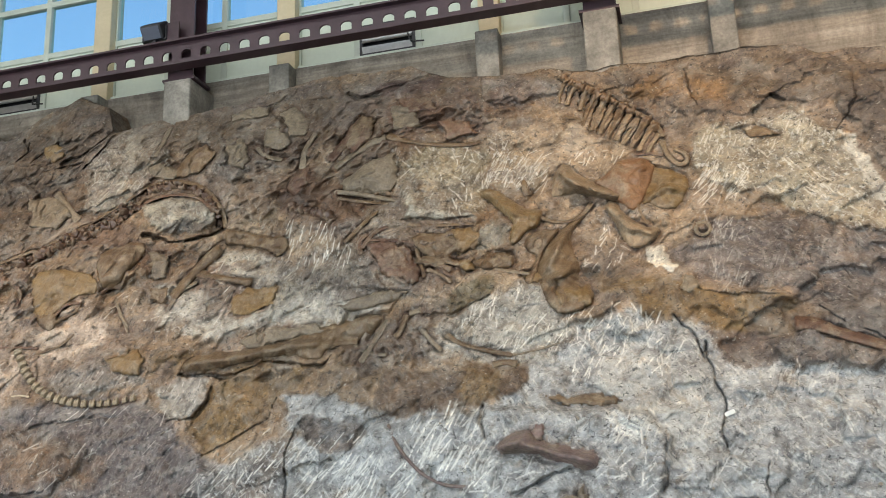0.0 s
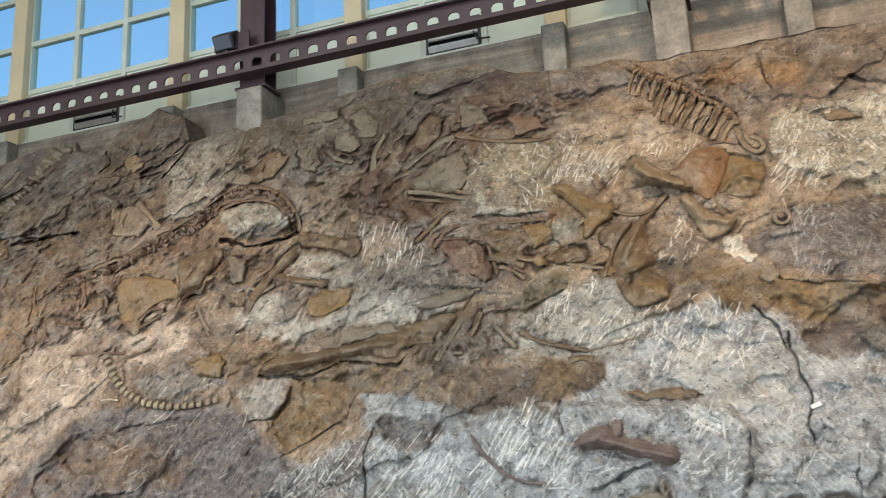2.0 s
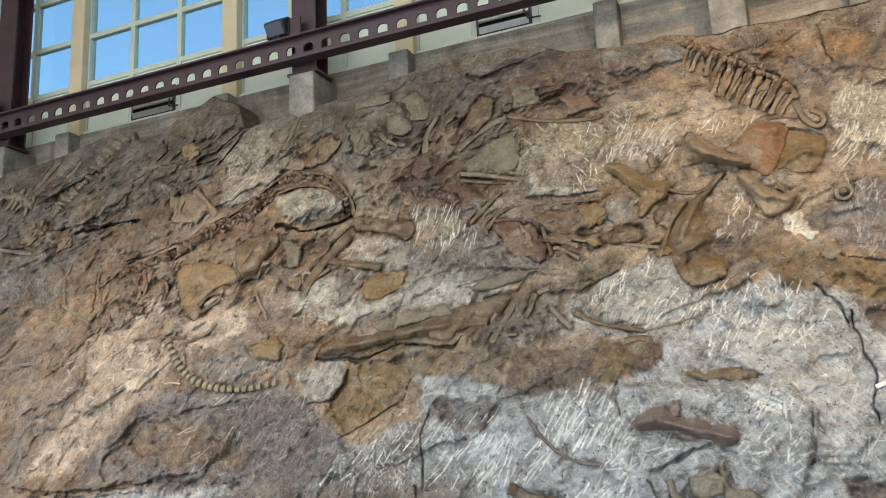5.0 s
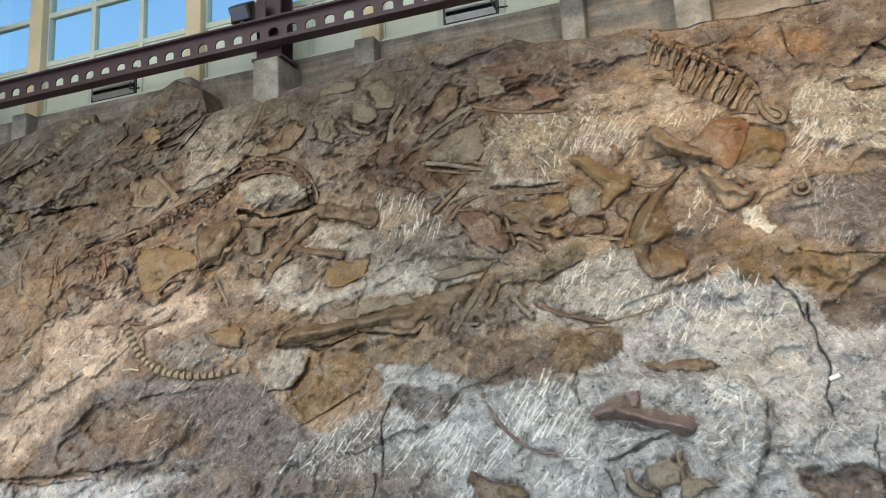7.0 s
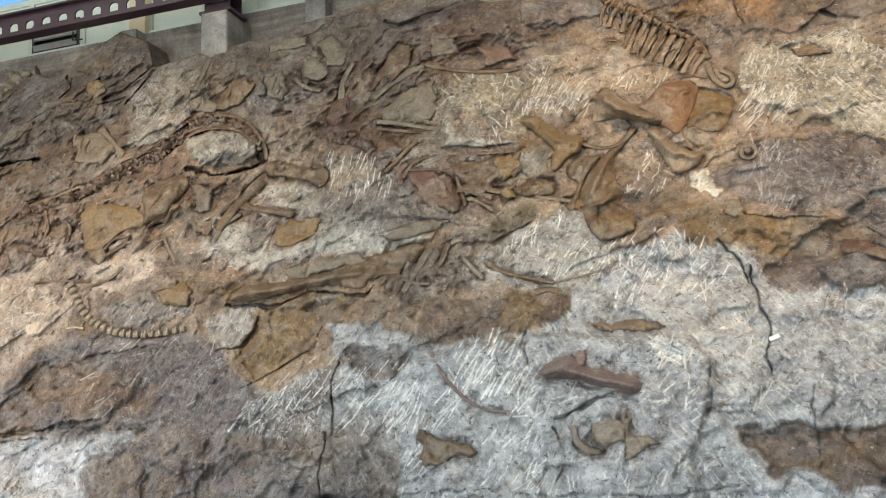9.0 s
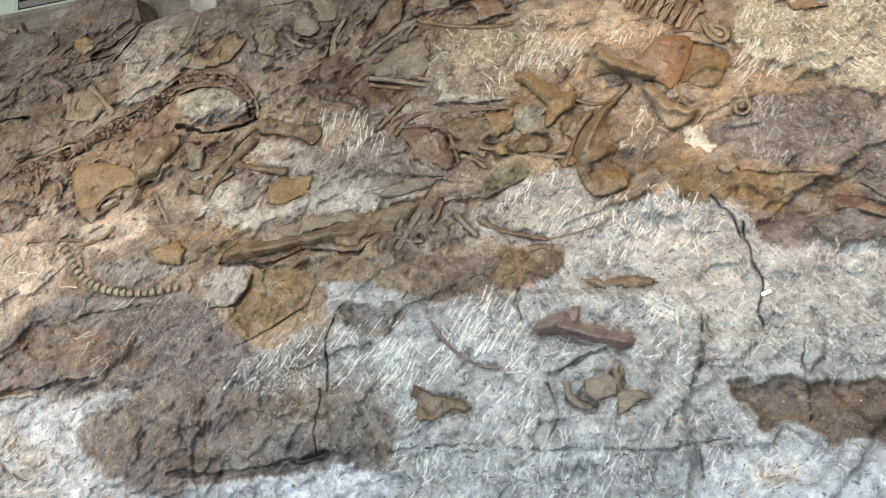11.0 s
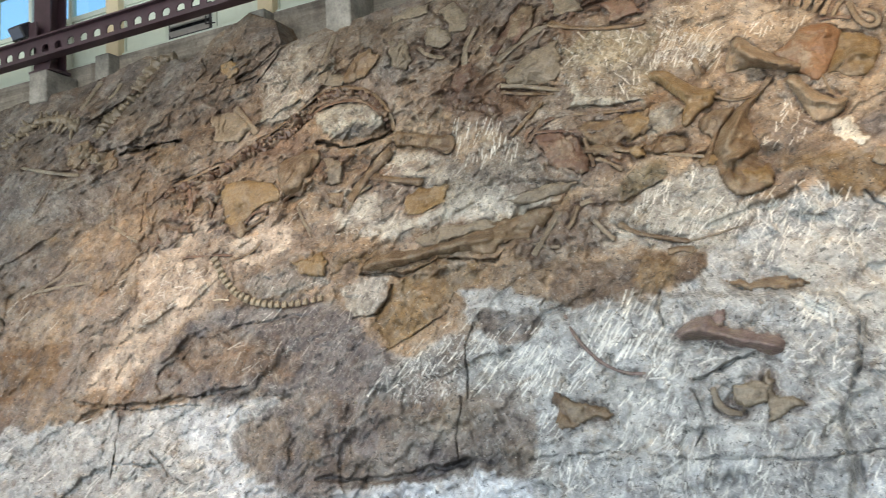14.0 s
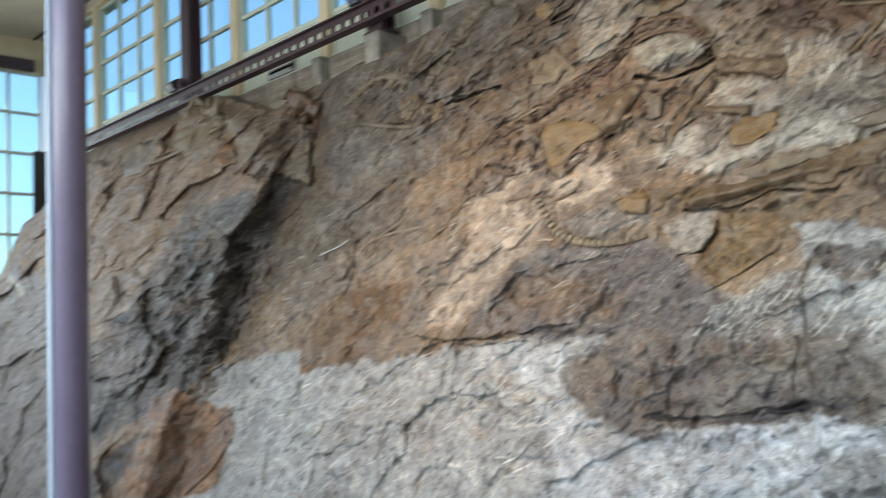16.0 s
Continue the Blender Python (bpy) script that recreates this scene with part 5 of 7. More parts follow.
def plate(name, label, outline, mat, thick=0.08, rim=0.5, category="fossil bone", parent=None, seed=1, crests=()):
    """A domed bone of free outline, half sunk in the rock."""
    pts = rounded(outline, 1) if len(outline) > 6 else list(outline)
    xs, zs = [p[0] for p in pts], [p[1] for p in pts]
    res = 0.016 if max(xs) - min(xs) < 1.2 else 0.022
    x, z = np.meshgrid(np.arange(min(xs) - 0.06, max(xs) + 0.06, res), np.arange(min(zs) - 0.06, max(zs) + 0.06, res), indexing="ij")
    wob = 0.045 if len(outline) > 8 else 0.15
    s = inside(x + wob * (fractal(x * 6, z * 6, 300 + seed, 5, 0.62) - 0.5), z + wob * (fractal(x * 6, z * 6, 400 + seed, 5, 0.62) - 0.5), pts)
    reach = max(float(s.max()) * rim * 1.15, 0.02)
    q = np.clip(s / reach, 0, 1)
    h = thick * (0.72 * np.sqrt(1 - (1 - q) ** 2) - 0.2) + thick * 0.9 * (fractal(x * 1.6, z * 1.6, 800 + seed, 2) - 0.45)
    h += thick * q * (1.1 * (fractal(x * 4, z * 4, 500 + seed, 5, 0.62) - 0.5) - 0.5 * step(0.10 - np.abs(fractal(x * 3, z * 3, 700 + seed, 3) - 0.5), 0.06, 0.10))
    for crest in crests:
        h += 0.9 * thick * q * np.exp(-(line_distance(x, z, crest) / 0.05) ** 2)
    h = np.where(s < 0, -0.07, h)
    keep = s > -res * 1.5
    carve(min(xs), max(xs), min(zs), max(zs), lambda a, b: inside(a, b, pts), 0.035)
    index, verts, faces = -np.ones(x.shape, int), [], []
    for i, j in zip(*np.nonzero(keep)):
        index[i, j] = len(verts)
        verts.append(on_rock(x[i, j], z[i, j], h[i, j]))
    for i in range(x.shape[0] - 1):
        for j in range(x.shape[1] - 1):
            c = (index[i, j], index[i + 1, j], index[i + 1, j + 1], index[i, j + 1])
            if min(c) >= 0:
                faces.append(c)
    ob = new(name, mesh_from(name, verts, faces, mat))
    ob.parent = parent
    return ob if parent else tagged(ob, label, category)


def along(pts, gap=0.03):
    """Even points on a smooth curve through pts."""
    pts = rounded(list(pts), 2, closed=False)
    res = [pts[0]]
    for (ax, az), (bx, bz) in zip(pts, pts[1:]):
        n = max(int(math.hypot(bx - ax, bz - az) / gap), 1)
        res += [(ax + (bx - ax) * k / n, az + (bz - az) * k / n) for k in range(1, n + 1)]
    return res


def limb(name, label, pts, r0, rm, r1, mat, category="fossil bone", parent=None, sink=-0.25, seed=1, knob=0.22):
    """A long bone: a tapering shaft with swollen ends, half sunk in the rock."""
    line = along(pts)
    n = len(line)
    rnd = random.Random(seed)
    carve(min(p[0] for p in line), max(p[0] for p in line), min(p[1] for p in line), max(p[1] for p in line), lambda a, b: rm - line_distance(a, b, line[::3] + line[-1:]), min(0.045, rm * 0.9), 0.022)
    ph = rnd.random() * 6
    verts, faces, ns = [], [], 12
    for k, (x, z) in enumerate(line):
        a, b = line[max(k - 1, 0)], line[min(k + 1, n - 1)]
        t = Vector((b[0] - a[0], b[1] - a[1])).normalized()
        s = k / max(n - 1, 1)
        r = rm + (r0 - rm) * math.exp(-(s / knob) ** 2) + (r1 - rm) * math.exp(-((1 - s) / knob) ** 2)
        r *= 1 + 0.13 * math.sin(s * 17 + ph) * math.sin(s * 7 + 2 * ph)
        cap = min(1.0, math.sqrt(max(min(s, 1 - s) * (n - 1) * 0.03 / max(r, 0.01), 0.02) * 2))
        for q in range(ns):
            ang = 2 * math.pi * q / ns
            w = r * cap * (1 + 0.12 * math.sin(3 * ang + 5 * s + ph) + 0.10 * (rnd.random() - 0.5))
            side, up = math.cos(ang) * w, math.sin(ang) * w * 0.85
            verts.append(on_rock(x - t.y * side, z + t.x * side, up + r * sink))
        if k:
            o = (k - 1) * ns
            faces += [(o + q, o + (q + 1) % ns, o + ns + (q + 1) % ns, o + ns + q) for q in range(ns)]
    faces += [tuple(range(ns)), tuple(range(len(verts) - ns, len(verts)))]
    ob = new(name, mesh_from(name, verts, faces, mat))
    ob.parent = parent
    return ob if parent else tagged(ob, label, category)


def vertebra_mesh(seed, mat, spine=1.0):
    """A spool-shaped body with flared rims, side processes and a short spine, about one unit long."""
    rnd = random.Random(seed)
    bm = bmesh.new()
    rings = []
    for s, r in ((-0.46, 0.30), (-0.44, 0.50), (-0.33, 0.52), (-0.15, 0.36), (0.12, 0.35), (0.32, 0.50), (0.44, 0.49), (0.46, 0.30)):
        rings.append([bm.verts.new((s + 0.03 * rnd.uniform(-1, 1), r * math.cos(a) * (1 + 0.12 * rnd.uniform(-1, 1)), r * math.sin(a) * 0.9 * (1 + 0.12 * rnd.uniform(-1, 1)))) for a in [k * math.pi / 5 for k in range(10)]])
    for a, b in zip(rings, rings[1:]):
        for q in range(10):
            bm.faces.new((a[q], a[(q + 1) % 10], b[(q + 1) % 10], b[q]))
    bm.faces.new(rings[0])
    bm.faces.new(rings[-1])
    for sy, ln in ((1, 0.75 * spine), (-1, 0.5 * spine)):
        m = Matrix.LocRotScale((rnd.uniform(-0.1, 0.1), sy * (0.35 + ln * 0.35), 0.12), Euler((0, 0, rnd.uniform(-0.4, 0.4))), (0.30, ln, 0.34))
        bmesh.ops.create_icosphere(bm, subdivisions=1, radius=0.6, matrix=m)
    bmesh.ops.recalc_face_normals(bm, faces=bm.faces[:])
    me = bpy.data.meshes.new("vertebra")
    bm.to_mesh(me)
    bm.free()
    me.polygons.foreach_set("use_smooth", [True] * len(me.polygons))
    me.materials.append(mat)
    return me


def backbone(name, label, pts, count, size, mat, seed=1, spine=1.0, jitter=0.12, taper=1.0, lift=0.02, wide=1.0):
    """A string of vertebrae lying in the rock, each a part of its own."""
    rnd = random.Random(seed)
    line = along(pts, 0.01)
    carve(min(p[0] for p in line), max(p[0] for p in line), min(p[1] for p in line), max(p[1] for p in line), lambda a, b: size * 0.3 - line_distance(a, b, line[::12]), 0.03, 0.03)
    x, z = line[len(line) // 2]
    ob = thing(name, on_rock(x, z), label, "fossil backbone")
    inv = Matrix.Translation(ob.location).inverted()
    kinds = [vertebra_mesh(seed * 10 + k, mat, spine) for k in range(3)]
    for k in range(count):
        i = int((k + 0.5) / count * (len(line) - 1))
        (ax, az), (bx, bz) = line[max(i - 3, 0)], line[min(i + 3, len(line) - 1)]
        x, z = line[i]
        p, a, b = on_rock(x, z, lift), on_rock(ax, az), on_rock(bx, bz)
        ex = (b - a).normalized()
        ez = Vector((0, -0.92, 0.39))
        ey = ez.cross(ex).normalized()
        ez = ex.cross(ey)
        m = Matrix((ex, ey, ez)).transposed().to_4x4()
        r = size * (1 + (taper - 1) * k / max(count - 1, 1)) * (1 + jitter * rnd.uniform(-1, 1))
        v = new("vertebra", kinds[k % 3])
        v.parent, v.matrix_parent_inverse = ob, inv
        v.matrix_basis = Matrix.Translation(p) @ m @ pose(0, 0, 0, rnd.uniform(-150, 150) * jitter, rnd.uniform(-90, 90) * jitter, rnd.uniform(-120, 120) * jitter) @ Matrix.Diagonal((r, r * wide, r, 1))
    return ob


# upper cluster: ribs, shoulder blade, hip bones
cage = thing("fossil_ribcage", on_rock(*(-0.53, 8.84)), "pale brown fossil backbone with a comb of short ribs", "fossil ribcage")


def under(ob, parent):
    ob.parent = parent
    ob.matrix_parent_inverse = Matrix.Translation(parent.location).inverted()


under(limb("spine", "", [(-1.17, 9.54), (-1.05, 9.45), (-0.90, 9.37), (-0.75, 9.27), (-0.61, 9.13), (-0.44, 8.97), (-0.28, 8.83), (-0.15, 8.71), (-0.07, 8.57), (-0.05, 8.46)], 0.03, 0.02, 0.03, BONE_TAN, parent=cage, seed=3, sink=0.6), cage)
for k, (top_p, low_p) in enumerate(([(-1.10, 9.43), (-1.16, 9.13)], [(-0.97, 9.35), (-1.07, 9.09)], [(-0.84, 9.28), (-0.92, 8.99)], [(-0.74, 9.20), (-0.90, 8.75)], [(-0.64, 9.09), (-0.81, 8.67)], [(-0.55, 9.00), (-0.72, 8.61)], [(-0.46, 8.92), (-0.64, 8.53)], [(-0.37, 8.84), (-0.55, 8.49)], [(-0.29, 8.77), (-0.48, 8.43)], [(-0.21, 8.69), (-0.39, 8.37)], [(-0.14, 8.61), (-0.32, 8.32)], [(-0.08, 8.52), (-0.23, 8.27)])):
    under(limb("rib", "", [top_p, (top_p[0] * 0.55 + low_p[0] * 0.45 - 0.025, (top_p[1] + low_p[1]) / 2), low_p], 0.034 + 0.012 * (k * 7 % 5) / 5, 0.017 + 0.008 * (k * 3 % 4) / 4, 0.024 + 0.014 * (k * 5 % 3) / 3, BONE_TAN if k % 3 else BONE, parent=cage, seed=20 + k, sink=0.5, knob=0.32), cage)
backbone("backbone_piece", "row of tan vertebrae along the top of the ribcage", [(-1.14, 9.52), (-0.90, 9.34), (-0.67, 9.16), (-0.45, 8.96), (-0.23, 8.77), (-0.08, 8.55)], 12, 0.085, VERT_BROWN, 15, 0.7, 0.35, 1.0, 0.03)
limb("fossil_rib", "short hooked brown rib bone in pale rock", [(-1.13, 8.93), (-0.98, 8.90), (-0.88, 8.80), (-0.83, 8.70)], 0.03, 0.02, 0.02, BONE, seed=5)
limb("fossil_rib", "looped brown bone end below the ribcage", [(-0.06, 8.42), (-0.04, 8.27), (0.02, 8.14), (0.10, 8.06), (0.18, 8.11), (0.16, 8.22), (0.05, 8.29)], 0.035, 0.026, 0.03, BONE_TAN, seed=6, sink=0.5)
limb("fossil_rib", "dark brown bar-like bone below the ribcage", [(-0.34, 8.28), (-0.20, 8.27), (-0.06, 8.23)], 0.02, 0.018, 0.03, BONE_RED, seed=7, sink=0.5)
blade = thing("shoulder_blade", on_rock(*(-0.53, 7.95)), "large fossil shoulder blade, tan, rust and orange in three pieces", "fossil bone")
for nm, pts, mat, th, cr, sd in (("neck_piece", [(-1.17, 8.29), (-1.05, 8.26), (-0.94, 8.10), (-0.80, 7.99), (-0.64, 7.88), (-0.50, 7.80), (-0.58, 7.72), (-0.76, 7.77), (-0.95, 7.86), (-1.15, 7.86), (-1.28, 7.86), (-1.25, 8.08)], BONE_TAN, 0.20, [(-1.17, 8.17), (-0.92, 7.93), (-0.54, 7.77)], 8),
                                 ("middle_piece", [(-0.83, 7.98), (-0.66, 8.07), (-0.57, 8.21), (-0.42, 8.24), (-0.23, 8.21), (-0.15, 8.09), (-0.21, 7.89), (-0.31, 7.68), (-0.42, 7.56), (-0.55, 7.71), (-0.65, 7.87)], BONE_RUST, 0.10, [(-0.30, 8.20), (-0.28, 8.10)], 9),
                                 ("outer_piece", [(-0.21, 8.09), (-0.09, 8.07), (0.11, 7.96), (0.16, 7.83), (0.06, 7.53), (-0.14, 7.56), (-0.25, 7.66), (-0.34, 7.64), (-0.28, 7.81), (-0.23, 7.96)], BONE_OCHRE, 0.13, [(-0.25, 7.73), (-0.06, 7.83), (0.11, 7.76)], 10)):
    under(plate(nm, "", pts, mat, th, 0.6, parent=blade, seed=sd, crests=(cr,)), blade)
limb("fossil_rib", "thin dark prong under the shoulder blade", [(-0.36, 7.62), (-0.34, 7.50), (-0.31, 7.42)], 0.016, 0.012, 0.014, BONE, seed=9)
plate("hip_bone", "ochre forked fossil hip bone", [(-2.04, 8.07), (-1.89, 8.06), (-1.74, 7.94), (-1.56, 7.76), (-1.37, 7.72), (-1.35, 7.63), (-1.38, 7.51), (-1.51, 7.50), (-1.59, 7.35), (-1.69, 7.32), (-1.68, 7.47), (-1.65, 7.60), (-1.77, 7.73), (-1.92, 7.90), (-2.04, 7.97)], BONE_OCHRE, 0.11, 0.6, seed=10, crests=([(-2.01, 8.04), (-1.65, 7.71), (-1.42, 7.66)],))
limb("fossil_rib", "thin dark curved bone beside the hip bones", [(-1.38, 7.63), (-1.28, 7.57), (-1.14, 7.53), (-1.00, 7.55), (-0.91, 7.61), (-0.83, 7.73)], 0.026, 0.018, 0.03, BONE, seed=11, sink=0.3)
plate("pelvis", "large curved brown fossil pelvis bone", [(-0.82, 7.68), (-0.95, 7.55), (-1.13, 7.48), (-1.28, 7.30), (-1.37, 7.10), (-1.39, 6.90), (-1.32, 6.66), (-1.24, 6.53), (-1.08, 6.49), (-0.94, 6.54), (-0.83, 6.65), (-0.87, 6.77), (-0.95, 6.82), (-1.00, 6.91), (-0.93, 6.96), (-0.97, 7.06), (-1.05, 7.23), (-1.06, 7.36), (-0.97, 7.49)], BONE, 0.15, 0.55, seed=12, crests=([(-0.87, 7.60), (-1.14, 7.38), (-1.30, 7.02)], [(-1.22, 6.89), (-1.06, 6.98)]))
plate("pelvis", "small brown fossil hip bone beside the pelvis", [(-1.14, 7.47), (-1.28, 7.46), (-1.42, 7.46), (-1.52, 7.39), (-1.53, 7.30), (-1.48, 7.22), (-1.39, 7.19), (-1.43, 7.04), (-1.52, 6.93), (-1.53, 6.87), (-1.44, 6.85), (-1.38, 7.03), (-1.32, 7.25)], BONE, 0.09, 0.5, seed=13)
plate("fossil_bone", "rounded ochre bone end of the pelvis", [(-1.25, 6.77), (-1.17, 6.82), (-0.99, 6.80), (-0.86, 6.72), (-0.89, 6.60), (-1.03, 6.51), (-1.18, 6.53), (-1.26, 6.65)], BONE_OCHRE, 0.13, 0.6, seed=14)
plate("fossil_bone", "small olive brown bone fragment", [(-1.55, 6.95), (-1.37, 7.01), (-1.33, 6.89), (-1.43, 6.85)], BONE_OCHRE, 0.05, 0.5, seed=15)
plate("fossil_limb_bone", "light brown flared limb bone", [(-0.73, 7.68), (-0.63, 7.73), (-0.53, 7.59), (-0.41, 7.45), (-0.29, 7.36), (-0.15, 7.36), (-0.20, 7.24), (-0.34, 7.13), (-0.44, 7.13), (-0.52, 7.23), (-0.58, 7.42), (-0.67, 7.55)], BONE_TAN, 0.11, 0.5, seed=16, crests=([(-0.67, 7.67), (-0.45, 7.37), (-0.22, 7.32)],))
limb("fossil_rib", "slender brown bone splinter", [(-0.37, 7.68), (-0.33, 7.51), (-0.28, 7.40)], 0.016, 0.014, 0.018, BONE, seed=17)
limb("fossil_ring", "small ring-shaped grey bone in tooled rock", [(0.18, 7.34), (0.28, 7.37), (0.32, 7.27), (0.25, 7.20), (0.17, 7.24), (0.18, 7.33)], 0.02, 0.018, 0.02, BONE_GREY, seed=18)
plate("fossil_bone", "small dark bone chip in tooled rock", [(-1.60, 8.11), (-1.52, 8.12), (-1.48, 7.93), (-1.56, 7.91)], BONE, 0.04, 0.5, seed=19)
plate("fossil_bone", "dark knobbly fragment at the edge of an ochre bed", [(-0.02, 6.79), (0.10, 6.79), (0.16, 6.64), (0.07, 6.60), (-0.01, 6.68)], BONE_GREY, 0.06, 0.5, seed=21)
plate("fossil_bone", "small brown fragment on the upper ledge", [(0.74, 8.43), (0.91, 8.46), (1.11, 8.32), (0.89, 8.29)], BONE, 0.05, 0.5, seed=22)
limb("fossil_limb_bone", "long mauve brown limb bone in slate", [(0.91, 6.23), (1.07, 6.22), (1.28, 6.09), (1.60, 5.96), (1.88, 5.80)], 0.08, 0.05, 0.06, BONE_RED, seed=23)

# lower slab
plate("upper_arm_bone", "dull mauve-brown fossil upper arm bone on the grey slab", [(-1.77, 5.27), (-1.70, 5.32), (-1.60, 5.38), (-1.48, 5.41), (-1.42, 5.35), (-1.29, 5.29), (-1.10, 5.23), (-0.90, 5.22), (-0.85, 5.15), (-0.87, 5.05), (-0.96, 5.03), (-1.06, 5.09), (-1.25, 5.13), (-1.41, 5.19), (-1.56, 5.21), (-1.71, 5.20)], BONE_PINK, 0.11, 0.6, seed=24, crests=([(-1.75, 5.26), (-1.48, 5.35)], [(-1.56, 5.27), (-1.18, 5.17), (-0.90, 5.11)]))
plate("fossil_bone", "small pinkish knob beside the arm bone", [(-1.45, 5.35), (-1.43, 5.45), (-1.35, 5.48), (-1.31, 5.42), (-1.33, 5.36), (-1.39, 5.32)], BONE_PINK, 0.07, 0.5, seed=25)
plate("skull_fragment", "grey-brown hollow skull fragment on the slab", [(-1.29, 4.79), (-1.13, 4.85), (-0.99, 4.81), (-0.98, 4.65), (-1.17, 4.60), (-1.30, 4.65)], BONE_GREY, 0.08, 0.5, seed=26)
limb("fossil_rib", "curved grey-brown bone around a skull fragment", [(-1.44, 4.80), (-1.42, 4.68), (-1.33, 4.59), (-1.21, 4.57)], 0.03, 0.03, 0.02, BONE_GREY, seed=27)
plate("fossil_bone", "forked grey-brown bone on the slab", [(-1.04, 4.93), (-0.97, 4.92), (-0.94, 4.69), (-0.68, 4.66), (-0.81, 4.59), (-0.99, 4.50), (-1.02, 4.54), (-0.98, 4.65)], BONE_GREY, 0.06, 0.6, seed=28)
plate("fossil_bone", "brown splayed foot bone low on the slab", [(-2.90, 4.77), (-2.76, 4.79), (-2.58, 4.69), (-2.27, 4.65), (-2.29, 4.54), (-2.48, 4.58), (-2.63, 4.52), (-2.79, 4.51)], BONE, 0.07, 0.5, seed=29)
limb("fossil_rib", "thin arched grey rib on the slab", [(-2.80, 5.53), (-2.72, 5.37), (-2.59, 5.21), (-2.44, 5.07), (-2.28, 4.98), (-2.13, 4.94), (-2.01, 4.94)], 0.018, 0.015, 0.014, BONE_PINK, seed=30, sink=0.3)
plate("fossil_bone", "long flat brown bone along the slab's top", [(-1.34, 5.73), (-1.16, 5.70), (-0.81, 5.69), (-0.61, 5.62), (-0.81, 5.59), (-1.16, 5.63)], BONE, 0.05, 0.6, seed=31)
limb("fossil_rib", "slim brown rib in pale tooled rock", [(-2.31, 6.39), (-2.13, 6.26), (-1.88, 6.19), (-1.62, 6.12)], 0.03, 0.022, 0.026, BONE, seed=32)
limb("fossil_rib", "very thin curved rib in pale rock", [(-1.62, 6.12), (-1.31, 6.17), (-1.05, 6.25)], 0.012, 0.011, 0.01, BONE_GREY, seed=33)
plate("thigh_bone", "long ochre-brown fossil thigh bone over a dark undercut", [(-5.20, 6.25), (-5.14, 6.36), (-4.90, 6.40), (-4.48, 6.39), (-4.09, 6.45), (-3.84, 6.52), (-3.59, 6.60), (-3.28, 6.64), (-2.97, 6.68), (-3.00, 6.55), (-3.13, 6.44), (-3.37, 6.37), (-3.56, 6.33), (-3.58, 6.23), (-3.77, 6.23), (-3.94, 6.31), (-4.26, 6.30), (-4.59, 6.24), (-4.85, 6.19), (-5.10, 6.19)], BONE, 0.13, 0.7, seed=34, crests=([(-5.09, 6.29), (-4.21, 6.37), (-3.69, 6.41)],))
for k, (pts, r) in enumerate((([(-2.92, 6.61), (-3.05, 6.36), (-3.17, 6.16)], 0.03), ([(-2.73, 6.64), (-2.78, 6.45), (-2.83, 6.40)], 0.03), ([(-2.56, 6.47), (-2.44, 6.32), (-2.33, 6.22)], 0.022), ([(-3.52, 6.37), (-3.39, 6.40), (-3.22, 6.40)], 0.035), ([(-2.71, 6.65), (-2.58, 6.68)], 0.03), ([(-1.82, 6.03), (-1.69, 6.07), (-1.58, 6.03)], 0.03), ([(-3.27, 6.35), (-3.07, 6.24), (-2.89, 6.22)], 0.02))):
    limb("fossil_bone", "small broken brown bone in a jumbled heap", pts, r * 1.3, r, r * 1.2, BONE if k % 2 else BONE_GREY, seed=40 + k)

# tail, neck and the left-hand skeleton
backbone("tail_backbone", "curved string of small pale tail vertebrae", [(-7.41, 6.63), (-7.29, 6.49), (-7.12, 6.29), (-6.83, 6.07), (-6.45, 5.95), (-6.04, 5.91), (-5.61, 5.96)], 21, 0.064, VERT_PALE, 2, 0.45, 0.06, 0.8, 0.055, 1.5)
backbone("neck_backbone", "long arched red-brown string of jumbled vertebrae", [(-8.60, 7.62), (-7.99, 7.75), (-7.70, 7.83), (-7.37, 8.02), (-7.03, 8.20), (-6.68, 8.36), (-6.46, 8.53), (-6.30, 8.68), (-5.99, 8.68), (-5.64, 8.58), (-5.34, 8.33), (-5.17, 7.99)], 38, 0.095, VERT_RED, 3, 0.7, 0.7, 0.9, 0.0)
backbone("neck_backbone", "second row of red-brown vertebrae in the arch", [(-7.43, 7.96), (-6.99, 8.09), (-6.60, 8.25), (-6.39, 8.45)], 14, 0.09, VERT_RED, 4, 0.8, 0.6, 1.0, 0.0)
limb("fossil_rib", "long brown edge of the arched backbone", [(-8.50, 7.76), (-7.75, 7.95), (-7.33, 8.13), (-6.92, 8.34), (-6.56, 8.59), (-6.33, 8.77), (-5.93, 8.76), (-5.53, 8.60), (-5.20, 8.23), (-5.10, 7.96)], 0.03, 0.026, 0.03, BONE, seed=52)
limb("fossil_rib", "red-brown bone along the inside of the arch", [(-6.87, 8.20), (-6.42, 8.42), (-6.22, 8.55), (-5.87, 8.55), (-5.55, 8.45), (-5.33, 8.21)], 0.025, 0.022, 0.025, BONE_RED, seed=53)
plate("fossil_limb_bone", "brown limb bone with a hollow rounded end", [(-5.12, 7.97), (-4.78, 7.86), (-4.48, 7.77), (-4.28, 7.74), (-4.22, 7.59), (-4.36, 7.52), (-4.52, 7.61), (-4.82, 7.69), (-5.06, 7.75)], BONE, 0.09, 0.5, seed=50)
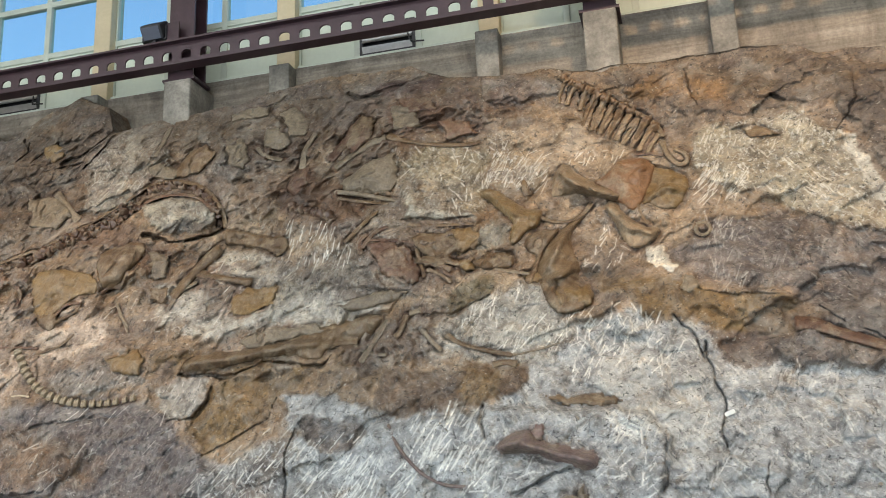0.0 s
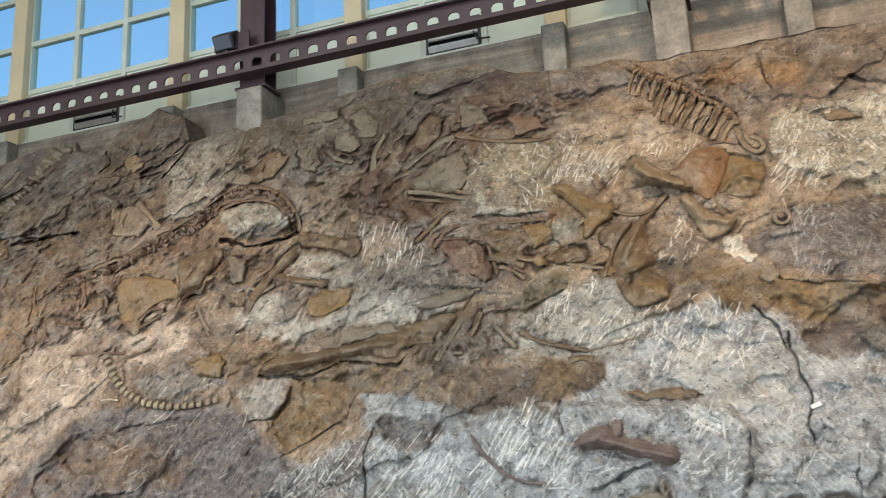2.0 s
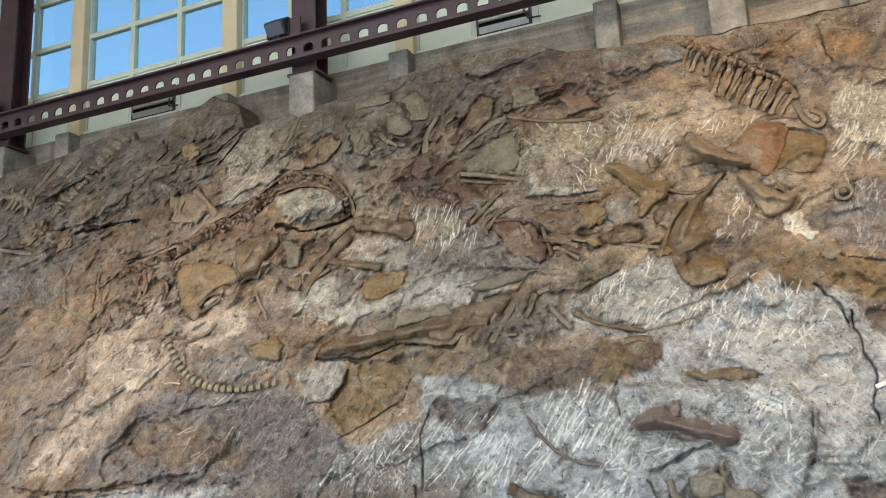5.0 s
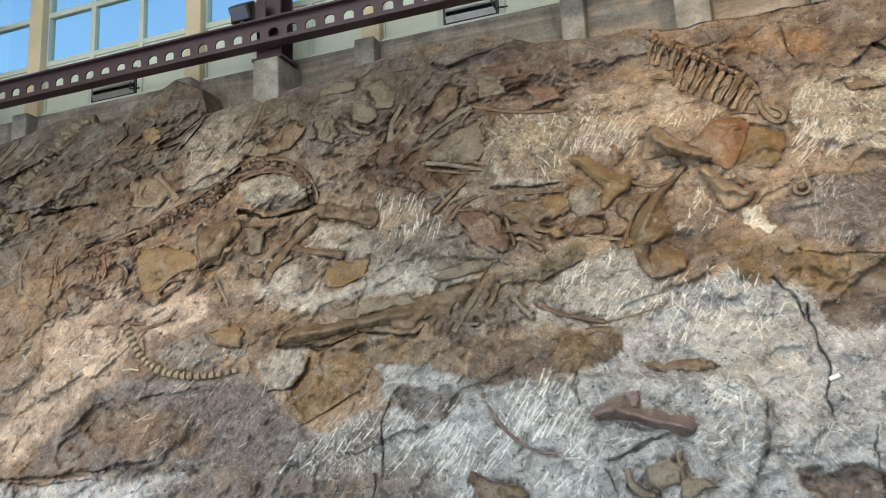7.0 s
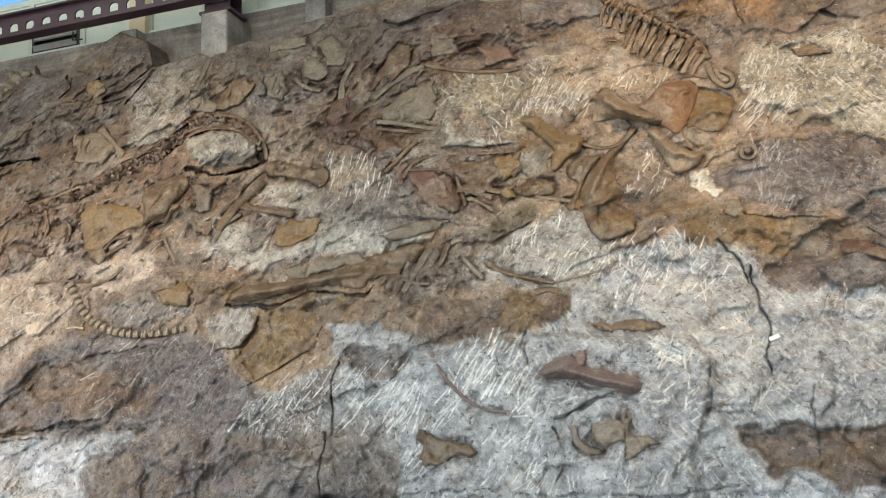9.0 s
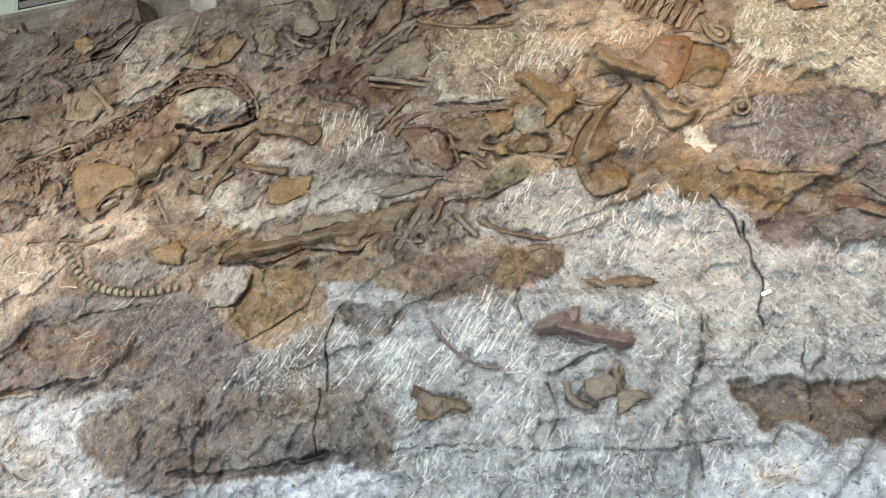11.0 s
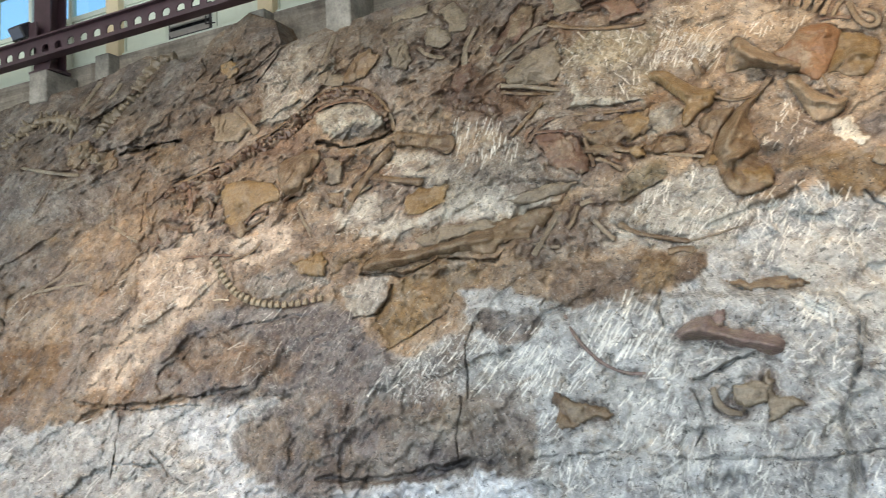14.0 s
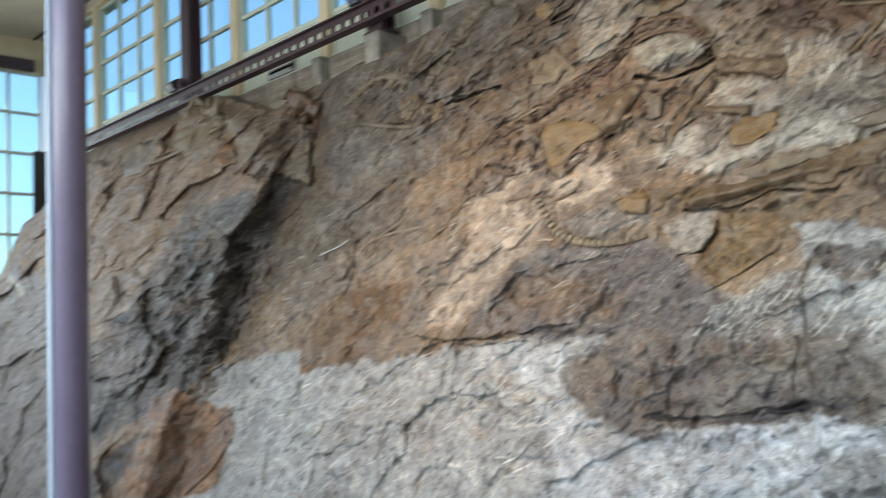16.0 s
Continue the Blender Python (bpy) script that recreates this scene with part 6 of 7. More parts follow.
limb("fossil_ring", "dark open end of a limb bone", [(-4.37, 7.53), (-4.42, 7.67), (-4.34, 7.75), (-4.25, 7.66), (-4.29, 7.54), (-4.36, 7.52)], 0.026, 0.024, 0.026, BONE, seed=51, sink=0.9)
plate("fossil_bone", "ochre bone plate under the arched backbone", [(-7.61, 7.60), (-7.40, 7.67), (-6.98, 7.59), (-6.70, 7.52), (-6.56, 7.25), (-6.77, 7.27), (-6.93, 7.21), (-7.03, 7.09), (-7.15, 6.97), (-7.33, 7.04), (-7.50, 7.32)], BONE_OCHRE, 0.06, 0.7, seed=60)
plate("fossil_bone", "large brown bone with a dark hollow", [(-6.78, 7.77), (-6.60, 7.86), (-6.28, 7.93), (-6.11, 7.86), (-6.13, 7.67), (-6.28, 7.50), (-6.30, 7.35), (-6.42, 7.28), (-6.59, 7.36)], BONE, 0.12, 0.6, seed=61)
plate("fossil_bone", "grey-brown bone fragment under the arch", [(-6.07, 7.76), (-5.76, 7.68), (-5.71, 7.39), (-5.93, 7.40)], BONE_GREY, 0.06, 0.55, seed=62)
plate("fossil_bone", "rounded brown bone end in grey rock", [(-5.90, 7.25), (-5.64, 7.25), (-5.62, 7.05), (-5.85, 7.10)], BONE, 0.06, 0.55, seed=63)
plate("fossil_bone", "ochre wedge of bone in grey rock", [(-4.81, 6.84), (-4.77, 7.08), (-4.62, 7.15), (-4.25, 7.11), (-4.27, 6.90), (-4.61, 6.79)], BONE_OCHRE, 0.05, 0.55, seed=64)
plate("fossil_bone", "ochre-brown bone over the arch", [(-6.06, 8.84), (-6.05, 8.99), (-5.93, 9.19), (-5.74, 9.31), (-5.59, 9.22), (-5.54, 9.06), (-5.68, 8.87), (-5.87, 8.78)], BONE, 0.12, 0.6, seed=65)
plate("fossil_bone", "dusty grey-brown bone beside the ochre one", [(-6.48, 9.03), (-6.34, 9.09), (-6.06, 9.02), (-5.94, 8.88), (-6.09, 8.79), (-6.36, 8.85)], BONE_GREY, 0.08, 0.6, seed=165)
plate("fossil_bone", "pale flake on the ochre-brown bone", [(-5.86, 9.13), (-5.63, 9.19), (-5.55, 9.10), (-5.61, 8.99)], BONE_TAN, 0.10, 0.6, seed=166)
plate("fossil_bone", "ochre knob of bone in dark rock", [(-8.34, 9.62), (-8.04, 9.65), (-7.90, 9.44), (-8.06, 9.35)], BONE_OCHRE, 0.08, 0.55, seed=66)
plate("fossil_bone", "red-brown crushed skull bone", [(-4.44, 8.41), (-4.32, 8.69), (-4.14, 8.68), (-4.15, 8.48), (-4.30, 8.30)], BONE_RED, 0.09, 0.55, seed=67)
plate("fossil_bone", "smooth grey-brown slab of bone", [(-3.43, 8.62), (-3.09, 8.75), (-3.01, 8.49), (-3.09, 8.20), (-3.65, 8.22), (-3.75, 8.38)], BONE_GREY, 0.07, 0.55, seed=68)
plate("fossil_bone", "red-brown block of bone", [(-3.32, 7.54), (-2.96, 7.52), (-2.79, 7.30), (-2.89, 7.08), (-3.04, 7.16)], BONE_RED, 0.08, 0.55, seed=69)
plate("fossil_bone", "brown mass of crushed bone", [(-2.80, 7.56), (-2.45, 7.57), (-2.01, 7.59), (-2.05, 7.33), (-2.36, 7.26), (-2.68, 7.32)], BONE, 0.07, 0.55, seed=70)
plate("fossil_bone", "ochre bone end in the centre", [(-2.33, 7.61), (-2.09, 7.61), (-2.03, 7.40), (-2.21, 7.31)], BONE_OCHRE, 0.08, 0.55, seed=71)
plate("fossil_bone", "dark knuckled bone beside the pelvis", [(-2.10, 7.19), (-1.90, 7.25), (-1.66, 7.22), (-1.65, 7.09), (-1.93, 7.08)], BONE, 0.10, 0.55, seed=72)
plate("fossil_bone", "dark red-brown flat bone in the centre", [(-3.12, 7.40), (-2.95, 7.47), (-2.64, 7.05), (-2.73, 7.00), (-2.98, 7.15)], BONE_RED, 0.08, 0.55, seed=73)
plate("fossil_bone", "brown bone under the dark ledge", [(-3.75, 9.13), (-3.61, 9.39), (-3.42, 9.30), (-3.51, 8.98), (-3.71, 8.86)], BONE, 0.09, 0.55, seed=74)
plate("fossil_bone", "weathered block of bone in the dark bed", [(-4.74, 9.64), (-4.58, 9.71), (-4.31, 9.45), (-4.33, 9.21), (-4.55, 9.20)], BONE_GREY, 0.09, 0.55, seed=75)
plate("fossil_bone", "smooth grey plate of bone on the ledge", [(-5.46, 9.72), (-5.23, 9.78), (-4.92, 9.77), (-4.91, 9.62), (-5.42, 9.61)], BONE_GREY, 0.06, 0.55, seed=76)
limb("fossil_limb_bone", "grey curved limb bone in the dark upper bed", [(-7.77, 8.82), (-7.56, 8.66), (-7.38, 8.47), (-7.24, 8.33)], 0.05, 0.03, 0.06, BONE_GREY, seed=100)
limb("fossil_limb_bone", "short grey-brown bone standing in the upper bed", [(-6.33, 9.68), (-6.37, 9.42), (-6.45, 9.19)], 0.05, 0.04, 0.06, BONE_GREY, seed=101)
limb("fossil_limb_bone", "stout brown limb bone under the arch", [(-5.55, 7.10), (-5.40, 7.32), (-5.25, 7.54), (-5.09, 7.70)], 0.07, 0.075, 0.09, BONE, seed=102)
limb("fossil_limb_bone", "brown limb bone with a knobbed end", [(-5.36, 7.41), (-4.97, 7.28), (-4.58, 7.20)], 0.05, 0.035, 0.055, BONE, seed=103)
limb("fossil_limb_bone", "slim brown bone below the knobbed one", [(-5.55, 6.98), (-5.47, 7.18), (-5.28, 7.27)], 0.03, 0.03, 0.03, BONE_GREY, seed=104)
limb("fossil_limb_bone", "long brown bone across the skull bones", [(-3.79, 8.29), (-3.44, 8.20), (-2.99, 8.05)], 0.035, 0.03, 0.03, BONE_GREY, seed=105)
limb("fossil_rib", "thin brown bone below the long one", [(-3.74, 8.19), (-3.43, 8.10), (-3.08, 8.02)], 0.02, 0.02, 0.02, BONE, seed=106)
limb("fossil_limb_bone", "red-brown limb bone leaning in the rock", [(-3.91, 8.74), (-3.76, 9.01), (-3.59, 9.24)], 0.06, 0.065, 0.06, BONE_RED, seed=107)
limb("fossil_limb_bone", "brown limb bone with a pale head", [(-3.83, 8.62), (-3.63, 8.79), (-3.40, 8.95), (-3.24, 8.99)], 0.04, 0.045, 0.065, BONE_GREY, seed=108)
limb("fossil_rib", "long slender brown bone", [(-3.24, 9.01), (-2.79, 8.81), (-2.27, 8.71), (-2.07, 8.73)], 0.05, 0.026, 0.03, BONE, seed=109)
limb("fossil_limb_bone", "upright brown bone by the skull bones", [(-4.26, 8.68), (-4.29, 8.94), (-4.18, 9.23)], 0.05, 0.04, 0.04, BONE_GREY, seed=110)
limb("fossil_limb_bone", "small dark bone in the centre", [(-2.64, 7.25), (-2.45, 7.18), (-2.29, 7.11)], 0.04, 0.03, 0.04, BONE_RED, seed=113)
limb("fossil_rib", "small dark bone in the centre", [(-3.33, 7.41), (-3.40, 7.56), (-3.30, 7.66)], 0.03, 0.025, 0.03, BONE_RED, seed=114)
limb("fossil_rib", "brown bone along the grey block", [(-2.85, 7.72), (-2.46, 7.66), (-2.08, 7.64)], 0.02, 0.02, 0.02, BONE, seed=115)
limb("fossil_limb_bone", "crooked brown bone in crushed rock", [(-2.36, 7.22), (-2.17, 7.15), (-2.06, 7.23)], 0.035, 0.03, 0.035, BONE, seed=116)
limb("fossil_limb_bone", "short brown bone on the shoulder blade", [(-0.43, 7.88), (-0.29, 7.76)], 0.03, 0.03, 0.03, BONE, seed=117)
limb("fossil_rib", "pale thin rib under the ochre plate", [(-6.33, 7.18), (-6.14, 6.93), (-5.99, 6.72)], 0.016, 0.015, 0.012, BONE_GREY, seed=118)
limb("fossil_rib", "small curved brown bone", [(-7.06, 7.02), (-6.96, 7.17), (-6.74, 7.15)], 0.03, 0.025, 0.03, BONE_RED, seed=119)
limb("fossil_rib", "small curved brown bone", [(-7.00, 6.95), (-6.78, 7.04), (-6.77, 7.14)], 0.025, 0.022, 0.025, BONE, seed=120)
limb("fossil_rib", "small upright brown bone", [(-8.21, 7.72), (-8.09, 7.50), (-8.07, 7.35)], 0.03, 0.025, 0.03, BONE_RED, seed=121)
limb("fossil_rib", "small upright brown bone", [(-8.32, 7.59), (-8.19, 7.44), (-8.20, 7.32)], 0.03, 0.025, 0.03, BONE, seed=122)
limb("fossil_limb_bone", "stout dark limb bone leaning on the upper ledge", [(-10.78, 9.95), (-10.90, 9.70), (-11.02, 9.46)], 0.10, 0.065, 0.06, BONE_GREY, seed=123)
limb("fossil_limb_bone", "short dark bone beside the stout one", [(-10.30, 9.81), (-10.35, 9.63), (-10.45, 9.54)], 0.07, 0.05, 0.05, BONE_GREY, seed=124)
limb("fossil_rib", "thin brown bone in the gully", [(-10.55, 6.45), (-10.12, 6.64), (-9.71, 6.83)], 0.03, 0.022, 0.03, BONE_GREY, seed=125)
limb("fossil_rib", "thin brown bone in the gully", [(-10.44, 6.48), (-10.01, 6.52), (-9.46, 6.52)], 0.03, 0.022, 0.025, BONE_GREY, seed=126)
limb("fossil_rib", "thin brown bone in the gully", [(-8.96, 6.59), (-8.80, 6.74), (-8.63, 6.89)], 0.025, 0.02, 0.025, BONE, seed=127)
limb("fossil_rib", "long thin bone in the gully", [(-9.44, 7.33), (-9.09, 7.14), (-8.80, 6.99)], 0.02, 0.02, 0.02, BONE_GREY, seed=128)
limb("fossil_rib", "long bent rib in the gully", [(-9.56, 8.02), (-9.58, 7.67), (-9.38, 7.32)], 0.022, 0.02, 0.02, BONE_GREY, seed=129)
limb("fossil_rib", "small brown bone beside the warm rock", [(-8.96, 7.75), (-8.91, 7.50), (-8.73, 7.29)], 0.025, 0.02, 0.025, BONE, seed=130)
limb("fossil_rib", "small brown bone beside the warm rock", [(-8.20, 7.66), (-8.02, 7.43), (-8.04, 7.27)], 0.03, 0.025, 0.03, BONE_RED, seed=131)
limb("fossil_limb_bone", "pale curved rib on the buttress", [(-21.65, 10.22), (-21.53, 9.83), (-20.85, 9.39), (-20.88, 9.12)], 0.06, 0.05, 0.05, BONE_GREY, seed=132)
limb("fossil_limb_bone", "dark limb bone on the buttress", [(-20.30, 9.40), (-19.21, 9.48), (-18.21, 9.47)], 0.09, 0.06, 0.08, BONE, seed=133)
limb("fossil_limb_bone", "brown rib on the buttress", [(-22.12, 9.64), (-22.12, 10.08), (-22.61, 10.48)], 0.06, 0.05, 0.05, BONE_RED, seed=134)
limb("fossil_limb_bone", "curved brown rib on the buttress", [(-21.67, 8.85), (-21.22, 8.99), (-20.42, 8.73)], 0.06, 0.05, 0.05, BONE, seed=135)
backbone("backbone_piece", "row of crescent-shaped red-brown vertebrae", [(-4.33, 8.16), (-4.08, 8.06), (-3.88, 7.98), (-3.71, 7.88)], 6, 0.13, VERT_RED, 7, 0.3, 0.3, 1.0, -0.02)
backbone("backbone_piece", "long row of weathered grey vertebrae on the upper ledge", [(-9.33, 10.02), (-9.58, 10.01), (-9.71, 9.81), (-9.84, 9.61), (-9.97, 9.40), (-10.13, 9.21), (-10.26, 8.99), (-10.38, 8.82)], 11, 0.27, VERT_GREY, 8, 0.35, 0.2, 0.85, -0.09)
backbone("backbone_piece", "arched comb of small grey-brown ribs and vertebrae", [(-10.91, 9.11), (-11.27, 9.33), (-11.81, 9.46), (-12.22, 9.32), (-12.59, 9.09)], 13, 0.17, VERT_GREY, 9, 1.7, 0.2, 0.9, 0.0)
backbone("backbone_piece", "dark jumbled vertebrae above the gully", [(-10.82, 8.62), (-10.51, 8.61), (-10.16, 8.40), (-9.87, 8.37)], 8, 0.15, VERT_GREY, 10, 0.8, 0.5, 1.0, -0.02)
backbone("backbone_piece", "dark jumbled vertebrae in the gully's corner", [(-14.82, 9.81), (-14.10, 9.53), (-13.46, 9.07), (-13.32, 8.68)], 8, 0.32, VERT_RED, 11, 0.8, 0.9, 0.8)
backbone("backbone_piece", "comb of pale ribs on the buttress", [(-19.43, 10.40), (-18.86, 10.47), (-17.96, 10.14), (-17.27, 9.64)], 9, 0.30, VERT_GREY, 12, 1.8, 0.25)
plate("fossil_bone", "tan fan-shaped bone on the buttress", [(-20.22, 9.90), (-19.47, 10.12), (-18.18, 10.05), (-17.16, 9.48), (-18.54, 9.27)], BONE_GREY, 0.14, 0.5, seed=90)
plate("fossil_bone", "reddish square bone end on the buttress", [(-17.13, 9.07), (-16.67, 9.11), (-16.17, 8.87), (-16.03, 8.61), (-16.72, 8.69)], BONE_RED, 0.12, 0.5, seed=91)
plate("fossil_bone", "reddish bone fragment in warm rock", [(-8.69, 7.08), (-8.51, 7.12), (-8.37, 6.92), (-8.58, 6.90)], BONE_RED, 0.06, 0.5, seed=92)
plate("fossil_bone", "small square red bone in warm rock", [(-8.14, 7.17), (-7.94, 7.15), (-7.89, 7.01), (-8.09, 7.04)], BONE_RED, 0.05, 0.5, seed=93)

# the crushed bones of the centre
plate("fossil_bone", "folded red-brown bone with a sharp edge", [(-3.12, 7.35), (-2.95, 7.45), (-2.81, 7.46), (-2.69, 7.20), (-2.61, 7.06), (-2.72, 6.98), (-2.87, 7.09), (-3.04, 7.19)], BONE_RED, 0.10, 0.55, seed=200)
plate("fossil_bone", "pale-edged brown bone in crushed rock", [(-2.71, 7.33), (-2.49, 7.28), (-2.30, 7.28), (-2.26, 7.20), (-2.48, 7.18), (-2.67, 7.21)], BONE, 0.06, 0.55, seed=201)
plate("fossil_bone", "ochre knob of crushed bone", [(-2.21, 7.20), (-2.09, 7.22), (-2.05, 7.08), (-2.16, 7.05)], BONE_OCHRE, 0.08, 0.55, seed=202)
plate("fossil_bone", "dark brown knuckle of bone", [(-2.04, 7.18), (-1.89, 7.27), (-1.70, 7.25), (-1.65, 7.17), (-1.67, 7.08), (-1.88, 7.10), (-2.01, 7.10)], BONE, 0.11, 0.55, seed=203)
plate("fossil_bone", "brown plate of bone in the upper bed", [(-4.90, 9.37), (-4.67, 9.40), (-4.47, 9.14), (-4.62, 9.01), (-4.85, 9.13)], BONE_GREY, 0.09, 0.55, seed=204)
plate("fossil_bone", "brown triangular bone in the upper bed", [(-3.85, 9.04), (-3.61, 9.39), (-3.43, 9.25), (-3.45, 9.02), (-3.62, 8.83)], BONE_RED, 0.10, 0.55, seed=205)
plate("fossil_bone", "grey-brown slab of bone by the ledge", [(-3.25, 9.46), (-2.96, 9.45), (-2.81, 9.07), (-3.13, 9.06)], BONE_GREY, 0.08, 0.55, seed=206)
plate("fossil_bone", "red-brown flake of bone under the ledge", [(-3.19, 9.56), (-2.75, 9.53), (-2.64, 9.30), (-3.00, 9.29)], BONE_RED, 0.07, 0.55, seed=207)
plate("fossil_bone", "weathered brown bone near the ledge", [(-2.64, 9.14), (-2.21, 9.05), (-2.06, 8.83), (-2.44, 8.81)], BONE_RED, 0.06, 0.55, seed=208)
plate("fossil_bone", "grey lump of bone in the dark bed", [(-5.45, 9.34), (-5.20, 9.32), (-5.00, 8.96), (-5.08, 8.81), (-5.33, 8.93)], BONE_GREY, 0.12, 0.55, seed=209)
plate("fossil_bone", "brown bone fragment in tooled rock", [(-6.57, 10.37), (-6.26, 10.19), (-6.28, 10.02), (-6.52, 10.12)], BONE_GREY, 0.06, 0.55, seed=210)
plate("fossil_bone", "brown bone fragment beside the arch", [(-7.36, 7.04), (-7.10, 7.08), (-6.92, 6.90), (-7.11, 6.81)], BONE, 0.06, 0.55, seed=211)
plate("fossil_bone", "ochre slab of bone by the tail", [(-6.22, 6.40), (-5.82, 6.49), (-5.63, 6.36), (-5.67, 6.23), (-6.02, 6.25)], BONE_OCHRE, 0.05, 0.55, seed=212)
plate("fossil_bone", "grey-brown flat bone in the middle bed", [(-4.61, 6.53), (-4.30, 6.60), (-3.72, 6.62), (-3.58, 6.51), (-4.07, 6.45), (-4.52, 6.43)], BONE_GREY, 0.06, 0.55, seed=213)
plate("fossil_bone", "long grey-brown flat bone in the middle bed", [(-3.57, 6.83), (-3.14, 6.92), (-2.76, 6.91), (-2.93, 6.77), (-3.36, 6.71)], BONE_GREY, 0.05, 0.55, seed=214)

plate("fossil_bone", "dark brown vertebra lump in the gully", [(-11.04, 8.81), (-10.55, 8.84), (-10.20, 8.50), (-10.39, 8.33), (-10.82, 8.47)], BONE, 0.16, 0.55, seed=216)
plate("fossil_bone", "dark brown vertebra lump in the gully", [(-10.28, 8.56), (-9.90, 8.56), (-9.66, 8.26), (-9.98, 8.20)], BONE, 0.14, 0.55, seed=217)
plate("fossil_bone", "grey boulder-like bone above the gully", [(-8.17, 8.79), (-7.72, 8.77), (-7.37, 8.44), (-7.55, 8.24), (-7.97, 8.36)], BONE_GREY, 0.12, 0.55, seed=218)
plate("fossil_bone", "rough brown bone at the gully's head", [(-14.85, 9.79), (-14.22, 9.73), (-13.43, 9.26), (-13.34, 8.85), (-13.98, 9.15)], BONE_RED, 0.22, 0.55, seed=219)
plate("fossil_bone", "brown slab of bone on the buttress", [(-22.84, 10.06), (-22.23, 10.41), (-20.86, 9.85), (-20.93, 9.29), (-21.80, 9.29)], BONE, 0.14, 0.55, seed=220)
limb("fossil_rib", "thin bone crossing the crushed centre", [(-3.29, 7.58), (-2.96, 7.55), (-2.56, 7.42)], 0.02, 0.016, 0.02, BONE_RED, seed=300)
limb("fossil_rib", "slim bone beside the folded one", [(-2.71, 7.41), (-2.63, 7.20), (-2.58, 7.04)], 0.02, 0.02, 0.025, BONE, seed=301)
limb("fossil_rib", "short brown bone in the crushed centre", [(-2.57, 7.14), (-2.41, 7.07), (-2.28, 6.96)], 0.03, 0.022, 0.03, BONE, seed=302)
limb("fossil_rib", "brown bone bar under the grey block", [(-1.99, 7.13), (-1.75, 7.04), (-1.46, 6.97)], 0.02, 0.018, 0.02, BONE_GREY, seed=303)
limb("fossil_limb_bone", "brown bone curving under the skull bones", [(-3.55, 7.58), (-3.38, 7.78), (-3.21, 7.96)], 0.03, 0.03, 0.03, BONE, seed=306)
limb("fossil_rib", "brown bone curving under the skull bones", [(-3.05, 7.73), (-3.23, 7.67), (-3.34, 7.48)], 0.03, 0.024, 0.03, BONE_RED, seed=307)
limb("fossil_rib", "long rib at the arch's foot", [(-6.30, 7.16), (-6.15, 6.93), (-6.01, 6.78)], 0.02, 0.018, 0.016, BONE_GREY, seed=308)
limb("fossil_rib", "brown bone beside the ochre plate", [(-7.90, 7.54), (-7.66, 7.37), (-7.66, 7.18)], 0.03, 0.025, 0.03, BONE_RED, seed=309)
limb("fossil_limb_bone", "brown bone in the upper dark bed", [(-4.96, 9.12), (-4.77, 8.93), (-4.56, 8.86)], 0.03, 0.03, 0.03, BONE_GREY, seed=310)
limb("fossil_limb_bone", "brown bone under the arched backbone", [(-6.01, 7.57), (-5.84, 7.57), (-5.76, 7.65)], 0.03, 0.03, 0.035, BONE, seed=311)
limb("fossil_limb_bone", "brown bone beside the hollow", [(-6.53, 7.25), (-6.41, 7.35), (-6.27, 7.29)], 0.03, 0.03, 0.03, BONE_RED, seed=312)
limb("fossil_rib", "bone splinter by the tail", [(-7.24, 6.07), (-7.13, 6.08), (-6.99, 6.05)], 0.012, 0.01, 0.012, BONE_PALE, seed=313)
limb("fossil_rib", "thin bone over the tail", [(-7.13, 6.55), (-6.83, 6.62), (-6.70, 6.77)], 0.02, 0.018, 0.02, BONE, seed=314)
limb("fossil_rib", "thin bone over the tail", [(-8.01, 6.69), (-7.50, 6.67), (-7.11, 6.62)], 0.016, 0.014, 0.016, BONE_RED, seed=315)
limb("fossil_rib", "curved rib in the gully", [(-11.03, 8.13), (-11.10, 7.91), (-11.18, 7.69)], 0.03, 0.025, 0.03, BONE_GREY, seed=316)
limb("fossil_limb_bone", "long ridge of bone in the gully", [(-11.92, 8.62), (-11.02, 8.37), (-10.47, 8.25)], 0.03, 0.03, 0.03, BONE_GREY, seed=317)


def wire(name, label, pts, r, mat, category="cable"):
    line = along(pts, 0.04)
    cu = bpy.data.curves.new(name, "CURVE")
    cu.dimensions, cu.bevel_depth, cu.bevel_resolution = "3D", r, 2
    sp = cu.splines.new("POLY")
    sp.points.add(len(line) - 1)
    for p, (x, z) in zip(sp.points, line):
        p.co = (*on_rock(x, z, 0.05), 1)
    cu.materials.append(mat)
    return tagged(new(name, cu), label, category)


limb("fossil_ring", "round red-brown bone end on the buttress", [(-17.06, 8.98), (-16.97, 9.13), (-16.59, 9.06), (-16.25, 8.82), (-16.39, 8.70), (-16.78, 8.79), (-17.06, 8.98)], 0.10, 0.10, 0.10, BONE_RUST, seed=400)
limb("fossil_limb_bone", "pale broken rib on the buttress", [(-21.89, 10.17), (-21.45, 9.78), (-21.49, 9.54)], 0.10, 0.08, 0.09, BONE_PALE, seed=401, sink=0.5)
limb("fossil_limb_bone", "pale curved rib on the buttress edge", [(-22.48, 9.97), (-22.75, 9.63), (-23.20, 9.47)], 0.07, 0.06, 0.07, BONE_TAN, seed=402, sink=0.4)
limb("fossil_limb_bone", "dark curved bone on the far rock", [(-27.00, 8.21), (-27.86, 7.96), (-27.56, 7.35), (-26.33, 6.85)], 0.12, 0.10, 0.10, BONE_PINK, seed=403, sink=0.3)
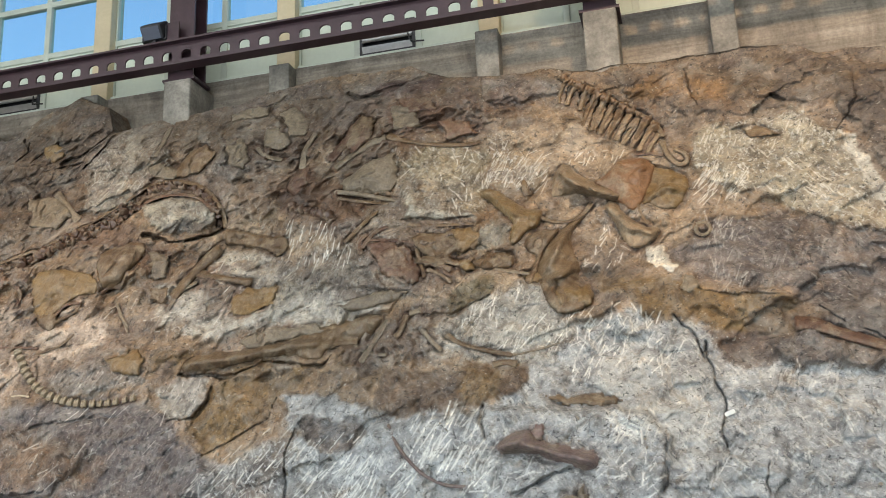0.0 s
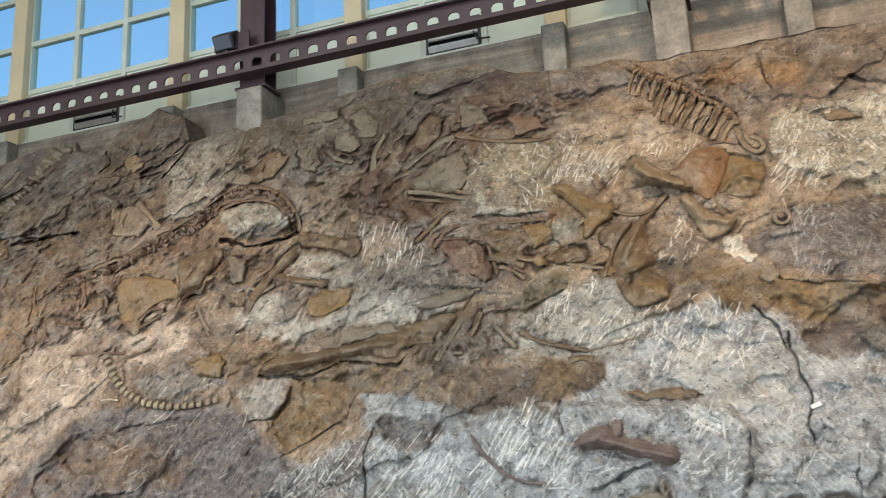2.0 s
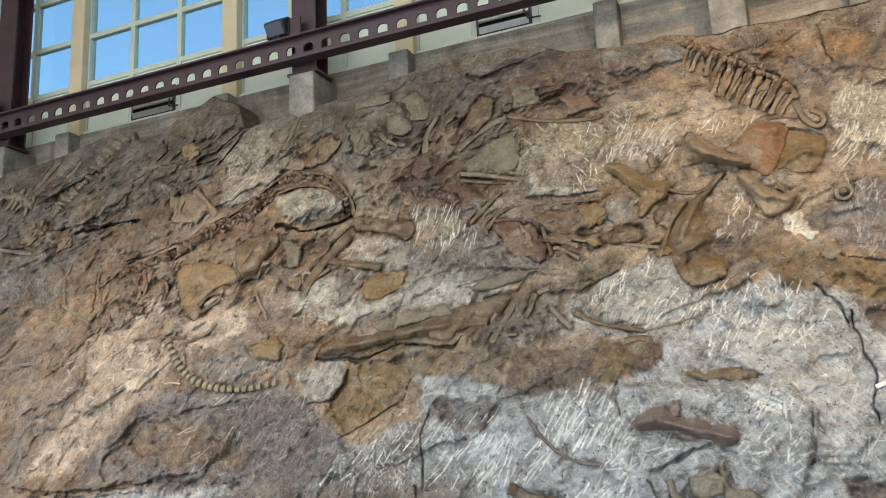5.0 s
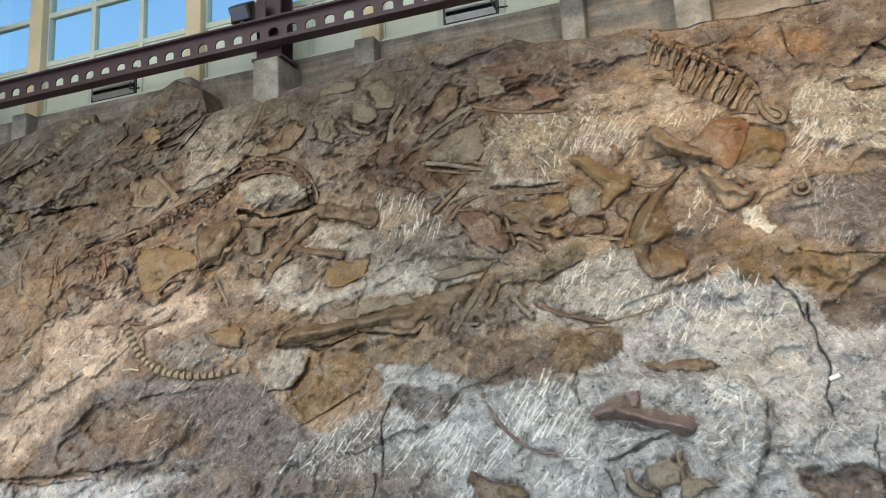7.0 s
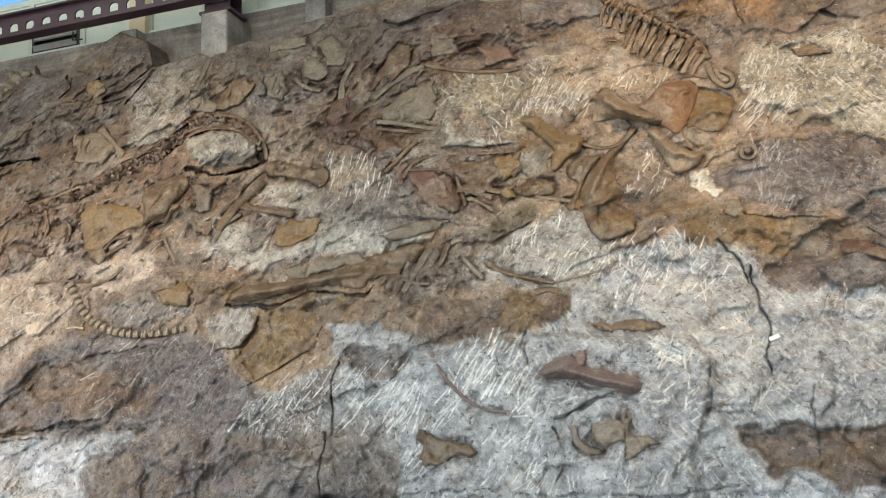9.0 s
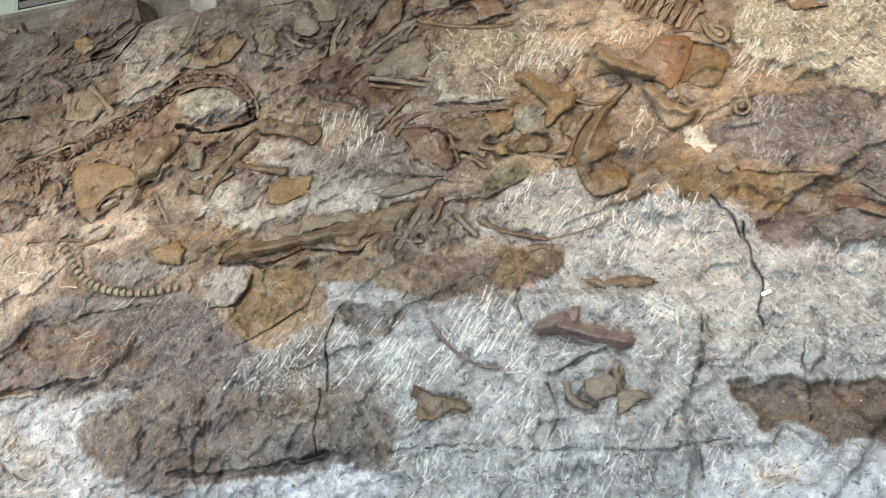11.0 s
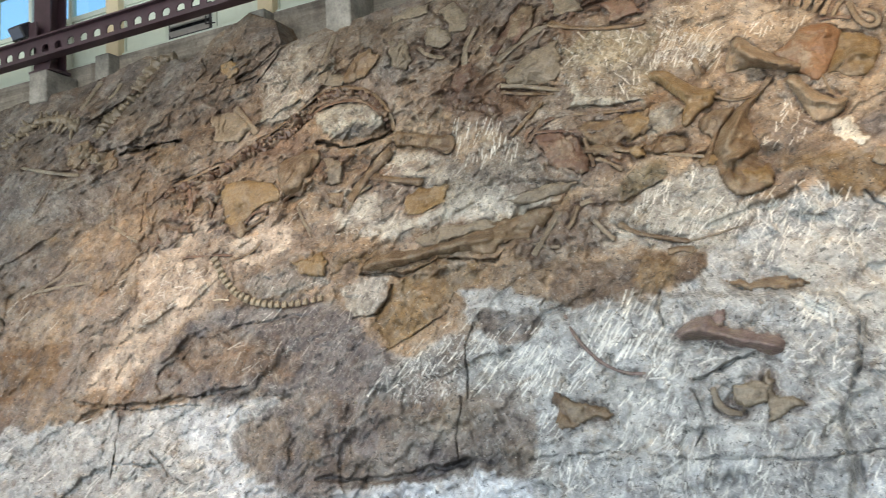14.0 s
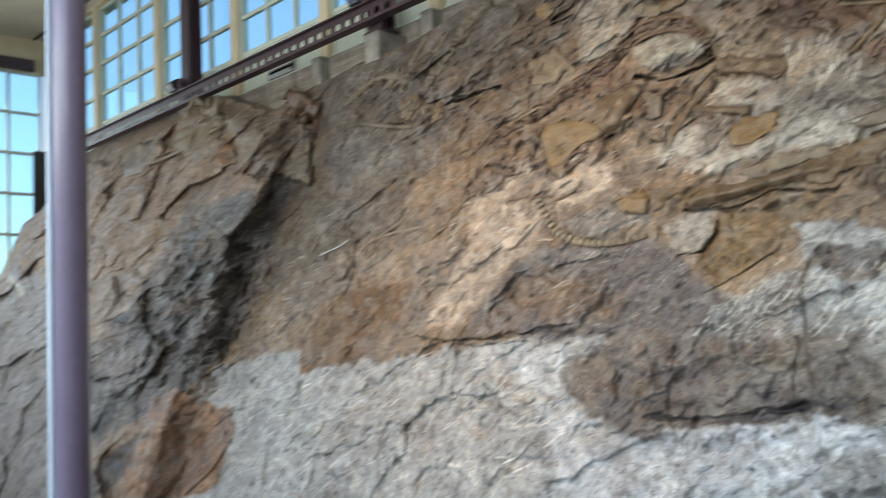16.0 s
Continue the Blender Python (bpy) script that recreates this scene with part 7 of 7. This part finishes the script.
limb("fossil_limb_bone", "pale bone below the dark curved one", [(-27.86, 7.21), (-26.48, 6.86), (-25.82, 6.58)], 0.10, 0.08, 0.10, BONE_PALE, seed=404, sink=0.3)
limb("fossil_rib", "long brown rib across the buttress", [(-20.49, 9.46), (-19.60, 9.44), (-18.84, 9.54)], 0.07, 0.06, 0.06, BONE, seed=405, sink=0.3)


wire("cable", "thin black cable hanging in the gully", [(-13.73, 8.88), (-13.55, 8.40), (-12.94, 7.65), (-12.99, 7.30), (-13.68, 6.98), (-13.65, 6.52), (-13.27, 6.13), (-12.90, 6.06)], 0.008, WIRE)
wire("wire", "bent pale wire lying on the rock", [(-11.91, 6.34), (-11.59, 6.41), (-11.39, 6.45), (-11.24, 6.54), (-11.35, 6.47), (-11.54, 6.41)], 0.009, TAG, "wire")
tag = boxes((-0.045, 0.045, -0.005, 0.005, -0.02, 0.02), bevel=0.003)
ob = tagged(part("tag", tag, TAG), "small white tag beside a crack in the grey rock", "tag")
ob.matrix_world = Matrix.Translation(on_rock(*(0.27, 5.46), 0.035)) @ pose(0, 0, 0, -24, -20, 0)


def rock_chips():
    """Loose and half-broken chips all over the face."""
    rnd = random.Random(9)
    verts, faces = [], []
    for _ in range(1500):
        x, z = rnd.uniform(-17, 4.6), rnd.uniform(3.2, 10.2)
        r = rnd.uniform(0.005, 0.016)
        i, j = column(x), row(z)
        if z > top[i, j] - 0.15:
            continue
        c = np.array(on_rock(x, z, r * 0.15 + out[i, j] - soft_out[i, j]))
        o = len(verts)
        rot = np.array(Euler((rnd.uniform(0, 6), rnd.uniform(0, 6), rnd.uniform(0, 6))).to_matrix())
        sx, sy, sz = r * rnd.uniform(0.8, 2.0), r * rnd.uniform(0.5, 1.2), r * rnd.uniform(0.3, 0.8)
        for a in (-1, 1):
            for b in (-1, 1):
                for d in (-1, 1):
                    verts.append(tuple(c + rot @ np.array((a * sx * rnd.uniform(0.5, 1), b * sy * rnd.uniform(0.5, 1), d * sz * rnd.uniform(0.5, 1)))))
        faces += [tuple(o + q for q in f_) for f_ in ((0, 1, 3, 2), (4, 6, 7, 5), (0, 4, 5, 1), (2, 3, 7, 6), (0, 2, 6, 4), (1, 5, 7, 3))]
    me = mesh_from("rock_chips", verts, faces, CHIP)
    me.polygons.foreach_set("use_smooth", [False] * len(me.polygons))
    tagged(new("rock_chips", me), "small loose rock chips clinging to the quarry face", "rock chips", kind="stuff")


CHIP = bone_material("rock_chip", (0.30, 0.25, 0.19), (0.17, 0.145, 0.115))
rock_chips()


def rock_wall():
    me = bpy.data.meshes.new("rock_face")
    yy = face_y(zz)
    pull = 1 - out / np.sqrt(gx ** 2 + yy ** 2 + (zz - EYE) ** 2)
    px, py, pz = gx * pull, yy * pull + over * 1.6, EYE + (zz - EYE) * pull
    # the foot runs on down to the floor behind the lowest row
    v = np.stack([px, py, pz], -1)
    foot = v[:, :1].copy()
    foot[..., 2], foot[..., 1] = -0.05, foot[..., 1] - 1.1
    v = np.concatenate([foot, v], 1)
    n, m = v.shape[:2]
    idx = np.arange(n * m).reshape(n, m)
    quads = np.stack([idx[:-1, :-1], idx[1:, :-1], idx[1:, 1:], idx[:-1, 1:]], -1).reshape(-1, 4)
    me.vertices.add(n * m)
    me.vertices.foreach_set("co", v.reshape(-1).astype(np.float32))
    me.loops.add(quads.size)
    me.loops.foreach_set("vertex_index", quads.reshape(-1).astype(np.int32))
    me.polygons.add(len(quads))
    me.polygons.foreach_set("loop_start", np.arange(0, quads.size, 4, dtype=np.int32))
    me.polygons.foreach_set("use_smooth", np.ones(len(quads), bool))
    me.update(calc_edges=True)
    c = np.ones((n, m, 4), np.float32)
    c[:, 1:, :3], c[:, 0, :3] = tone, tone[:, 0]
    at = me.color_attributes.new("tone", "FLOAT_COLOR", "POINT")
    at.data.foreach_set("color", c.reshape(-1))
    w = np.concatenate([worked[:, :1], worked], 1).astype(np.float32)
    at = me.attributes.new("scratch", "FLOAT", "POINT")
    at.data.foreach_set("value", np.concatenate([scratch[:, :1], scratch], 1).astype(np.float32).reshape(-1))
    at = me.attributes.new("worked", "FLOAT", "POINT")
    at.data.foreach_set("value", w.reshape(-1))
    me.materials.append(ROCK)
    return tagged(new("rock_face", me), "tilted buff and grey sandstone quarry face full of fossil bones", "rock face", kind="structure")


rock_wall()
